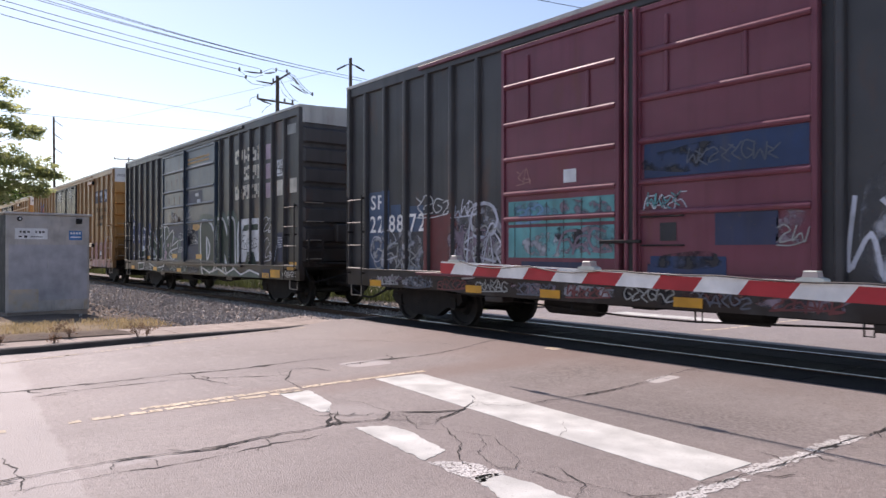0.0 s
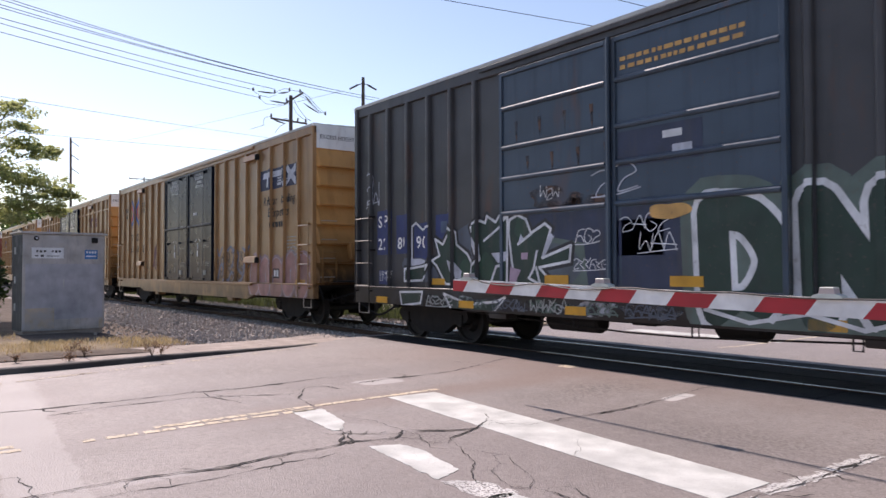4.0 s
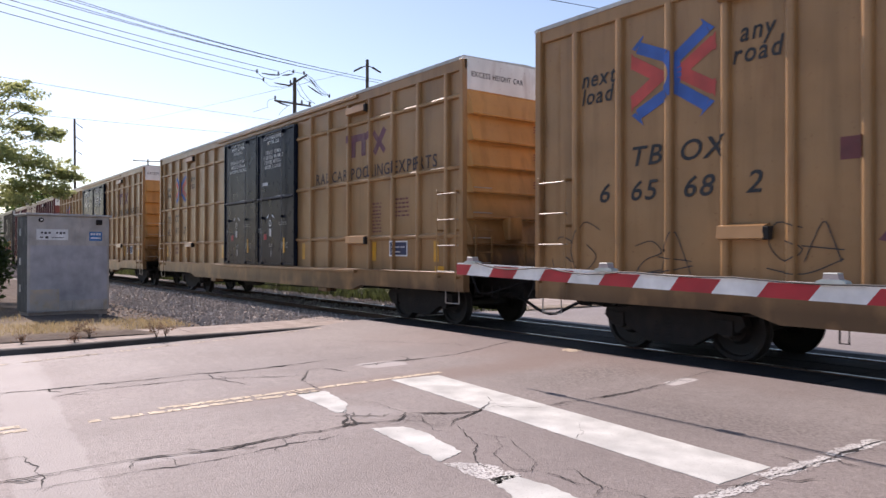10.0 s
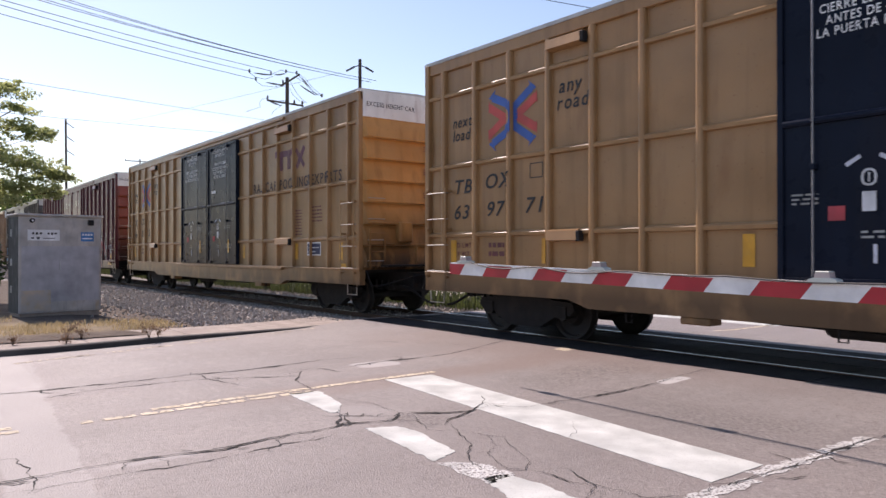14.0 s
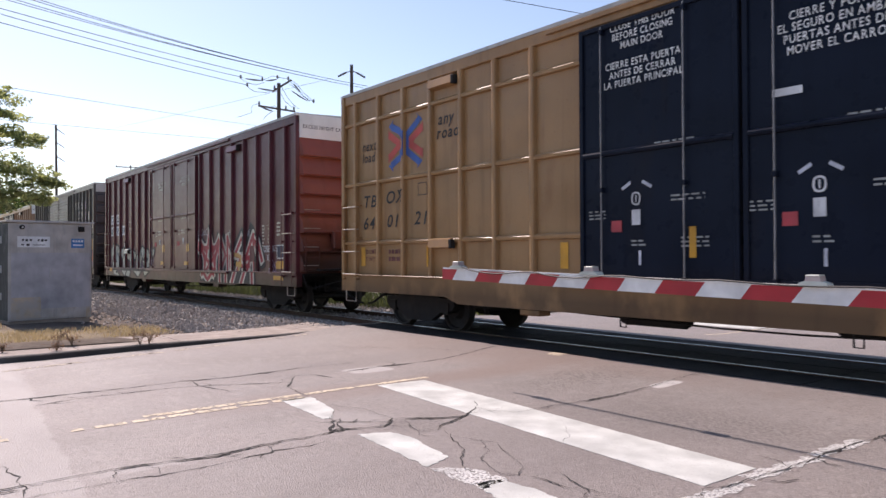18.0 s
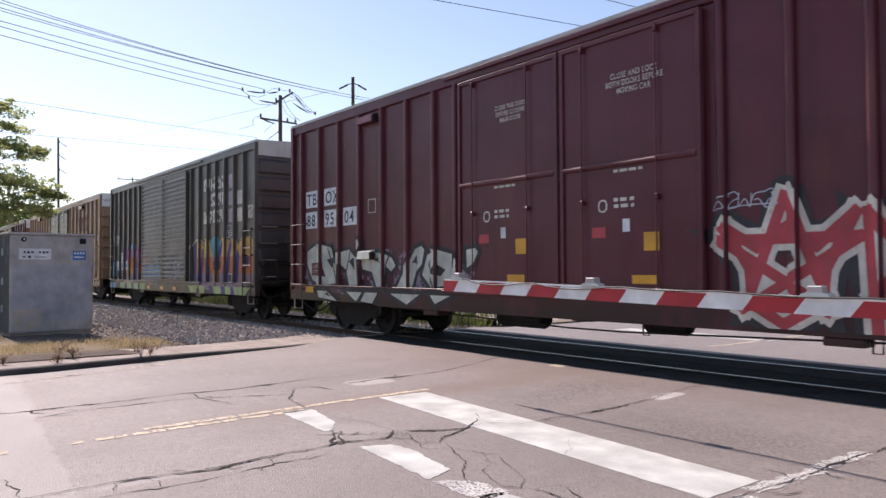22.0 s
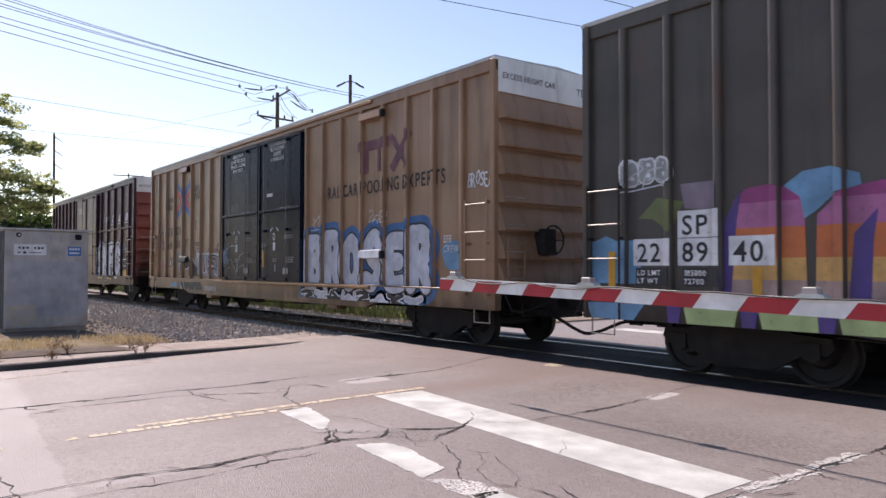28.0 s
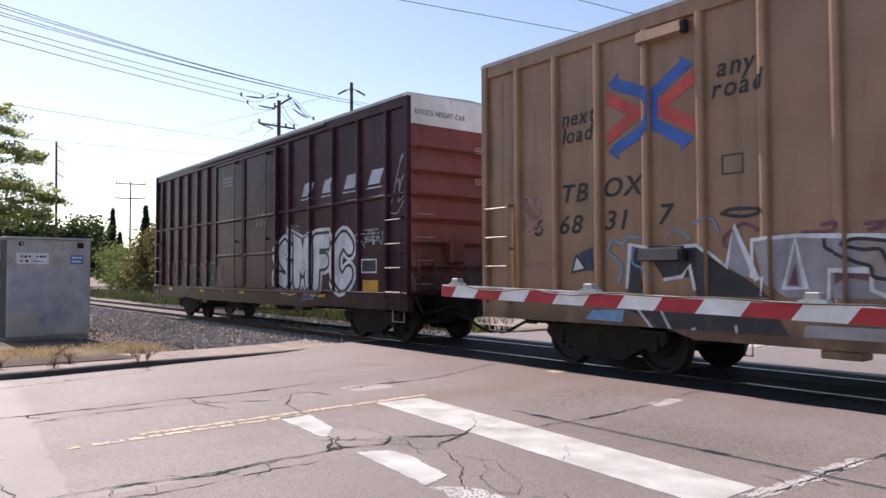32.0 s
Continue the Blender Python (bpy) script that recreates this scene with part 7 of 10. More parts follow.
    def stops(self, places):
        """Door-stop housings with a dark roller end."""
        for x, z, w, *own in places:
            x, z = x + self.shift, z + self.dz
            ob = part("door_stop", prism(bmesh.new(), [(-HALF_W - 0.07, z), (-HALF_W + 0.09, z - 0.02), (-HALF_W + 0.09, z + 0.19), (-HALF_W - 0.04, z + 0.15)], x, x + w, "x"), own[0] if own else self.paint, self.car)
            part("roller", boxes((x + w - 0.02, x + w + 0.06, -HALF_W - 0.06, -HALF_W + 0.05, z - 0.02, z + 0.14), bevel=0.01), STEEL_DARK, ob)

    def door_tracks(self, x0, x1, mat):
        x0, x1 = x0 + self.shift, x1 + self.shift
        part("door_track", boxes((x0, x1, -HALF_W - 0.07, -HALF_W + 0.02, 0.99, 1.05), bevel=0.006), mat, self.car)
        part("door_track", boxes((x0, x1, -HALF_W - 0.012, -HALF_W + 0.03, EAVE - 0.10, EAVE - 0.03), bevel=0.006), mat, self.car)

    def end_text(self, rows):
        """Lettering on the front end's white band: rows of (words, y, z, size)."""
        h = self.side.length
        tris = []
        for s, y, z, size in rows:
            tris += text_tris(s, y, z, size, 0.85)
        bm = bmesh.new()
        for t in tris:
            bm.faces.new([bm.verts.new((h + 0.024, a, b)) for a, b in t])
        bmesh.ops.recalc_face_normals(bm, faces=bm.faces)
        part("lettering", bm, BLACK_PAINT, self.car)

    def end_bars(self, mat, zs, seed):
        r = random.Random(seed)
        h = self.side.length
        bm = bmesh.new()
        for z in zs:
            for i in range(3):
                y = 0.05
                while y < 0.62:
                    w = r.uniform(0.03, 0.08)
                    vs = [bm.verts.new((h + 0.128, a, b)) for a, b in ((y, z - 0.05 * i), (y + w, z - 0.05 * i), (y + w, z - 0.05 * i + 0.02), (y, z - 0.05 * i + 0.02))]
                    bm.faces.new(vs)
                    y += w + 0.025
        part("small_lettering", bm, mat, self.car)


def sill_lights(p, xs, z=0.80, w=0.42, h=0.13):
    for x in xs:
        p.panel(x, x + w, z, z + h, YELLOW_TAPE, "reflector", 8)


def paint_a():
    p = Painter(0)
    p.panel(-13.05, -12.3, 1.15, 2.75, SPRAY["worn_blue"], layer=1)
    p.panel(-12.25, -11.9, 1.9, 2.45, SPRAY["worn_blue"], layer=1)
    p.panel(-11.6, -11.15, 1.9, 2.4, SPRAY["worn_blue"], layer=1)
    p.tag(-13.0, -12.0, 1.3, 1.9, SPRAY["silver"], 16, 0.03)
    p.text("SP", -13.0, 2.39, 0.29, WHITE_PAINT, 1.15)
    for s, x in (("22", -13.0), ("88", -12.3), ("72", -11.59)):
        p.text(s, x, 1.91, 0.34, WHITE_PAINT, 1.0, layer=13)
    p.panel(-11.15, -10.1, 1.15, 2.2, SPRAY["brown"], layer=1)
    p.put("graffiti", many([blob(-9.6, 1.72, 1.4, 1.15, 31, 0.08)]), OVERSPRAY["silver"], 2)
    p.put("graffiti", many([blob(-9.8, 1.6, 1.1, 0.9, 32, 0.10)]), OVERSPRAY["lilac"], 3)
    p.put("graffiti", many([blob(-12.0, 1.55, 1.9, 0.8, 33, 0.10)]), OVERSPRAY["silver"], 2)
    for k in range(7):
        p.tag(-10.25 + 0.13 * k, -9.6 + 0.13 * k, 1.14 + 0.11 * (k % 3), 1.75 + 0.13 * (k % 4), (SPRAY["silver"], SPRAY["dusty_lilac"], SPRAY["grey"])[k % 3], 300 + k, 0.05, 9 + k)
    p.tag(-10.2, -9.5, 2.15, 2.4, SPRAY["silver"], 310, 0.035)
    p.tag(-12.9, -11.2, 1.2, 1.75, SPRAY["grey"], 311, 0.05)
    p.put("graffiti", stroke(rounded([(-9.4 + 0.35 * math.cos(t), 2.05 + 0.3 * math.sin(t)) for t in [6.283 * k / 8 for k in range(9)]], 2), 0.06), SPRAY["silver"], 8)
    p.tag(-11.4, -10.3, 2.2, 2.55, SPRAY["white"], 5, 0.03)
    p.panel(-8.7, -6.55, 1.95, 2.32, SPRAY["teal"], layer=1)
    p.panel(-8.7, -6.55, 1.42, 1.9, SPRAY["teal"], layer=1)
    for k, (x, z, w, h, m) in enumerate(((-7.1, 2.14, 0.9, 0.3, "lilac"), (-8.1, 2.15, 1.0, 0.25, "sky"), (-7.0, 1.68, 1.1, 0.42, "lilac"), (-7.9, 1.62, 0.8, 0.4, "silver"), (-7.4, 1.75, 0.5, 0.3, "black"))):
        p.put("graffiti", many([blob(x, z, w, h, 340 + k, 0.12)]), OVERSPRAY[m], 2 + k)
    for k in range(6):
        p.panel(-8.55 + 0.35 * k, -8.535 + 0.35 * k, 1.42, 2.3, SPRAY["black"], "stain", 8)
    p.tag(-8.5, -7.9, 2.0, 2.25, SPRAY["sky"], 312, 0.05)
    p.tag(-7.6, -6.7, 1.5, 1.85, SPRAY["dusty_lilac"], 313, 0.06)
    p.put("graffiti", many([blob(-5.5, 2.72, 1.2, 0.3, 350, 0.15), blob(-5.4, 1.4, 1.1, 0.2, 351, 0.15)]), OVERSPRAY["black"], 3)
    p.put("graffiti", many([blob(-4.05, 1.8, 0.4, 0.4, 352, 0.15)]), OVERSPRAY["lilac"], 3)
    p.panel(-8.4, -7.0, 1.12, 1.36, SPRAY["navy"], layer=2)
    p.panel(-6.05, -3.85, 2.50, 2.96, SPRAY["deep_blue"], layer=1)
    p.panel(-5.0, -4.2, 1.64, 2.06, SPRAY["navy"], layer=3)
    p.panel(-5.95, -4.85, 1.14, 1.46, SPRAY["deep_blue"], layer=2)
    p.panel(-5.8, -5.55, 1.66, 1.9, SPRAY["black"], layer=2)
    p.tag(-6.0, -5.5, 2.1, 2.28, SPRAY["teal"], 17, 0.03)
    p.tag(-4.2, -3.9, 1.62, 1.86, SPRAY["grey"], 18, 0.025)
    p.tag(-5.4, -4.2, 2.62, 2.84, SPRAY["slate"], 6, 0.03)
    p.panel(-6.0, -4.95, 1.12, 1.35, SPRAY["navy"], layer=1)
    p.panel(-5.0, -4.2, 1.6, 2.0, SPRAY["navy"], layer=2)
    p.panel(-7.5, -7.25, 2.55, 2.75, SPRAY["white"], "notice", 4)
    p.tag(-6.05, -5.4, 2.08, 2.3, SPRAY["silver"], 7, 0.025)
    p.tag(-8.5, -8.2, 2.6, 2.85, SPRAY["pink"], 8, 0.02)
    p.bars(-8.6, -7.6, 1.25, 2, SPRAY["pink"], 9)
    p.put("graffiti", many([blob(-1.4, 2.0, 4.2, 1.9, 360, 0.08)]), OVERSPRAY["slate"], 2)
    p.put("graffiti", many([blob(-2.6, 1.7, 1.4, 1.2, 361, 0.12), blob(-0.6, 2.0, 1.6, 1.3, 362, 0.12)]), OVERSPRAY["silver"], 3)
    for k in range(6):
        p.tag(-3.5 + 0.75 * k, -2.7 + 0.75 * k, 1.2 + 0.2 * (k % 2), 2.2 + 0.3 * (k % 3), (SPRAY["silver"], SPRAY["grey"])[k % 2], 320 + k, 0.075, 6 + k)
    for k in range(9):
        p.put("graffiti", many([blob(-12.3 + 1.05 * k, 0.93, 0.95, 0.2, 370 + k, 0.15)]), OVERSPRAY[("lilac", "silver", "black", "brown")[k % 4]], 2)
        p.tag(-12.7 + 1.05 * k, -11.9 + 1.05 * k, 0.85, 1.03, SPRAY[("grey", "slate", "brown")[k % 3]], 380 + k, 0.035)
    sill_lights(p, (-12.9, -9.8, -8.0, -5.6, -2.6, 0.2))
    p.door_tracks(-11.2, -1.6, RED_DOOR)
    h = 7.65
    for x in (h - 7.62 + 0.02, h - 7.62 - 0.12):
        part("lock_rod", tube(bmesh.new(), [(x, -HALF_W - 0.07, 1.1), (x, -HALF_W - 0.07, 4.75)], 0.03, 6), RED_DOOR, p.car)
    part("door_handle", boxes((h - 8.2, h - 7.5, -HALF_W - 0.10, -HALF_W - 0.05, 1.55, 1.60), bevel=0.01), STEEL_DARK, p.car)
    for x0, z0, z1 in ((-8.28, 3.50, 4.12), (-7.05, 3.50, 4.12), (-5.72, 3.50, 4.12), (-4.63, 3.50, 4.12), (-8.28, 4.12, 4.6), (-5.72, 4.12, 4.6)):
        x0 += p.shift
        part("door_stiffener", boxes((x0, x0 + 0.055, -HALF_W - 0.035, -HALF_W, z0 + 0.04 + p.dz * 0, z1 - 0.04), bevel=0.012), RED_DOOR, p.car)
    for z in (1.62, 2.0):
        part("latch_bar", tube(bmesh.new(), [(h - 7.5, -HALF_W - 0.075, z - 0.1), (h - 6.9, -HALF_W - 0.075, z - 0.1), (h - 6.85, -HALF_W - 0.05, z - 0.1)], 0.013, 5), STEEL_DARK, p.car)


CELLS = ("11 1. 1. 11", "11 11 .1 1.", "1. 1. 11 1.", "11 1. 11 11", "1. 11 .1 11", "11 .1 11 1.", "11 1. .1 11")


def company_blocks(p, x0, mat, squares):
    """The owner's name as rows of plain upright bars with short ties, and the squares of its emblem."""
    k = 0
    for z, a, b, n in ((4.00, 0.0, 1.82, 6), (3.50, 0.62, 1.82, 4), (2.98, 0.0, 1.85, 7)):
        w = (b - a) / n
        for i in range(n):
            xx, u, tris = x0 + a + i * w, w * 0.80, []
            for j, row in enumerate(CELLS[k % len(CELLS)].split()):
                zt = z + 0.38 - 0.095 * j
                if row == "11":
                    tris += rect(xx, xx + u, zt - 0.095, zt)
                else:
                    tris += rect(xx, xx + u * 0.42, zt - 0.095, zt) if row == "1." else rect(xx + u * 0.55, xx + u, zt - 0.095, zt)
            k += 1
            p.put("company_mark", tris, mat, 3, "cream block of the owner's mark")
    for dx, z, w, h, m in squares:
        p.panel(x0 + dx, x0 + dx + w, z, z + h, m, "emblem_square", 3)


def paint_b():
    p = Painter(1)
    sq = [(2.06, 3.95, 0.38, 0.40, SPRAY["lilac"]), (2.06, 3.44, 0.38, 0.40, SPRAY["lilac"]), (2.06, 2.93, 0.38, 0.40, SPRAY["lilac"]),
          (2.72, 3.45, 0.44, 0.42, SPRAY["white"]), (2.72, 2.95, 0.42, 0.40, SPRAY["cream"]), (3.46, 2.98, 0.42, 0.36, SPRAY["cream"])]
    company_blocks(p, -20.2, SPRAY["cream"], sq)
    p.tag(-17.5, -17.0, 3.55, 3.85, SPRAY["black"], 3, 0.03)
    p.panel(-26.3, -23.95, 1.25, 2.38, SPRAY["dusk_blue"], layer=1)
    p.panel(-23.9, -22.2, 1.25, 2.38, SPRAY["dusk_blue"], layer=1)
    p.panel(-23.95, -22.6, 2.95, 3.45, SPRAY["dusk_blue"], layer=1)
    p.panel(-23.2, -22.9, 3.26, 3.36, SPRAY["white"], "notice", 3)
    p.panel(-23.05, -22.75, 3.04, 3.16, SPRAY["silver"], "notice", 3)
    p.put("stain", many([blob(-24.6, 2.52, 0.9, 0.2, 8, 0.2), blob(-25.2, 2.62, 1.0, 0.35, 9, 0.2)]), RUST_STAIN, 1)
    p.put("stain", many([[(-26.1 + 0.27 * k, 3.95 - 0.6 * (k % 2)), (-26.02 + 0.27 * k, 3.95 - 0.6 * (k % 2)), (-26.04 + 0.27 * k, 3.55 - 0.6 * (k % 2))] for k in range(8)]), RUST_STAIN, 1)
    p.put("graffiti", many([[(-26.3, 1.1), (-24.5, 1.1), (-24.6, 1.9), (-25.2, 2.0), (-25.6, 1.7), (-26.2, 1.8)]]), SPRAY["dull_green"], 2)
    p.tag(-24.75, -24.3, 1.9, 2.1, SPRAY["white"], 34, 0.025)
    p.tag(-24.8, -24.05, 1.5, 1.66, SPRAY["white"], 35, 0.02)
    p.tag(-25.5, -25.1, 2.62, 2.8, SPRAY["white"], 36, 0.018)
    for x0, x1, z0, z1 in ((-30.48, -29.93, 1.82, 2.75), (-29.75, -29.24, 1.83, 2.62), (-29.12, -28.56, 1.70, 2.42), (-28.40, -27.90, 2.0, 2.55), (-30.42, -29.98, 1.2, 1.5)):
        p.panel(x0, x1, z0, z1, SPRAY["panel_blue"], layer=1)
    p.text("S", -30.44, 2.40, 0.24, WHITE_PAINT)
    p.text("P", -30.12, 2.40, 0.24, WHITE_PAINT)
    for s, x in (("22", -30.42), ("89", -29.68), ("90", -29.02)):
        p.text(s, x, 1.93, 0.235, WHITE_PAINT, 1.05, layer=13)
    p.text("LD LMT", -30.38, 1.39, 0.09, WHITE_PAINT)
    p.text("LT WT", -30.38, 1.27, 0.09, WHITE_PAINT)
    ring = [(-28.41, 2.09), (-28.17, 1.98), (-27.93, 2.28), (-27.79, 2.19), (-27.75, 1.96), (-27.44, 1.79), (-27.32, 1.62), (-27.36, 1.24), (-28.08, 1.24), (-28.37, 1.59), (-28.52, 1.68), (-28.27, 1.77)]
    crown = [(-27.35, 2.26), (-27.10, 2.37), (-26.94, 2.32), (-26.90, 2.44), (-26.67, 2.32), (-26.54, 2.46), (-26.45, 2.35), (-26.27, 2.40), (-26.29, 1.22), (-27.12, 1.22), (-27.32, 1.51), (-27.09, 1.69)]
    swash = [(-26.24, 2.12), (-26.22, 2.33), (-26.03, 2.40), (-25.83, 2.32), (-25.71, 2.09), (-25.40, 2.23), (-25.27, 2.14), (-25.46, 1.69), (-24.85, 1.87), (-24.88, 1.63), (-25.53, 1.54), (-25.19, 1.24), (-26.05, 1.22), (-26.16, 1.61)]
    foot = [(-29.33, 1.52), (-28.96, 1.56), (-28.57, 1.60), (-28.83, 1.30), (-29.33, 1.28)]
    low = [[(-29.51, 1.06), (-28.74, 1.08), (-28.80, 0.86), (-29.44, 0.79)], [(-28.05, 1.06), (-27.32, 0.89), (-26.58, 0.96), (-26.36, 1.04), (-26.67, 0.77), (-27.83, 0.78)]]
    shapes = [ring, crown, swash, foot] + low
    p.put("graffiti", many([blob(-28.9, 1.5, 1.2, 0.5, 41, 0.1), blob(-27.5, 1.75, 1.2, 1.1, 43, 0.06), blob(-25.6, 1.55, 2.0, 0.75, 42, 0.1)]), SPRAY["slate"], 2)
    p.put("graffiti", [t for s in shapes for t in ribbon(closed(s), 0.15)], SPRAY["black"], 3)
    p.put("graffiti", many(shapes), SPRAY["green"], 4)
    p.put("graffiti", many([blob(-26.9, 1.55, 0.35, 0.5, 44, 0.1), blob(-27.5, 1.5, 0.3, 0.4, 45, 0.1), blob(-25.95, 2.2, 0.3, 0.3, 46, 0.1)]), SPRAY["bottle_green"], 5)
    lines = [closed(s) for s in shapes] + [[(-26.82, 1.24), (-26.66, 1.56), (-26.44, 1.60), (-26.45, 1.24)], [(-25.58, 1.80), (-25.66, 1.51), (-25.77, 1.37), (-25.51, 1.27), (-25.60, 1.54)],
             [(-26.98, 2.01), (-26.27, 2.39)], [(-26.02, 1.92), (-25.71, 2.08)], [(-29.18, 1.64), (-29.18, 2.36), (-29.04, 2.43), (-28.82, 2.29), (-28.56, 2.34)]]
    p.put("graffiti", [t for s in lines for t in ribbon(s, 0.045)], SPRAY["white"], 6)
    p.put("graffiti", many([[(-26.79, 1.79), (-26.28, 1.81), (-26.32, 1.65), (-26.61, 1.62)], [(-26.02, 1.90), (-25.95, 2.09), (-25.87, 1.99)], [(-27.33, 2.22), (-27.12, 1.95), (-27.10, 1.75), (-27.22, 1.95)],
                            [(-27.96, 1.69), (-27.84, 1.65), (-27.60, 1.48), (-27.64, 1.33), (-27.80, 1.35)], [(-25.30, 2.10), (-25.20, 2.02), (-25.40, 1.72), (-25.46, 1.72)], [(-29.2, 1.58), (-28.95, 1.60), (-28.6, 1.66), (-28.9, 1.72), (-29.22, 1.72)]]), SPRAY["silver"], 7)
    p.put("graffiti", many([[(-25.94, 1.78), (-25.78, 1.78), (-25.80, 1.67), (-25.94, 1.67)], [(-26.2, 1.55), (-25.95, 1.5), (-26.12, 1.22), (-26.24, 1.22)]]), SPRAY["lilac"], 7)
    p.panel(-28.24, -27.96, 2.20, 2.42, SPRAY["worn_blue"], "notice", 3)
    p.piece("DN", -22.7, -20.2, 0.82, 2.42, 0.44, [SPRAY["green"], SPRAY["green"]], SPRAY["white"], 0.085, 22, SPRAY["dull_green"], 0.5, lean=0.05)
    p.put("graffiti", many([[(-20.05, 1.2), (-18.5, 1.25), (-18.45, 2.42), (-19.75, 2.42)]]), SPRAY["white"], 8)
    p.put("graffiti", many([[(-19.65, 2.08), (-18.6, 2.1), (-18.62, 2.26), (-19.5, 2.25)], [(-19.5, 1.15), (-18.7, 1.15), (-18.9, 1.5), (-19.3, 1.5)]]), SPRAY["green"], 9)
    p.tag(-19.75, -18.7, 1.62, 1.92, SPRAY["black"], 23, 0.03, 10)
    p.put("graffiti", many([[(-22.4, 0.80), (-22.1, 1.0), (-21.7, 0.86), (-21.2, 1.02), (-20.6, 0.84), (-20.1, 1.0), (-19.6, 0.86), (-19.2, 1.04), (-18.4, 0.86), (-18.4, 0.80)]]), SPRAY["dull_green"], 8)
    p.put("graffiti", ribbon([(-22.6, 1.0), (-22.0, 0.86), (-21.3, 1.0), (-20.7, 0.85), (-20.1, 1.02), (-19.6, 0.86), (-19.0, 1.0), (-18.4, 0.9)], 0.05), SPRAY["white"], 9)
    p.panel(-18.15, -17.75, 0.84, 1.04, SPRAY["navy"], layer=8)
    p.panel(-17.7, -17.15, 0.84, 1.04, YELLOW_TAPE, "reflector", 8)
    p.tag(-17.0, -16.3, 0.88, 1.02, SPRAY["white"], 31, 0.025)
    p.tag(-23.9, -23.1, 2.05, 2.3, SPRAY["white"], 32, 0.02)
    p.tag(-23.6, -23.0, 1.75, 2.0, SPRAY["white"], 33, 0.02)
    p.panel(-25.4, -24.9, 1.28, 1.42, YELLOW_TAPE, "reflector", 11)
    p.panel(-23.1, -22.6, 1.28, 1.42, YELLOW_TAPE, "reflector", 11)
    p.panel(-28.5, -28.1, 1.22, 1.34, YELLOW_TAPE, "reflector", 11)
    p.put("graffiti", many([blob(-23.1, 2.28, 0.6, 0.22, 4)]), SPRAY["gold"], 8)
    p.tag(-18.3, -17.7, 2.0, 2.5, SPRAY["silver"], 24, 0.035)
    p.tag(-18.2, -17.6, 1.3, 1.8, SPRAY["silver"], 25, 0.03)
    p.panel(-17.45, -17.0, 1.25, 2.0, SPRAY["navy"], layer=2)
    p.bars(-17.42, -17.05, 1.85, 5, SPRAY["silver"], 26)
    p.panel(-16.75, -16.3, 1.05, 1.25, YELLOW_TAPE, "reflector", 6)
    p.tag(-30.9, -30.4, 2.9, 3.5, SPRAY["silver"], 27, 0.03)
    p.tag(-24.4, -23.6, 2.6, 3.0, SPRAY["silver"], 28, 0.03)
    p.panel(-24.0, -23.2, 1.7, 2.2, SPRAY["navy"], layer=1)
    p.bars(-23.9, -22.0, 4.45, 2, SPRAY["gold"], 29, 0.06, 0.12)
    for k in range(6):
        p.put("graffiti", many([blob(-28.2 + 0.95 * k, 0.92, 0.9, 0.22, 390 + k, 0.15)]), OVERSPRAY[("dull_green", "silver", "slate")[k % 3]], 2)
        p.tag(-28.6 + 0.95 * k, -27.8 + 0.95 * k, 0.84, 1.02, SPRAY[("grey", "dull_green", "slate")[k % 3]], 400 + k, 0.035)
    sill_lights(p, (-30.4, -27.6, -25.0, -21.3, -18.2), 0.82)
    p.panel(-16.9, -16.4, 4.45, 4.7, SPRAY["grey"], "notice", 3)
    p.door_tracks(-27.0, -19.5, GREY_GREEN)
    h = 7.6
    for x in (h - 7.97,):
        part("lock_rod", tube(bmesh.new(), [(x, -HALF_W - 0.07, 1.1), (x, -HALF_W - 0.07, 4.75)], 0.03, 6), BLUE_DOOR, p.car)
    p.end_text([("SP 228990", 0.55, 4.72, 0.13)])


def door_words(p, xl, xr, spanish, z=4.6):
    a = ["CLOSE THIS DOOR", "BEFORE CLOSING", "MAIN DOOR"]
    b = ["CLOSE AND LOCK", "BOTH DOORS BEFORE", "MOVING CAR"]
    if spanish:
        a += ["", "CIERRE ESTA PUERTA", "ANTES DE CERRAR", "LA PUERTA PRINCIPAL"]
        b += ["", "CIERRE Y PONGA", "EL SEGURO EN AMBAS", "PUERTAS ANTES DE", "MOVER EL CARRO"]
    else:
        a, b = ["-IMPORTANT-"] + a, ["CLOSE AND LOCK", "BOTH DOORS", "BEFORE", "MOVING CAR"]
    p.lines(a, xl, z, 0.098, WHITE_PAINT)
    p.lines(b, xr, z + 0.05, 0.098, WHITE_PAINT)


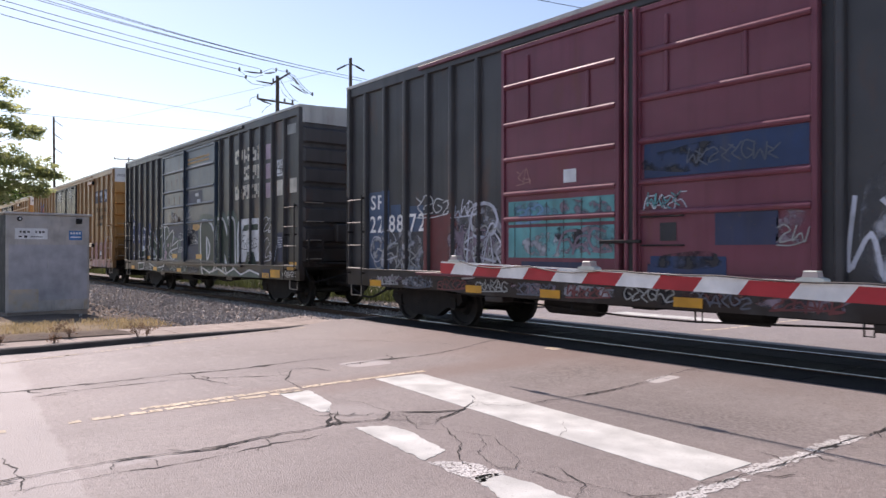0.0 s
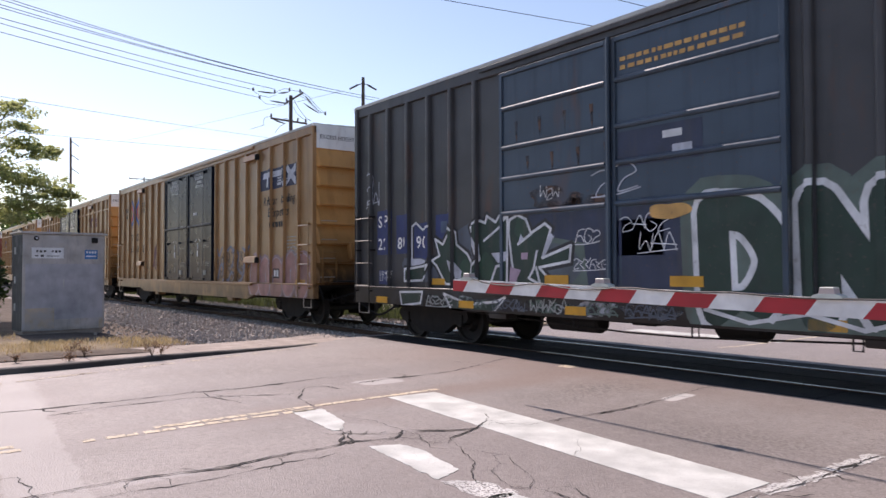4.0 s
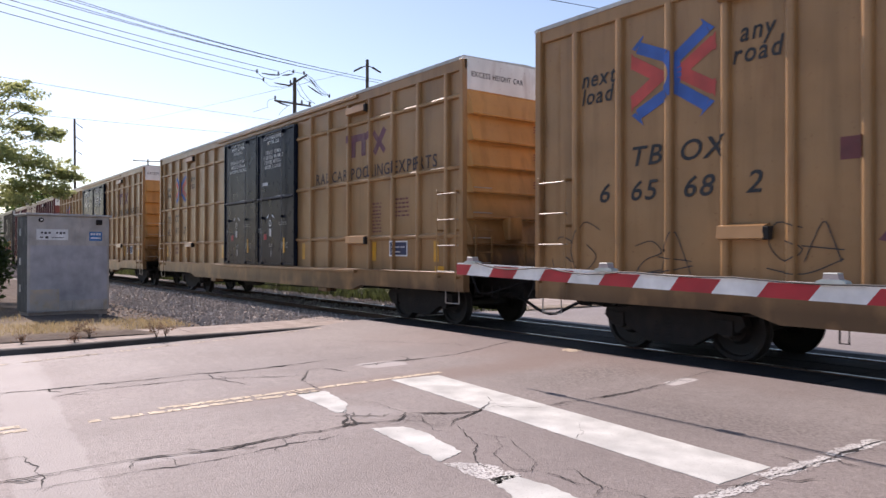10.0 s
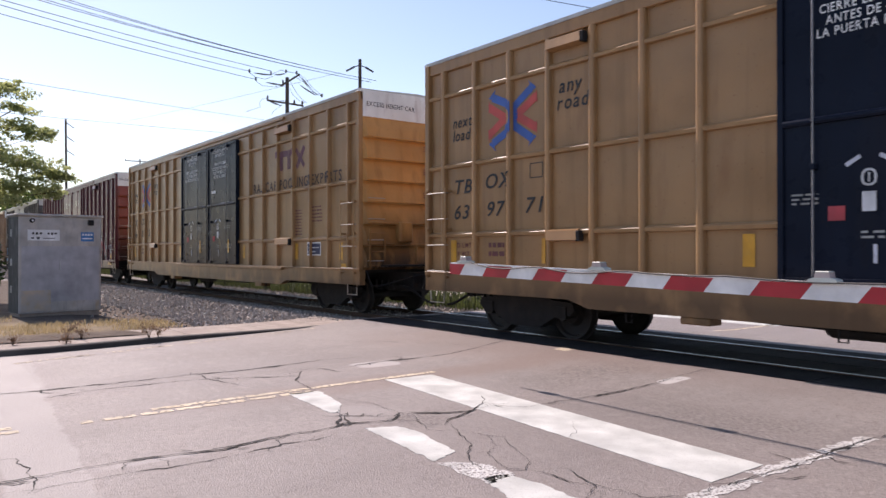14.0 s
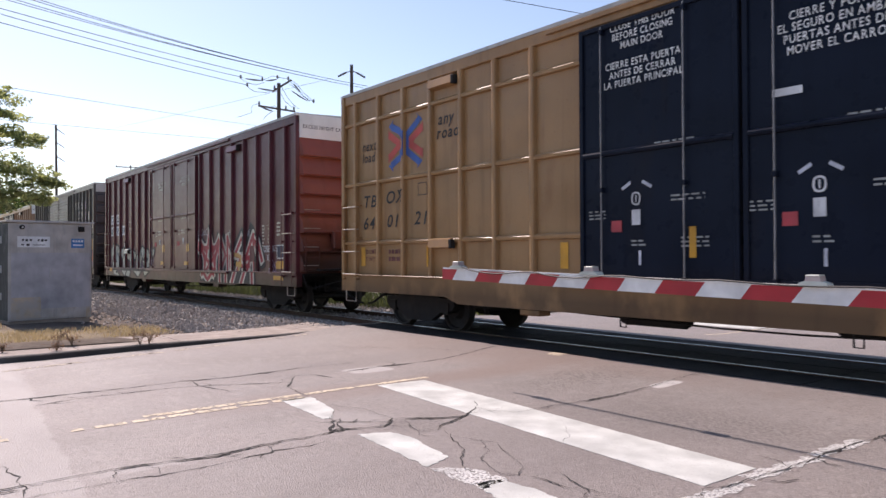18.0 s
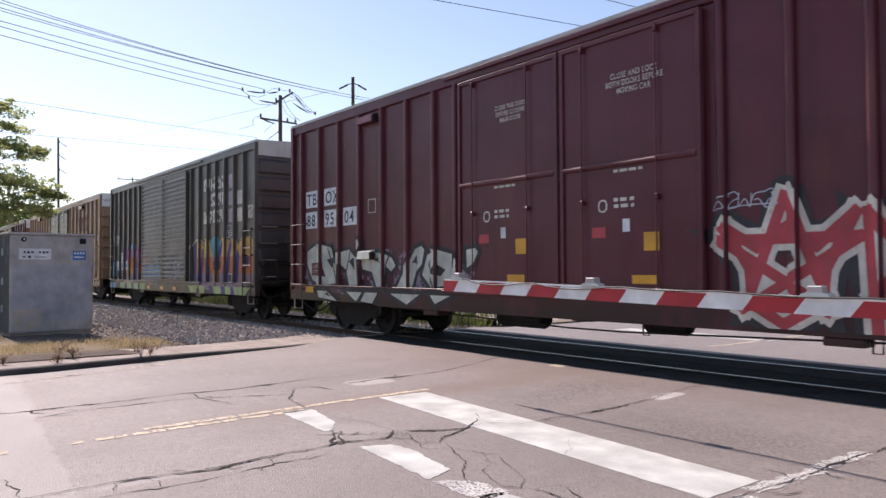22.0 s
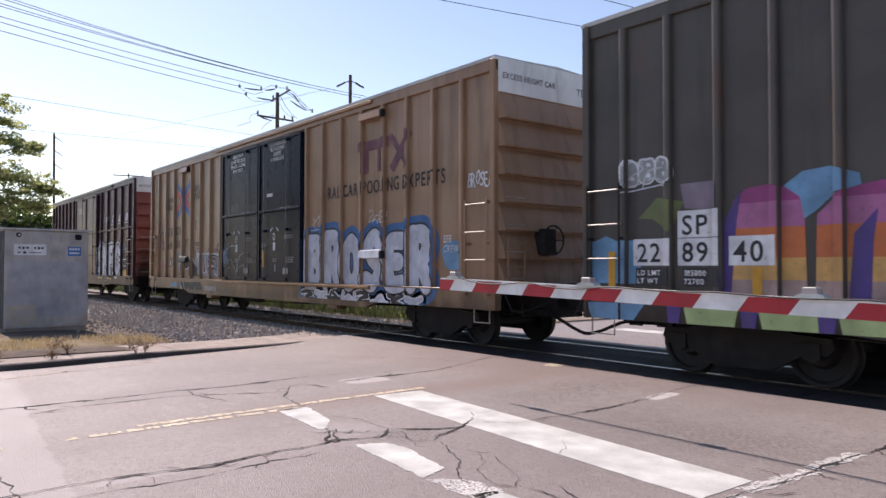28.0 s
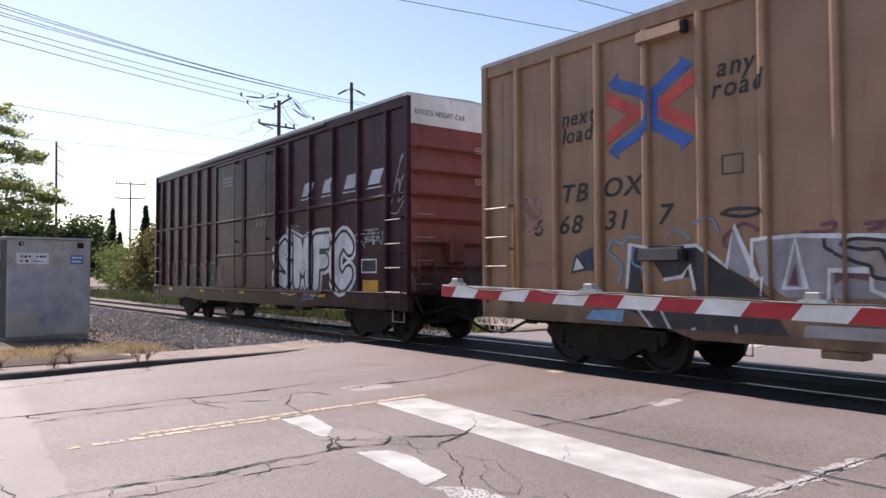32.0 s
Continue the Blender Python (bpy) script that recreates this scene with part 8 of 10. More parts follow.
def door_clutter(p, x0, x1, x2, seed, squares=True):
    """Placards, arrows and small notices low on the black doors."""
    r = random.Random(seed)
    for a, b in ((x0, x1), (x1, x2)):
        m = (a + b) / 2
        p.bars(a + 0.2, a + 0.50, 2.15, 3, SPRAY["grey"], seed + 1, 0.022, 0.05)
        p.bars(m + 0.35, m + 0.85, 2.30, 2, SPRAY["grey"], seed + 2, 0.024, 0.055)
        p.bars(m + 0.5, m + 0.9, 1.75, 3, SPRAY["grey"], seed + 3, 0.024, 0.055)
        p.bars(m + 0.1, m + 0.7, 3.02, 2, SPRAY["grey"], seed + 4, 0.024, 0.055)
        p.panel(m - 0.27, m - 0.13, 1.95, 2.16, SPRAY["white"], "placard", 5)
        p.put("placard", ribbon([(m - 0.42, 2.46), (m - 0.30, 2.53)], 0.045) + ribbon([(m - 0.08, 2.53), (m + 0.04, 2.46)], 0.045), SPRAY["silver"], 5)
        p.put("placard", ribbon(closed(blob(m - 0.2, 2.31, 0.13, 0.16, 1, 0)), 0.025) + rect(m - 0.21, m - 0.19, 2.26, 2.36), SPRAY["white"], 5)
        p.panel(m - 0.16, m - 0.12, 1.40, 1.60, SPRAY["silver"], "placard", 5)
        p.bars(m - 0.28, m - 0.05, 1.72, 2, SPRAY["grey"], seed + 6, 0.024, 0.055)
        if squares:
            p.panel(m - 0.62, m - 0.44, 1.86, 2.02, SPRAY["red"], "placard", 5)
            p.panel(m + 0.62, m + 0.72, 1.5, 1.9, YELLOW_TAPE, "reflector", 5)
        else:
            p.panel(m + 0.3, m + 0.6, 1.35, 1.5, SPRAY["grey"], "placard", 5)
    p.panel(x1 + 0.5, x1 + 0.85, 3.35, 3.44, SPRAY["white"], "placard", 5)


def tan_common(p, front, rear, d0, d1, d2, low_rear=None, low_front=None):
    p.door_tracks(d0 - 0.6, d2 + 3.2, TAN)
    p.stops([(rear + 3.27, 4.66, 0.7), (rear + 3.27, 1.70, 0.62, low_rear or TAN), (front - 4.2, 4.62, 0.8), (front - 4.2, 1.72, 0.8, low_front or TAN)])
    p.panel(front - 0.95, front - 0.55, 1.12, 1.26, YELLOW_TAPE, "reflector", 6)
    p.end_text([("EXCESS HEIGHT CAR", -1.42, 4.66, 0.10)])


def paint_c():
    p = Painter(2)
    tan_common(p, -33.3, -52.1, -45.15, -42.5, -40.17)
    p.end_text([("TBOX 665682", 0.45, 4.62, 0.13)])
    p.emblem(-50.25, -48.92, 3.32, 4.52)
    p.text("next", -51.18, 4.0, 0.24, BLACK_PAINT, 0.9, 0.2)
    p.text("load", -51.18, 3.74, 0.24, BLACK_PAINT, 0.9, 0.2)
    p.text("any", -48.60, 4.12, 0.24, BLACK_PAINT, 0.86, 0.2)
    p.text("road", -48.70, 3.86, 0.24, BLACK_PAINT, 0.86, 0.2)
    for s, x, z in (("TB", -50.28, 2.74), ("OX", -49.48, 2.74), ("6", -50.85, 2.26), ("65", -50.28, 2.26), ("68", -49.42, 2.26), ("2", -48.52, 2.26)):
        p.text(s, x, z, 0.27, BLACK_PAINT, 1.1, 0.22)
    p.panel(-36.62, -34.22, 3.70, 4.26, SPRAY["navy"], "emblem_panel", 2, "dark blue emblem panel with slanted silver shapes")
    sil = []
    for x0 in (-36.45, -35.75):
        sil += poly_tris([(x0, 4.02), (x0 + 0.05, 4.18), (x0 + 0.72, 4.18), (x0 + 0.68, 4.02)]) + poly_tris([(x0 + 0.22, 3.78), (x0 + 0.27, 4.02), (x0 + 0.52, 4.02), (x0 + 0.46, 3.78)])
    sil += ribbon([(-35.0, 3.80), (-34.40, 4.17)], 0.17) + ribbon([(-34.9, 4.17), (-34.42, 3.80)], 0.17)
    p.put("emblem", sil, SPRAY["silver"], 4)
    p.put("emblem", rect(-35.9, -34.85, 3.92, 3.95) + rect(-35.9, -34.85, 3.85, 3.88) + rect(-35.9, -34.85, 3.99, 4.02), SPRAY["navy"], 6)
    p.text("Railc", -36.42, 3.28, 0.23, BLACK_PAINT, 0.86, 0.18)
    p.text("ar  Poo", -35.78, 3.28, 0.23, BLACK_PAINT, 0.86, 0.18)
    p.text("ling", -34.88, 3.28, 0.23, BLACK_PAINT, 0.86, 0.18)
    p.text("Experts", -35.95, 2.95, 0.23, BLACK_PAINT, 0.95, 0.18)
    p.bars(-35.85, -35.0, 2.66, 1, BLACK_PAINT, 2, 0.14)
    door_words(p, -44.0, -41.4, False)
    door_clutter(p, -45.1, -42.5, -40.2, 33, False)
    p.put("graffiti", many([spiky(-46.55, 1.95, 0.75, 1.0, 4, 6), blob(-46.55, 2.1, 0.6, 0.7, 6)]), MAROON_PAINT, 3)
    p.put("graffiti", ribbon([(-46.8, 1.5), (-46.5, 2.2), (-46.2, 1.5)], 0.07), TAN, 4)
    p.tag(-51.8, -50.9, 1.2, 2.0, SPRAY["black"], 41, 0.02)
    p.tag(-50.2, -49.3, 1.3, 1.85, SPRAY["black"], 42, 0.02)
    p.tag(-48.2, -47.4, 1.4, 2.0, SPRAY["black"], 43, 0.02)
    p.panel(-47.4, -47.15, 2.55, 2.8, SPRAY["brown"], "notice", 2)
    slate = tint("spray_slate", (0.17, 0.18, 0.25))
    rose = tint("spray_faded_rose", (0.36, 0.19, 0.16))
    for q in ([(-39.95, 2.15), (-39.8, 1.95), (-39.55, 2.2)], [(-39.9, 1.25), (-39.6, 1.7), (-39.35, 1.35), (-39.2, 1.7)], [(-39.1, 2.1), (-38.8, 2.2), (-38.6, 1.9), (-38.75, 1.6)], [(-39.0, 1.2), (-38.75, 1.45), (-38.45, 1.25)],
              [(-38.5, 2.15), (-38.2, 1.95), (-38.3, 1.6), (-38.0, 1.4)], [(-38.2, 1.15), (-37.9, 1.3), (-37.75, 1.7), (-37.5, 1.6)], [(-37.9, 2.15), (-37.6, 2.05), (-37.4, 2.2)], [(-39.5, 1.15), (-39.2, 1.2), (-38.9, 1.1)]):
        p.put("graffiti", stroke(rounded(q), 0.09), slate, 3)
    p.put("graffiti", many([blob(-38.7, 1.6, 2.6, 1.0, 450, 0.06)]), OVERSPRAY["slate_tan"], 2)
    p.piece("3O1O3", -37.3, -33.6, 0.78, 1.92, 0.36, [rose, SPRAY["pink"]], tint("spray_pale_rose", (0.42, 0.31, 0.31)), 0.035, 44, tint("spray_dusty_mauve", (0.30, 0.20, 0.22)), 0.2)
    p.panel(-35.75, -35.35, 1.28, 1.55, SPRAY["black"], "notice", 6)
    p.put("notice", rect(-35.70, -35.58, 1.33, 1.5) + rect(-35.54, -35.42, 1.33, 1.5), SPRAY["white"], 7)
    p.bars(-34.9, -34.3, 2.35, 6, SPRAY["grey"], 45, 0.03, 0.09)
    p.tag(-34.8, -34.2, 1.5, 2.2, SPRAY["silver"], 46, 0.02)


def grid_car(i, off, num):
    p = Painter(i)
    f, rr = -53.96 + off, -72.76 + off
    tan_common(p, f, rr, -65.9 + off, -63.4 + off, -60.95 + off)
    p.end_text([("TBOX " + num, 0.45, 4.60, 0.13)])
    p.end_bars(SPRAY["brown"], (3.85, 3.32, 2.78), i)
    p.emblem(-71.0 + off, -69.82 + off, 3.27, 4.28)
    p.text("next", -72.00 + off, 3.78, 0.20, BLACK_PAINT, 0.9, 0.2)
    p.text("load", -72.00 + off, 3.54, 0.20, BLACK_PAINT, 0.9, 0.2)
    p.text("any", -69.35 + off, 3.98, 0.22, BLACK_PAINT, 0.95, 0.2)
    p.text("road", -69.40 + off, 3.72, 0.22, BLACK_PAINT, 0.95, 0.2)
    for s, x, z in (("TB", -71.98, 2.58), ("OX", -71.12, 2.62), (num[:2], -71.98, 2.12), (num[2:4], -71.08, 2.14), (num[4:], -70.12, 2.16)):
        p.text(s, x + off, z, 0.25, BLACK_PAINT, 1.15, 0.22)
    p.put("notice", ribbon(closed([(-69.98 + off, 2.72), (-69.7 + off, 2.72), (-69.7 + off, 2.95), (-69.98 + off, 2.95)]), 0.015), BLACK_PAINT, 4)
    p.text("LD LMT", -71.95 + off, 1.60, 0.09, SPRAY["brown"])
    p.text("LT WT", -71.95 + off, 1.44, 0.09, SPRAY["brown"])
    p.bars(-71.0 + off, -70.6 + off, 1.6, 2, SPRAY["brown"], 3, 0.08, 0.15)
    for x in (-72.05, -69.72, -66.3, -60.6, -57.2, -54.95):
        p.panel(x + off, x + off + 0.16, 1.34, 1.74, YELLOW_TAPE, "reflector", 5)
    # long bar with two stems and a slanted pair
    m = MAROON_PAINT
    x0 = -58.3 + off
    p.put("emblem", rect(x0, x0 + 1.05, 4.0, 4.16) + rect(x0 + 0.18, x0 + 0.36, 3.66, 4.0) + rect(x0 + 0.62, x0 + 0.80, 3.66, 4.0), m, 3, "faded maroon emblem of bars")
    p.put("emblem", ribbon([(x0 + 1.15, 4.1), (x0 + 1.55, 3.7)], 0.12) + ribbon([(x0 + 1.55, 4.12), (x0 + 1.2, 3.7)], 0.15), m, 3)
    p.text("RAILCAR POOLING EXPERTS", -59.85 + off, 3.17, 0.25, SMOKY_PAINT, 0.925, 0, False, 4, 0.12)
    p.bars(-57.2 + off, -56.85 + off, 2.55, 9, SPRAY["brown"], 5, 0.035, 0.075)
    p.bars(-56.3 + off, -55.8 + off, 2.6, 5, SPRAY["brown"], 6, 0.035, 0.085)
    p.panel(-56.4 + off, -55.85 + off, 1.44, 1.76, SPRAY["white"], "notice", 4)
    p.panel(-56.37 + off, -55.88 + off, 1.47, 1.73, SPRAY["navy"], "notice", 5)
    p.put("notice", rect(-56.33 + off, -56.15 + off, 1.62, 1.64) + rect(-56.1 + off, -55.95 + off, 1.62, 1.64) + rect(-56.33 + off, -56.12 + off, 1.52, 1.54), SPRAY["white"], 6)
    door_words(p, -64.72 + off, -62.2 + off, True, 4.68)
    door_clutter(p, -65.85 + off, -63.4 + off, -60.95 + off, 50 + i)


def paint_f():
    p = Painter(5)
    h = 18.5 / 2
    p.end_text([("EXCESS HEIGHT CAR", -1.42, 4.66, 0.09)])
    p.end_text([("TBOX 889504", 0.45, 4.62, 0.12)])
    p.end_bars(SPRAY["cream"], (4.0, 3.42, 2.85), 3)
    for s, x, z in (("TB", -114.03, 3.0), ("OX", -113.13, 3.0), ("88", -114.03, 2.50), ("95", -113.13, 2.50), ("04", -112.26, 2.50)):
        p.panel(x, x + 0.62, z, z + 0.40, SPRAY["white"], "number_panel", 3)
        p.text(s, x + 0.06, z + 0.06, 0.27, BLACK_PAINT, 1.0, 0, False, 5)
    p.put("notice", ribbon(closed([(-111.2, 2.72), (-110.92, 2.72), (-110.92, 3.0), (-111.2, 3.0)]), 0.02), SPRAY["cream"], 4)
    pale = tint("spray_bone", (0.50, 0.52, 0.44))
    hook = [(-113.98, 1.65), (-113.98, 1.96), (-113.58, 2.11), (-113.39, 2.01), (-113.39, 2.15), (-112.79, 2.04), (-112.54, 1.89), (-112.52, 1.2), (-113.2, 1.1), (-113.7, 1.25)]
    fork = [(-112.79, 2.08), (-112.47, 1.92), (-112.0, 1.98), (-111.55, 1.68), (-111.5, 1.12), (-112.0, 1.10), (-112.15, 1.5), (-112.41, 1.63), (-112.44, 1.2)]
    drop = [(-111.67, 2.17), (-111.49, 2.19), (-111.45, 2.04), (-111.61, 1.86), (-111.73, 1.99)]
    arm = [(-111.36, 1.91), (-110.67, 1.88), (-110.3, 1.77), (-110.15, 1.58), (-110.34, 1.45), (-110.54, 1.56), (-110.58, 1.12), (-110.9, 1.12), (-111.07, 1.44), (-111.44, 1.5), (-111.52, 1.68)]
    bolt = [(-110.2, 1.12), (-109.81, 1.6), (-109.51, 1.93), (-109.29, 1.99), (-109.18, 1.89), (-109.27, 1.6), (-109.46, 1.45), (-109.6, 1.12)]
    slab = [(-109.3, 1.4), (-109.13, 1.79), (-108.92, 1.92), (-108.62, 1.86), (-108.26, 1.79), (-108.25, 1.6), (-108.41, 1.2), (-109.0, 1.14)]
    tail = [(-108.24, 1.72), (-108.09, 1.74), (-108.11, 1.5), (-108.25, 1.2), (-108.36, 1.3)]
    tip = [(-107.87, 1.87), (-107.6, 1.9), (-107.5, 1.81), (-107.65, 1.6), (-107.85, 1.5)]
    lows = [[(-113.38, 1.05), (-112.9, 1.05), (-112.3, 0.78), (-113.28, 0.85)], [(-112.1, 1.05), (-111.3, 1.05), (-111.6, 0.80)], [(-111.25, 1.05), (-110.7, 1.05), (-110.95, 0.78), (-111.45, 0.82)], [(-110.4, 1.05), (-109.2, 1.05), (-109.7, 0.80)], [(-109.0, 1.05), (-108.2, 1.05), (-108.8, 0.84)]]
    piece = [hook, fork, drop, arm, bolt, slab, tail, tip] + lows
    p.put("graffiti", many([blob(-110.9, 1.45, 6.5, 0.95, 70, 0.03)]), OVERSPRAY["lilac"], 1)
    p.put("graffiti", [t for q in piece for t in ribbon(closed(q), 0.12)] + many(piece), SPRAY["black"], 2)
    for q in piece:
        p.outlined(q, pale, SPRAY["black"], 0.045, 4)
    cuts = [[(-113.0, 1.75), (-112.75, 1.55), (-112.6, 1.8)], [(-113.5, 1.4), (-113.2, 1.55), (-113.05, 1.35)], [(-112.0, 1.7), (-111.75, 1.5), (-111.8, 1.78)], [(-111.0, 1.7), (-110.6, 1.65), (-110.8, 1.78)], [(-109.6, 1.65), (-109.45, 1.8), (-109.42, 1.62)], [(-109.0, 1.45), (-108.7, 1.38), (-108.55, 1.5), (-108.8, 1.6)], [(-113.0, 0.95), (-112.7, 0.90), (-112.85, 1.0)]]
    p.put("graffiti", many(cuts), SPRAY["black"], 7)
    p.put("graffiti", [t for q in ([(-112.95, 2.0), (-112.7, 1.6), (-112.55, 1.2)], [(-111.95, 1.9), (-112.1, 1.5)], [(-110.55, 1.6), (-110.4, 1.8)], [(-108.9, 1.85), (-109.05, 1.6), (-108.85, 1.2)]) for t in ribbon(q, 0.04)], SPRAY["black"], 8)
    p.text("LD LMT", -113.65, 1.56, 0.075, SPRAY["cream"], layer=12)
    p.text("LT WT", -113.65, 1.44, 0.075, SPRAY["cream"], layer=12)
    p.panel(-113.72, -113.2, 1.38, 1.68, SPRAY["brown"], "notice", 10)
    p.panel(-113.9, -113.5, 0.98, 1.12, YELLOW_TAPE, "reflector", 11)
    # angular red shapes with pale edges on black
    star = [(-102.2 + 0.86 * math.cos(radians(90 + 36 * i)) * (1 if i % 2 == 0 else 0.45), 1.62 + 0.74 * math.sin(radians(90 + 36 * i)) * (1 if i % 2 == 0 else 0.45)) for i in range(10)]
    red_lines = [[(-102.95, 2.0), (-102.55, 1.75), (-102.2, 1.98), (-101.85, 1.75), (-101.42, 2.12), (-101.75, 1.5), (-101.8, 1.1), (-102.2, 0.86), (-102.62, 1.1), (-102.65, 1.5), (-102.95, 2.0)],
                 [star[i] for i in (0, 4, 8, 2, 6, 0)],
                 [(-101.25, 1.15), (-101.3, 2.12), (-100.92, 1.6), (-101.25, 1.2)], [(-101.22, 1.2), (-101.2, 0.8)],
                 [(-100.75, 0.82), (-100.78, 2.15), (-100.42, 1.55)], [(-100.42, 1.55), (-100.42, 1.25)],
                 [(-99.62, 2.2), (-100.2, 1.62), (-99.78, 1.55), (-100.28, 0.82)],
                 [(-99.6, 0.82), (-99.1, 1.55), (-99.45, 1.5), (-98.93, 2.16), (-98.62, 1.95), (-98.36, 1.45)], [(-98.92, 2.1), (-98.86, 0.82)], [(-99.55, 1.3), (-99.2, 1.3)]]
    p.put("graffiti", [t for s in red_lines for t in stroke(s, 0.46)], SPRAY["black"], 3)
    p.put("graffiti", many([[(-100.3, 0.82), (-98.8, 0.82), (-98.8, 2.0), (-99.6, 1.9), (-100.3, 1.5)]]), SPRAY["black"], 4)
    p.put("graffiti", [t for s in red_lines for t in ribbon(s, 0.28)], SPRAY["cream"], 5)
    p.put("graffiti", [t for s in red_lines for t in ribbon(s, 0.13)], SPRAY["red"], 6)
    p.put("graffiti", ribbon([(-100.25, 1.62), (-99.95, 1.6), (-99.72, 1.5), (-99.95, 1.2)], 0.12), SPRAY["gold"], 7)
    p.panel(-100.1, -99.65, 1.28, 1.42, YELLOW_TAPE, "reflector", 11)
    p.panel(-99.15, -98.8, 1.42, 1.86, SPRAY["brown"], "notice", 10)
    p.bars(-99.12, -98.85, 1.78, 6, SPRAY["cream"], 81, 0.02, 0.06)
    for s, x, z, k in (("OBEDIEN", -98.25, 1.68, 0.17), ("CE", -97.62, 1.70, 0.15), ("IS", -98.02, 1.46, 0.15)):
        p.text(s, x, z, k, SPRAY["silver"], 0.6, 0.05, False, 9)
    p.tag(-97.75, -97.5, 1.15, 1.5, SPRAY["mauve"], 82, 0.03)
    p.tag(-100.55, -100.35, 2.2, 2.35, SPRAY["silver"], 83, 0.02)
    p.tag(-99.3, -99.15, 2.15, 2.3, SPRAY["silver"], 84, 0.02)
    p.tag(-103.1, -102.3, 2.25, 2.45, SPRAY["silver"], 74, 0.02)
    p.panel(-97.45, -96.98, 1.50, 1.86, SPRAY["white"], "notice", 4)
    p.panel(-97.42, -97.01, 1.53, 1.83, SPRAY["navy"], "notice", 5)
    p.panel(-97.5, -96.95, 1.24, 1.44, YELLOW_TAPE, "reflector", 5)
    p.panel(-97.5, -96.95, 0.95, 1.06, YELLOW_TAPE, "reflector", 5)
    p.bars(-98.34, -98.2, 2.36, 7, SPRAY["cream"], 77, 0.045, 0.09)
    p.bars(-97.92, -97.78, 2.36, 7, SPRAY["cream"], 75, 0.045, 0.09)
    p.bars(-97.45, -97.25, 2.40, 4, SPRAY["cream"], 78, 0.05, 0.10)
    p.bars(-97.05, -96.95, 2.42, 5, SPRAY["cream"], 79, 0.05, 0.10)
    p.lines(["CLOSE THIS DOOR", "BEFORE CLOSING", "MAIN DOOR"], -106.7, 4.16, 0.078, SPRAY["cream"], stretch=0.72)
    p.lines(["CLOSE AND LOCK", "BOTH DOORS BEFORE", "MOVING CAR"], -104.24, 4.18, 0.082, SPRAY["cream"], stretch=0.72)
    for a in (-107.0, -104.5):
        p.panel(a - 0.5, a - 0.25, 1.95, 2.1, SPRAY["red"], "placard", 4)
        p.panel(a + 0.05, a + 0.17, 2.02, 2.2, SPRAY["white"], "placard", 4)
        p.panel(a + 0.4, a + 0.65, 1.75, 2.0, YELLOW_TAPE, "placard", 4)
        p.panel(a + 0.2, a + 0.6, 1.3, 1.42, YELLOW_TAPE, "reflector", 4)
        p.bars(a - 0.1, a + 0.4, 2.95, 2, SPRAY["cream"], 79, 0.04, 0.09)
        p.put("placard", ribbon(closed(blob(a - 0.3, 2.4, 0.14, 0.16, 1, 0)), 0.025), SPRAY["cream"], 4)
        p.bars(a - 0.1, a + 0.25, 2.45, 2, SPRAY["cream"], 80, 0.05, 0.09)
    p.stops([(-111.45, 4.62, 0.6), (-111.45, 1.74, 0.5, pale), (-100.5, 4.60, 0.7)])
    p.door_tracks(-108.5, -100.5, BROWN)


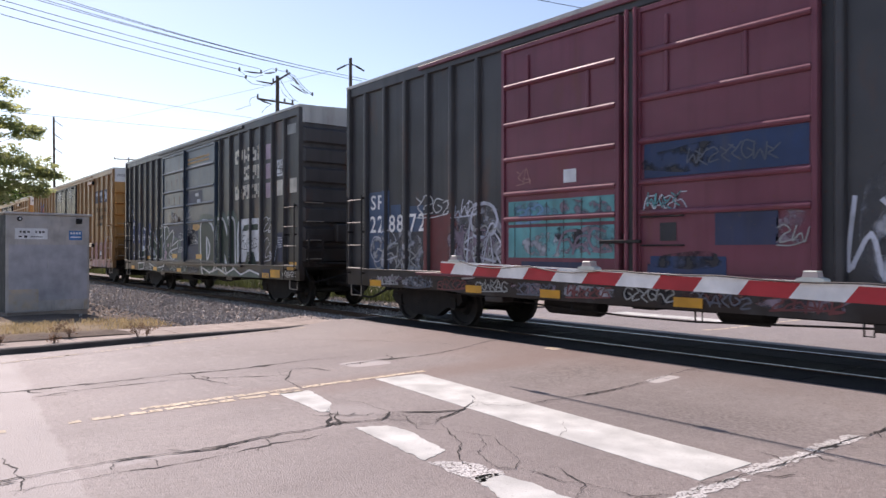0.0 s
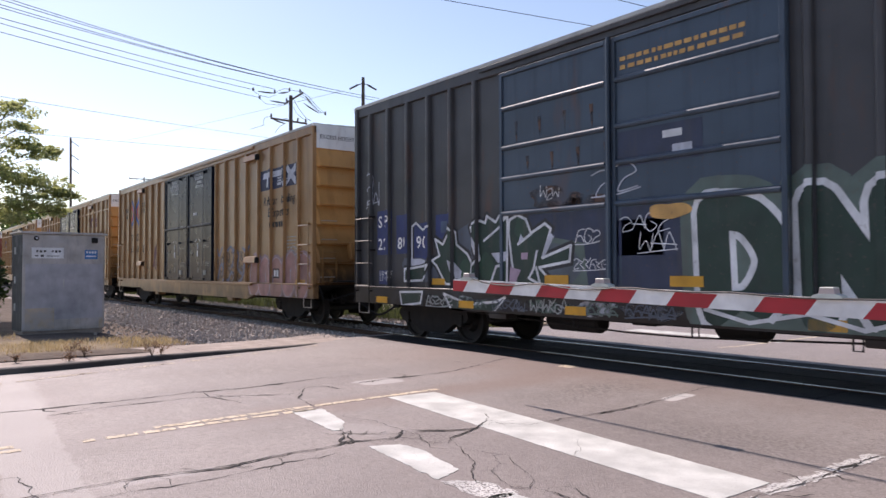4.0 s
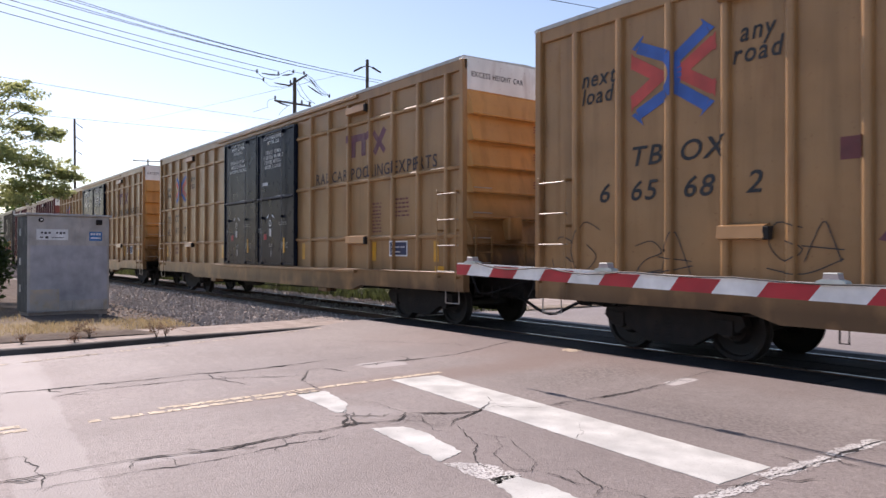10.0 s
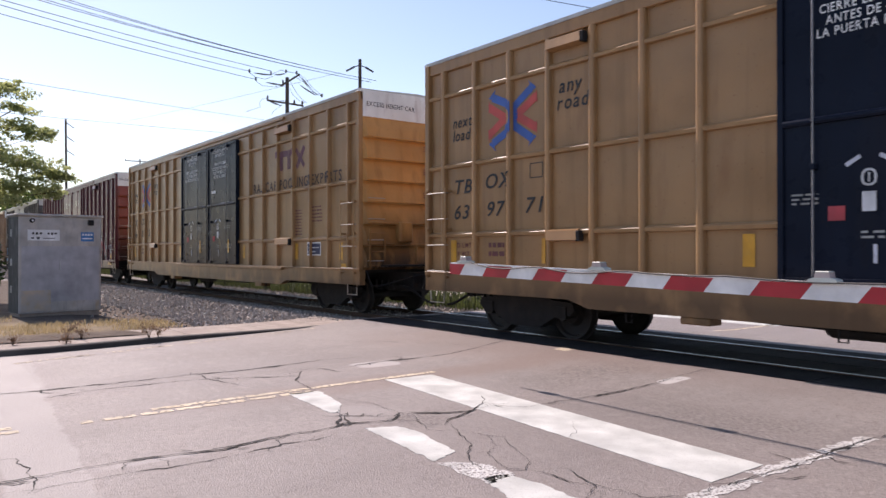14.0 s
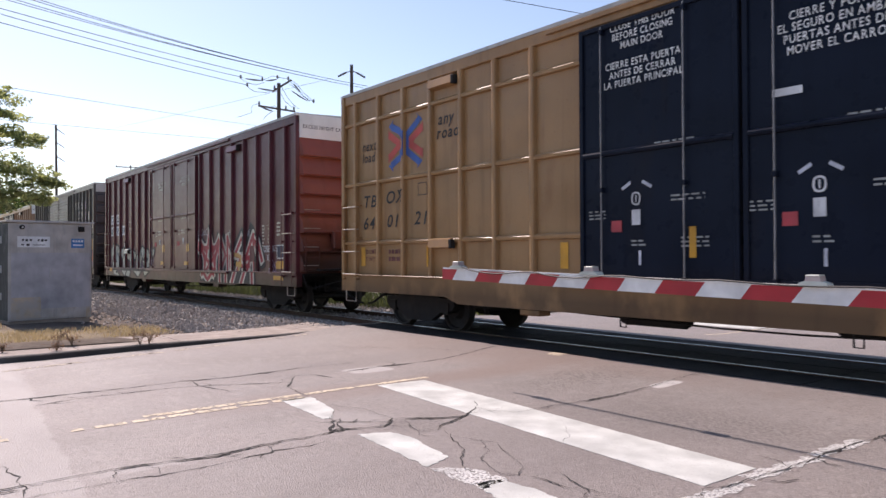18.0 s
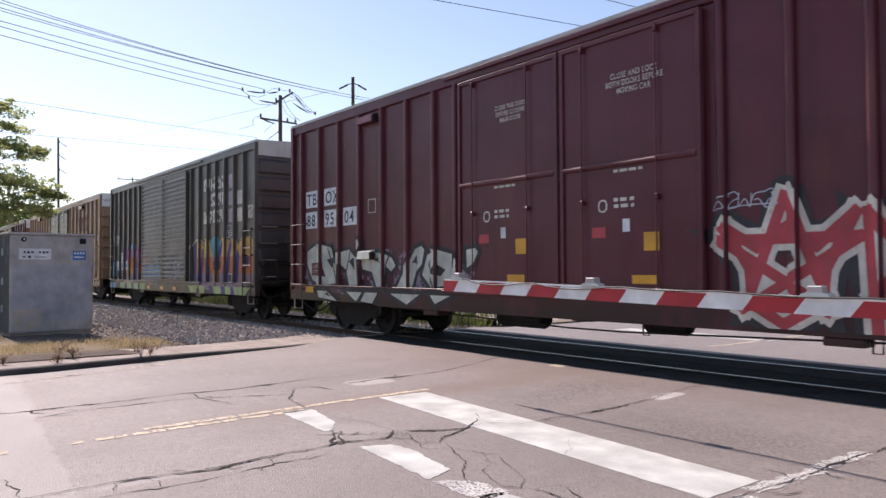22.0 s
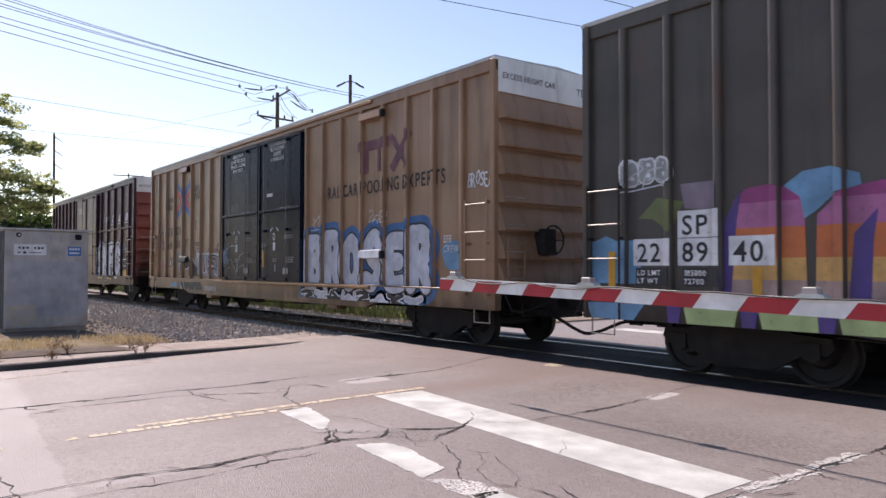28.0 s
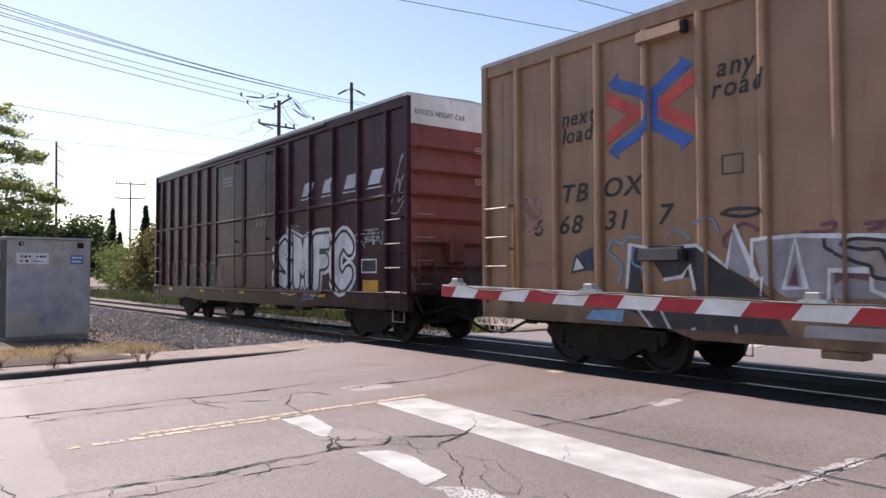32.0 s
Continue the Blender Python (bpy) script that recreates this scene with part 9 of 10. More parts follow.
def paint_g():
    p = Painter(6)
    sq = [(2.06, 3.95, 0.38, 0.40, SPRAY["lilac"]), (2.06, 3.44, 0.38, 0.40, SPRAY["lilac"]), (2.06, 2.93, 0.38, 0.40, SPRAY["lilac"]),
          (2.72, 3.42, 0.44, 0.40, SPRAY["cream"]), (2.72, 2.92, 0.44, 0.40, SPRAY["cream"]), (3.5, 2.98, 0.42, 0.36, SPRAY["cream"])]
    company_blocks(p, -121.0, SPRAY["cream"], sq)
    p.tag(-117.7, -117.0, 2.9, 3.25, SPRAY["black"], 5, 0.03)
    p.tag(-117.7, -117.2, 3.5, 4.0, SPRAY["black"], 6, 0.02)
    p.tag(-119.1, -118.7, 2.55, 2.9, SPRAY["silver"], 7, 0.035)
    crest = [(-121.7, 0.98), (-121.62, 2.40), (-121.12, 2.38), (-120.89, 2.54), (-120.35, 2.40), (-120.15, 2.09), (-119.98, 0.98)]
    wave = [(-119.75, 0.98), (-119.71, 1.94), (-119.58, 2.38), (-119.35, 2.5), (-118.95, 2.42), (-118.82, 2.3), (-119.05, 1.81), (-119.1, 0.98)]
    hump = [(-118.95, 0.98), (-118.83, 1.8), (-118.68, 2.4), (-118.51, 2.45), (-118.23, 2.28), (-118.15, 2.09), (-118.3, 0.98)]
    ball = [(-118.28, 1.05), (-118.2, 2.15), (-117.92, 2.39), (-117.51, 2.47), (-117.19, 2.36), (-117.02, 2.12), (-116.97, 1.75), (-117.06, 1.40), (-117.3, 1.12), (-117.7, 1.0)]
    p.banded([rounded(closed(q), 4)[:-1] for q in (crest, wave, hump, ball)], [(0.9, 1.42, SPRAY["dusk_mauve"]), (1.42, 1.92, SPRAY["orange"]), (1.92, 2.8, SPRAY["gold"])])
    teal = [(-120.45, 2.40), (-120.1, 2.56), (-119.77, 2.54), (-119.58, 2.38), (-119.78, 2.07), (-119.95, 1.83), (-120.0, 1.2), (-120.15, 1.84)]
    p.put("graffiti", many([teal]), SPRAY["turquoise"], 4)
    wedges = [[(-121.88, 2.31), (-121.58, 2.46), (-121.62, 1.2), (-121.76, 1.2)], [(-121.13, 2.17), (-120.94, 2.22), (-121.05, 1.67), (-121.15, 1.1), (-121.34, 1.1)], [(-120.78, 1.1), (-120.63, 1.92), (-120.46, 1.47), (-120.51, 1.1)],
              [(-119.89, 1.77), (-119.62, 2.24), (-119.39, 2.5), (-119.47, 2.05), (-119.71, 1.7), (-119.76, 1.1), (-119.96, 1.1)], [(-119.19, 1.52), (-118.89, 2.3), (-118.68, 2.45), (-118.72, 2.13), (-118.9, 1.74), (-119.02, 1.1), (-119.2, 1.1)], [(-118.4, 1.89), (-118.23, 2.15), (-118.1, 1.93), (-118.18, 1.62), (-118.28, 1.1), (-118.46, 1.1)], [(-117.7, 1.89), (-117.44, 1.9), (-117.48, 1.65), (-117.65, 1.56)]]
    p.put("graffiti", many(wedges), SPRAY["purple"], 5)
    p.put("graffiti", many([[(-122.26, 2.05), (-121.98, 2.28), (-121.7, 2.43), (-121.86, 2.17), (-121.84, 1.2), (-122.2, 1.2)], [(-121.2, 2.45), (-120.9, 2.5), (-120.95, 2.25)]]), SPRAY["black"], 4)
    p.put("graffiti", ribbon(rounded([(-122.3, 1.9), (-122.1, 2.25), (-121.6, 2.5), (-121.2, 2.47), (-120.95, 2.35)]), 0.04), SPRAY["cream"], 6)
    limes = [[(-122.28, 1.03), (-121.4, 1.03), (-121.45, 0.81), (-121.91, 0.75)], [(-121.25, 1.03), (-120.74, 1.03), (-120.76, 0.8), (-121.16, 0.80)], [(-120.3, 1.03), (-119.35, 1.03), (-119.32, 0.83), (-119.74, 0.75)], [(-119.06, 1.03), (-118.58, 1.03), (-118.62, 0.77), (-119.03, 0.75)], [(-118.42, 1.03), (-117.23, 1.03), (-117.61, 0.77), (-118.27, 0.76)]]
    p.put("graffiti", many(limes), SPRAY["lime"], 4)
    p.put("graffiti", many([[(-120.35, 1.03), (-120.2, 0.76), (-119.95, 0.78), (-120.0, 1.03)], [(-119.4, 1.03), (-119.3, 0.76), (-119.1, 0.78), (-119.05, 1.03)], [(-118.62, 1.03), (-118.55, 0.76), (-118.35, 0.78), (-118.4, 1.03)]]), SPRAY["purple"], 5)
    back = [[(-130.05, 1.0), (-129.95, 2.33), (-129.78, 2.48), (-129.49, 2.51), (-129.21, 2.43), (-129.08, 2.28), (-129.05, 1.0)], [(-128.97, 1.0), (-128.94, 2.12), (-128.64, 2.39), (-128.26, 2.45), (-127.95, 2.36), (-127.86, 2.2), (-127.9, 1.0)], [(-127.85, 1.0), (-127.82, 2.19), (-127.61, 2.35), (-127.2, 2.42), (-126.9, 2.3), (-126.85, 1.0)], [(-126.75, 1.0), (-126.7, 1.7), (-126.4, 1.85), (-126.1, 1.6), (-126.1, 1.0)]]
    p.banded(back, [(0.9, 1.38, SPRAY["dusk_beige"]), (1.38, 1.64, SPRAY["gold"]), (1.64, 2.0, SPRAY["orange"]), (2.0, 2.30, SPRAY["pale_magenta"]), (2.30, 2.8, SPRAY["magenta"])])
    p.put("graffiti", many([[(-129.32, 2.47), (-129.1, 2.62), (-128.79, 2.65), (-128.49, 2.54), (-128.47, 2.42), (-128.74, 2.35), (-128.94, 2.17), (-129.08, 2.08), (-129.13, 2.33)], [(-132.33, 1.3), (-132.24, 1.85), (-131.9, 1.97), (-131.54, 1.84), (-131.42, 1.3)]]), SPRAY["sky"], 4)
    p.put("graffiti", many([[(-130.1, 1.1), (-130.06, 2.1), (-129.84, 2.48), (-129.91, 2.0), (-129.98, 1.1)], [(-128.62, 1.1), (-128.55, 1.9), (-128.31, 2.16), (-128.36, 1.81), (-128.39, 1.1)], [(-128.13, 1.67), (-127.91, 1.89), (-127.65, 2.23), (-127.7, 1.97), (-127.87, 1.67), (-127.92, 1.1), (-128.07, 1.1)], [(-126.95, 1.1), (-126.9, 1.7), (-126.7, 2.0), (-126.72, 1.1)]]), SPRAY["purple"], 5)
    p.put("graffiti", many([[(-130.68, 2.61), (-130.15, 2.62), (-130.15, 2.24), (-130.62, 2.29)]]), SPRAY["dusty_lilac"], 3)
    p.put("graffiti", many([[(-131.34, 2.19), (-131.04, 2.46), (-130.62, 2.38), (-130.69, 2.27), (-130.83, 1.99), (-131.12, 2.18)]]), SPRAY["olive"], 3)
    p.put("graffiti", many([[(-132.2, 1.03), (-131.2, 1.03), (-131.4, 0.78), (-132.1, 0.78)]]), SPRAY["sky"], 4)
    p.put("graffiti", many([[(x, 1.03), (x + 0.75, 1.03), (x + 0.7, 0.80), (x + 0.3, 0.75), (x + 0.05, 0.80)] for x in (-130.6, -129.6, -128.7, -127.8)]), SPRAY["lime"], 4)
    p.put("graffiti", many([[(x, 1.03), (x + 0.22, 1.03), (x + 0.18, 0.78), (x + 0.02, 0.78)] for x in (-130.85, -129.82, -128.92, -128.0)]), SPRAY["purple"], 5)
    p.put("graffiti", many([blob(-124.3, 1.6, 3.2, 1.0, 96, 0.08)]), OVERSPRAY["slate"], 2)
    for k in range(5):
        p.tag(-126.0 + 0.75 * k, -125.3 + 0.75 * k, 1.15 + 0.1 * (k % 2), 1.9, SPRAY[("sky", "grey", "dusty_lilac", "silver", "slate")[k]], 410 + k, 0.05)
    p.bubble(-127.2, -125.2, 1.15, 1.75, 3, SPRAY["sky"], SPRAY["blue"], None, 92)
    p.tag(-124.5, -122.8, 1.2, 1.9, SPRAY["sky"], 93, 0.04)
    p.tag(-124.2, -122.6, 1.3, 2.0, SPRAY["mauve"], 94, 0.03)
    p.panel(-132.2, -131.3, 1.3, 1.9, SPRAY["sky"], layer=2)
    for s, x, z in (("SP", -130.72, 1.90), ("22", -131.42, 1.55), ("89", -130.72, 1.55), ("40", -130.0, 1.55)):
        p.panel(x, x + 0.62, z, z + 0.36, SPRAY["white"], "number_panel", 8)
        p.text(s, x + 0.06, z + 0.05, 0.25, BLACK_PAINT, 1.0, 0, False, 10)
    for x in (-131.38, -130.65):
        p.panel(x, x + 0.55, 1.28, 1.52, SPRAY["black"], "number_panel", 8)
    p.text("LD LMT", -131.36, 1.42, 0.07, WHITE_PAINT, 1, 0, False, 10)
    p.text("LT WT", -131.36, 1.31, 0.07, WHITE_PAINT, 1, 0, False, 10)
    p.text("185800", -130.63, 1.42, 0.07, WHITE_PAINT, 1, 0, False, 10)
    p.text("72700", -130.63, 1.31, 0.07, WHITE_PAINT, 1, 0, False, 10)
    p.tag(-131.6, -130.9, 2.6, 3.0, SPRAY["silver"], 96, 0.03)
    p.bubble(-131.6, -130.8, 2.65, 3.0, 3, SPRAY["grey"], SPRAY["white"], None, 97)
    p.panel(-120.0, -119.55, 1.55, 1.8, SPRAY["black"], "notice", 8)
    p.bars(-119.95, -119.6, 1.7, 2, SPRAY["silver"], 98)
    p.panel(-118.95, -118.5, 1.15, 1.42, SPRAY["white"], "notice", 8)
    p.panel(-118.92, -118.53, 1.18, 1.39, SPRAY["black"], "notice", 9)
    for x in (-129.7, -117.9, -119.9, -121.5, -131.85):
        p.panel(x, x + 0.12, 1.15, 1.75 if x < -131 else 1.52, YELLOW_TAPE, "reflector", 8)
    sill_lights(p, (-126.8, -125.2, -123.8), 0.84, 0.35, 0.11)
    p.door_tracks(-128.5, -121.0, GREY_BROWN)


def paint_h():
    p = Painter(7)
    tan_common(p, -134.19, -153.0, -146.05, -143.5, -141.2, SPRAY["black"], SPRAY["silver"])
    p.panel(-143.26, -143.13, 1.52, 1.97, YELLOW_TAPE, "reflector", 6)
    for k, mat in enumerate((SPRAY["sky"], SPRAY["silver"], SPRAY["worn_blue"])):
        for j in range(3):
            cx, cz = -145.92 + 0.10 * j + 0.03 * k, 1.72 + 0.10 * ((j + k) % 3)
            p.put("tag", ribbon(closed(blob(cx, cz, 0.20 - 0.03 * k, 0.26 - 0.04 * j, 310 + 3 * k + j, 0.28)), 0.022), mat, 5 + k)
    p.end_text([("TBOX 668317", 0.45, 4.62, 0.13)])
    p.emblem(-150.35, -148.92, 3.14, 4.36)
    p.text("next", -151.22, 3.76, 0.24, BLACK_PAINT, 0.9, 0.2)
    p.text("load", -151.22, 3.50, 0.24, BLACK_PAINT, 0.9, 0.2)
    p.text("any", -148.62, 3.98, 0.24, BLACK_PAINT, 0.95, 0.2)
    p.text("road", -148.70, 3.72, 0.24, BLACK_PAINT, 0.95, 0.2)
    for s, x, z in (("TB", -151.26, 2.60), ("OX", -150.45, 2.62), ("6", -151.85, 2.12), ("68", -151.30, 2.13), ("31", -150.42, 2.15), ("7", -149.52, 2.18)):
        p.text(s, x, z, 0.27, BLACK_PAINT, 1.1, 0.22)
    p.put("notice", ribbon(closed([(-148.55, 2.75), (-148.28, 2.75), (-148.28, 2.98), (-148.55, 2.98)]), 0.015), BLACK_PAINT, 4)
    m = MAROON_PAINT
    x0 = -138.65
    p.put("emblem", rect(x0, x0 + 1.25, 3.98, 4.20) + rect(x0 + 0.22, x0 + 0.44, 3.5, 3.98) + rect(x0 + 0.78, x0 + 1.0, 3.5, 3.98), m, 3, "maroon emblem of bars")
    p.put("emblem", ribbon([(x0 + 1.3, 4.15), (x0 + 1.85, 3.55)], 0.14) + ribbon([(x0 + 1.9, 4.15), (x0 + 1.35, 3.55)], 0.2), m, 3)
    p.text("RAILCAR", -139.95, 3.08, 0.27, BLACK_PAINT, 0.74, 0, False, 4, 0.10)
    p.text("POOLING", -138.45, 3.08, 0.27, BLACK_PAINT, 0.74, 0, False, 4, 0.10)
    p.text("EXPERTS", -136.98, 3.08, 0.27, BLACK_PAINT, 0.80, 0, False, 4, 0.10)
    door_words(p, -144.9, -142.4, False)
    door_clutter(p, -146.05, -143.5, -141.2, 99, False)
    p.piece("BROSER", -140.98, -135.95, 1.02, 2.34, 0.36, [SPRAY["silver"], SPRAY["silver"]], SPRAY["black"], 0.042, 101, SPRAY["blue"], 0.36, lean=0.04)
    p.put("graffiti", many([blob(-139.7 + 0.9 * i, 1.38, 0.2, 0.3, i) for i in (0, 4)] + [blob(-137.15, 1.5, 0.3, 0.4, 3)]), SPRAY["sky"], 3.5)
    p.wild(-141.0, -136.2, 0.72, 1.0, 8, [SPRAY["black"], SPRAY["silver"]], SPRAY["white"], SPRAY["blue"], 102)
    p.tag(-140.7, -140.2, 2.42, 2.7, SPRAY["white"], 103, 0.02)
    p.tag(-138.2, -137.5, 2.45, 2.7, SPRAY["white"], 104, 0.02)
    p.put("graffiti", many([blob(-135.4, 1.75, 0.6, 0.5, 106)]), SPRAY["sky"], 2)
    p.piece("BROSER", -134.98, -134.3, 2.92, 3.18, 0.028, [SPRAY["white"], SPRAY["white"]], SPRAY["white"], 0.002, 107, lean=0.05)
    p.text("EFE", -135.66, 1.98, 0.13, SPRAY["white"], 0.8, 0.1)
    p.text("CREW", -135.66, 1.80, 0.13, SPRAY["white"], 0.75, 0.1)
    p.put("graffiti", many([[(-148.18, 1.92), (-147.64, 1.95), (-146.36, 1.88), (-146.37, 1.25), (-147.78, 1.24), (-148.05, 1.44)], [(-148.51, 1.61), (-148.41, 2.11), (-148.16, 1.48), (-148.30, 1.48)]]), tint("spray_dusty_grey", (0.29, 0.27, 0.29)), 3)
    for q in [[(-149.71, 1.86), (-148.85, 1.86), (-148.73, 1.73), (-148.54, 1.59), (-148.30, 1.48), (-148.08, 1.33), (-147.93, 1.24), (-148.94, 1.23), (-148.98, 1.48), (-149.41, 1.44), (-149.57, 1.66)], [(-149.95, 1.92), (-149.73, 1.86), (-149.81, 1.62), (-149.74, 1.26), (-150.01, 1.26)]]:
        p.put("graffiti", many([q]), SPRAY["black"], 4)
    p.put("graffiti", many([[(-147.75, 1.38), (-147.66, 1.63), (-147.63, 1.38)], [(-147.21, 1.53), (-146.88, 1.53), (-146.88, 1.43), (-147.08, 1.47), (-147.25, 1.37)]]), MAROON_PAINT, 5)
    for q in [[(-150.02, 1.33), (-149.96, 1.92), (-149.57, 1.86), (-148.88, 1.88), (-148.51, 1.60), (-148.41, 2.11), (-148.12, 1.44), (-148.02, 1.48), (-148.06, 1.25)], [(-148.19, 1.48), (-148.18, 1.92), (-147.64, 1.95), (-146.36, 1.88), (-146.37, 1.28)], [(-147.80, 1.35), (-147.66, 1.92), (-147.55, 1.35), (-147.80, 1.35)], [(-147.30, 1.25), (-147.29, 1.55), (-146.86, 1.55), (-146.86, 1.34), (-146.67, 1.26)], [(-149.41, 1.44), (-149.14, 1.48), (-149.03, 1.63), (-148.96, 1.32)]]:
        p.put("graffiti", stroke(q, 0.045), SPRAY["white"], 6)
    for q in [[(-147.56, 1.98), (-147.24, 1.98), (-147.20, 2.07), (-147.35, 2.06)], [(-146.90, 2.05), (-146.69, 2.06), (-146.65, 2.18), (-146.45, 2.16), (-146.43, 2.06)], [(-146.87, 1.98), (-146.55, 2.03), (-146.32, 2.00), (-146.29, 1.82)], [(-148.53, 1.85), (-148.53, 1.97), (-148.29, 2.12), (-148.11, 2.04)]]:
        p.put("graffiti", stroke(rounded(q), 0.05), MAROON_PAINT, 5)
    for q in [[(-147.34, 1.89), (-147.32, 1.80), (-147.17, 1.72), (-147.02, 1.64), (-146.87, 1.59), (-146.84, 1.48), (-146.67, 1.45)], [(-147.13, 1.83), (-147.01, 1.89), (-146.62, 1.84), (-146.49, 1.79), (-146.49, 1.62), (-146.66, 1.55), (-146.76, 1.76), (-146.94, 1.77), (-147.11, 1.81)], [(-148.57, 2.26), (-148.43, 2.31), (-148.11, 2.29), (-148.06, 2.25), (-148.29, 2.21), (-148.57, 2.26)]]:
        p.put("graffiti", stroke(rounded(q), 0.04), SPRAY["black"], 7)
    p.put("graffiti", stroke(rounded([(-146.23, 1.95), (-146.16, 1.85), (-146.23, 1.68), (-146.17, 1.52), (-146.24, 1.38)]), 0.05), tint("spray_rust", (0.40, 0.14, 0.06)), 5)
    for q in [[(-150.35, 1.84), (-150.25, 2.00), (-150.10, 1.94), (-149.98, 2.03), (-149.74, 2.00)], [(-149.35, 2.05), (-149.18, 2.09), (-149.03, 1.97)], [(-148.97, 2.16), (-148.72, 2.21), (-148.62, 2.06)], [(-150.32, 1.81), (-150.10, 1.62), (-150.17, 1.39)], [(-149.89, 1.89), (-149.92, 1.67), (-149.69, 1.57), (-149.58, 1.44)]]:
        p.put("graffiti", stroke(rounded(q), 0.03), SPRAY["sky"], 7)
    p.put("graffiti", many([[(-149.99, 1.02), (-147.86, 1.05), (-147.72, 0.80), (-148.36, 0.65), (-148.75, 0.66), (-148.84, 0.82), (-148.90, 0.65), (-149.37, 0.70), (-149.59, 0.91)]]), SPRAY["black"], 4)
    for q in [[(-149.78, 1.03), (-149.59, 0.82), (-149.37, 0.68)], [(-149.42, 1.03), (-149.21, 0.67), (-148.92, 0.81), (-148.87, 0.66)], [(-148.82, 0.65), (-148.32, 0.65), (-147.74, 0.78)], [(-148.36, 0.88), (-148.34, 0.66)]]:
        p.put("graffiti", stroke(q, 0.035), SPRAY["silver"], 6)
    p.put("graffiti", many([[(-150.58, 1.00), (-150.02, 1.02), (-150.05, 0.85), (-150.72, 0.86)]]), SPRAY["sky"], 4)
    p.put("graffiti", many([[(-147.53, 0.94), (-146.54, 0.94), (-146.54, 0.73), (-147.58, 0.70)]]), tint("spray_pale_grey", (0.30, 0.28, 0.28)), 4)
    p.outlined([(-151.03, 1.54), (-150.94, 1.80), (-150.76, 1.59)], SPRAY["white"], SPRAY["navy"], 0.035, 6)
    p.put("graffiti", many([[(-150.89, 1.82), (-150.64, 1.91), (-150.62, 1.56), (-150.73, 1.58)]]), SPRAY["navy"], 5)
    p.put("graffiti", many([blob(-151.95, 2.5, 0.5, 0.7, 440, 0.15)]), OVERSPRAY["rose"], 3)
    p.tag(-152.2, -151.65, 2.2, 2.75, SPRAY["pink"], 111, 0.03)
    p.tag(-152.1, -151.55, 1.55, 1.75, SPRAY["pink"], 112, 0.025)
    p.tag(-152.85, -152.4, 2.9, 3.4, SPRAY["pink"], 115, 0.025)
    p.tag(-145.8, -144.2, 1.2, 2.1, SPRAY["grey"], 113, 0.035)
    p.panel(-146.95, -146.75, 1.4, 1.9, YELLOW_TAPE, "reflector", 3)
    p.panel(-152.35, -152.2, 1.1, 2.6, tint("orange_stain", (0.5, 0.26, 0.06)), "stain", 2)


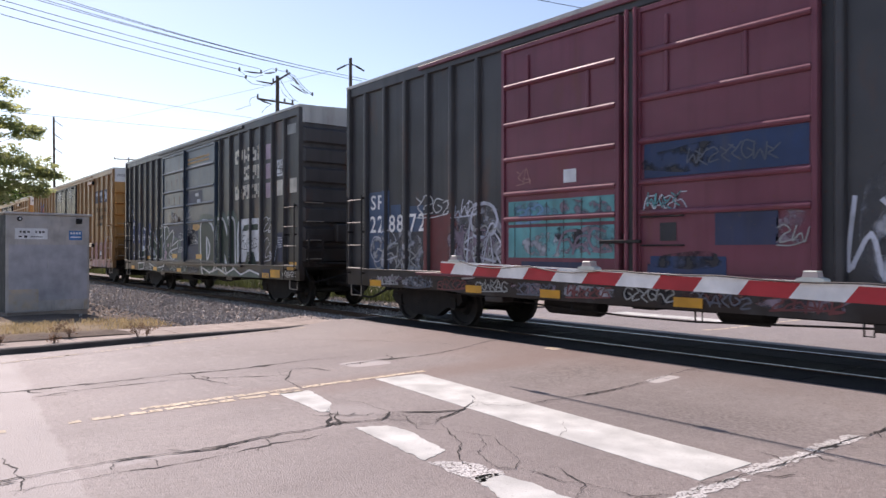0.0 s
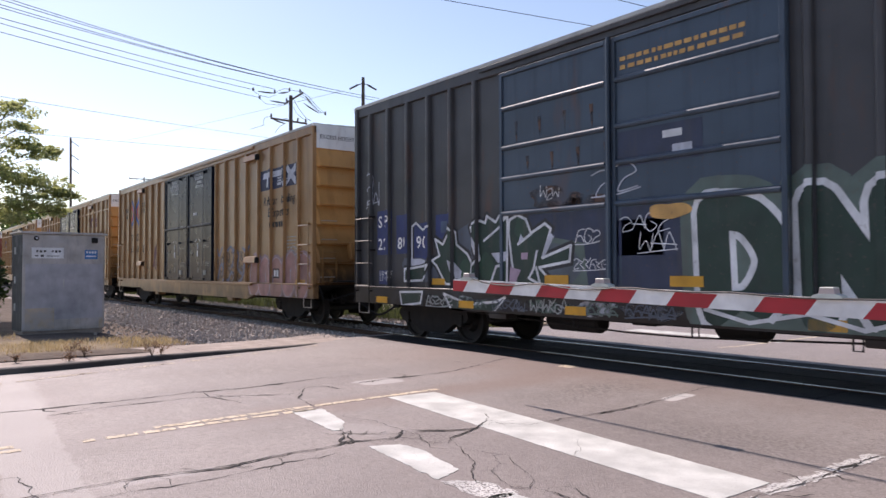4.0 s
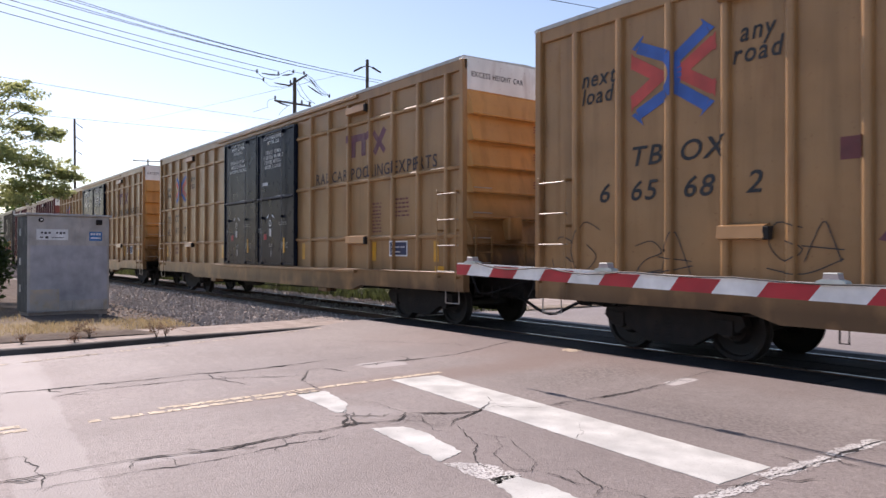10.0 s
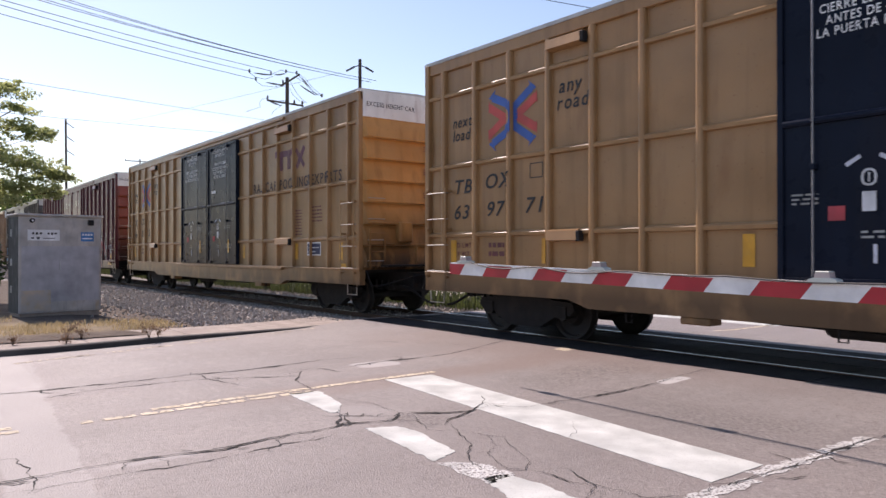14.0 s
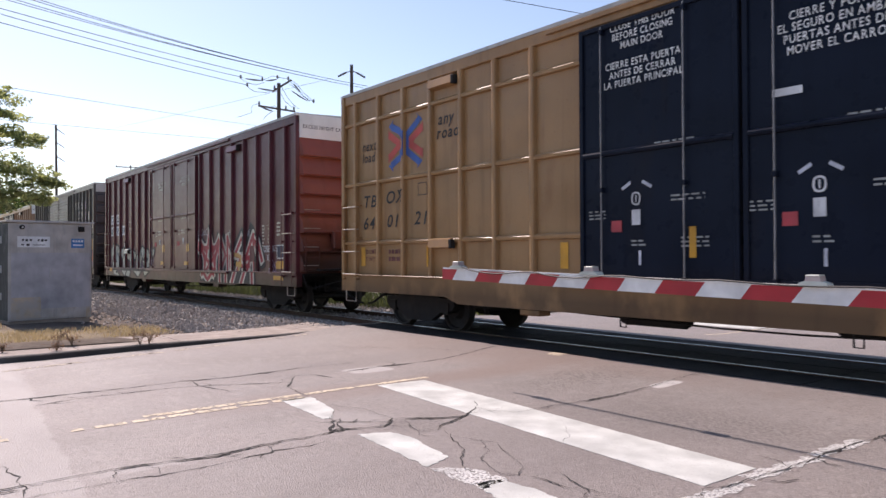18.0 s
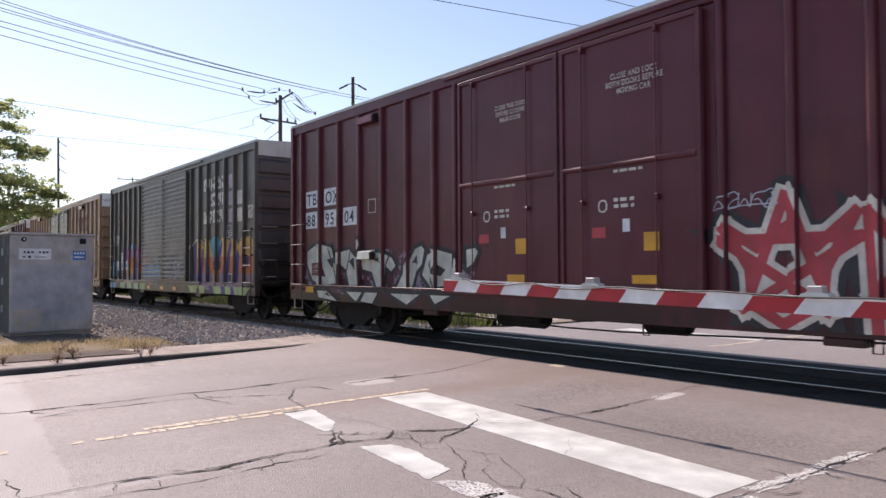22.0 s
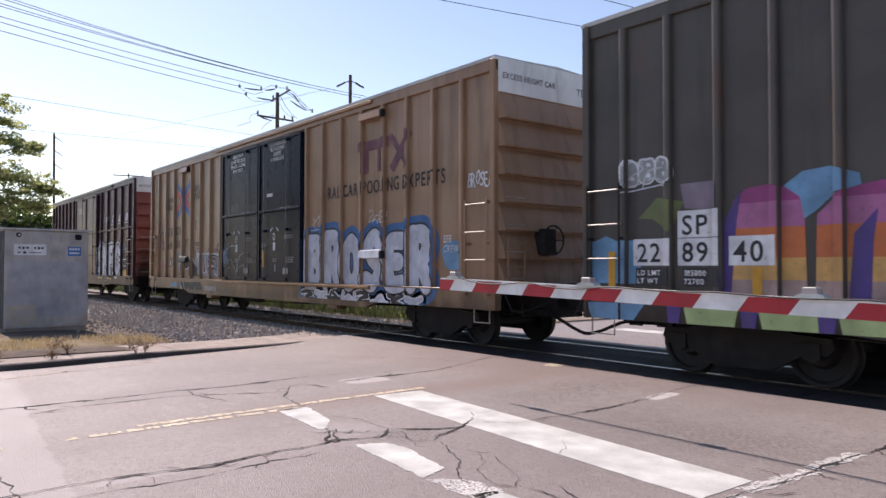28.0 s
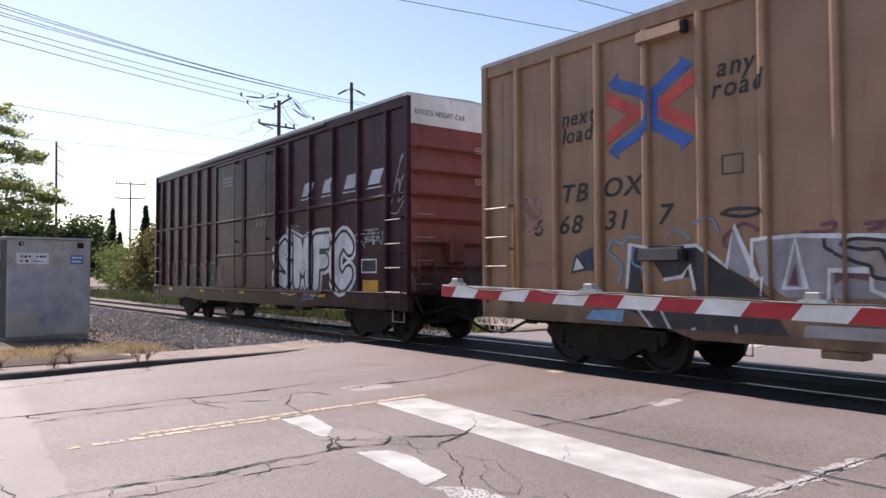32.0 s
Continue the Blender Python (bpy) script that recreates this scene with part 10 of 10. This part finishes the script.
def paint_i():
    p = Painter(8)
    p.end_text([("EXCESS HEIGHT CAR", -1.42, 4.62, 0.10)])
    p.end_bars(SPRAY["cream"], (4.05, 3.4), 8)
    # owner's mark as four slanted bars with gaps
    for i in range(4):
        x = -159.75 + 1.0 * i
        p.put("company_mark", poly_tris([(x, 3.42), (x + 0.46, 3.42), (x + 0.62, 3.72), (x + 0.16, 3.72)]), SPRAY["silver"], 3, "pale slanted blocks of the owner's mark")
        p.put("company_mark", rect(x - 0.05, x + 0.55, 3.33, 3.36), SPRAY["silver"], 3)
    p.piece("SMFC", -161.1, -157.4, 1.16, 2.46, 0.33, [SPRAY["white"], SPRAY["white"]], SPRAY["black"], 0.07, 121, SPRAY["white"], 0.30, lean=0.06)
    p.tag(-160.6, -159.9, 2.5, 2.8, SPRAY["grey"], 122, 0.03)
    p.tag(-157.2, -156.2, 2.1, 2.5, SPRAY["silver"], 123, 0.025)
    p.tag(-155.85, -155.4, 2.9, 4.2, SPRAY["silver"], 124, 0.03)
    p.tag(-162.2, -161.6, 2.8, 3.3, SPRAY["grey"], 125, 0.03)
    p.tag(-159.6, -159.0, 0.95, 1.15, SPRAY["sky"], 126, 0.03)
    p.panel(-157.0, -156.4, 1.55, 1.85, SPRAY["white"], "notice", 4)
    p.panel(-156.97, -156.43, 1.58, 1.82, SPRAY["black"], "notice", 5)
    p.panel(-156.95, -156.35, 1.15, 1.4, YELLOW_TAPE, "reflector", 4)
    sill_lights(p, (-169.5, -166.5, -163.4, -160.4, -158.8), 1.0, 0.35, 0.09)
    p.bars(-156.9, -156.3, 2.45, 4, SPRAY["grey"], 127, 0.03, 0.08)
    p.bars(-164.6, -163.9, 4.3, 3, SPRAY["grey"], 128, 0.05, 0.1)
    p.wild(-169.8, -164.5, 1.1, 1.9, 7, [SPRAY["brown"], SPRAY["black"]], SPRAY["grey"], None, 129)
    p.door_tracks(-167.0, -158.5, MAROON)
    part("marker_light", lathe(bmesh.new(), [(0.06, 0), (0.08, 0.06), (0.06, 0.12)], 12, "x", (-8.15, 0.0, 1.15)), LENS, p.car, "red end-of-train lamp")


paint_a()
paint_b()
paint_c()
grid_car(3, 0.0, "639771")
grid_car(4, -21.24, "640121")
paint_f()
paint_g()
paint_h()
paint_i()


# ---- what moves ----
GONE = [(0, 0.0), (1, 4.31), (2, 8.66), (5, 21.55), (6, 25.92), (7, 30.36), (8, 34.79), (9, 39.2), (10, 43.62), (11, 48.07), (12, 52.54), (13, 57.0), (14, 61.47), (15, 66.02), (18, 79.86), (19, 84.41), (20, 88.95), (21, 93.49), (22, 98.0), (23, 102.48), (24, 107.0), (25, 111.56), (28, 125.15), (29, 129.73), (30, 134.36), (31, 138.98), (32, 143.6)]


def travel(t):
    """Metres that the train has gone at t seconds."""
    return float(np.interp(t, [a for a, _ in GONE], [b for _, b in GONE]))


def motions():
    starts = [(car, car.matrix_basis.translation.copy()) for car in CARS]
    for car, p in starts:
        walk(car, [(t, pose(p.x + travel(t), p.y, p.z)) for t, _ in GONE])
    step = 4 / FPS
    times = [min(i * step, 32.0) for i in range(int(32 / step) + 1)]
    for wheel, dx in WHEELS:
        start = rnd.uniform(0, 360)
        walk(wheel, [(t, pose(dx, 0, 0.415, 0, start + math.degrees(travel(t) / 0.415), 0)) for t in times])


motions()
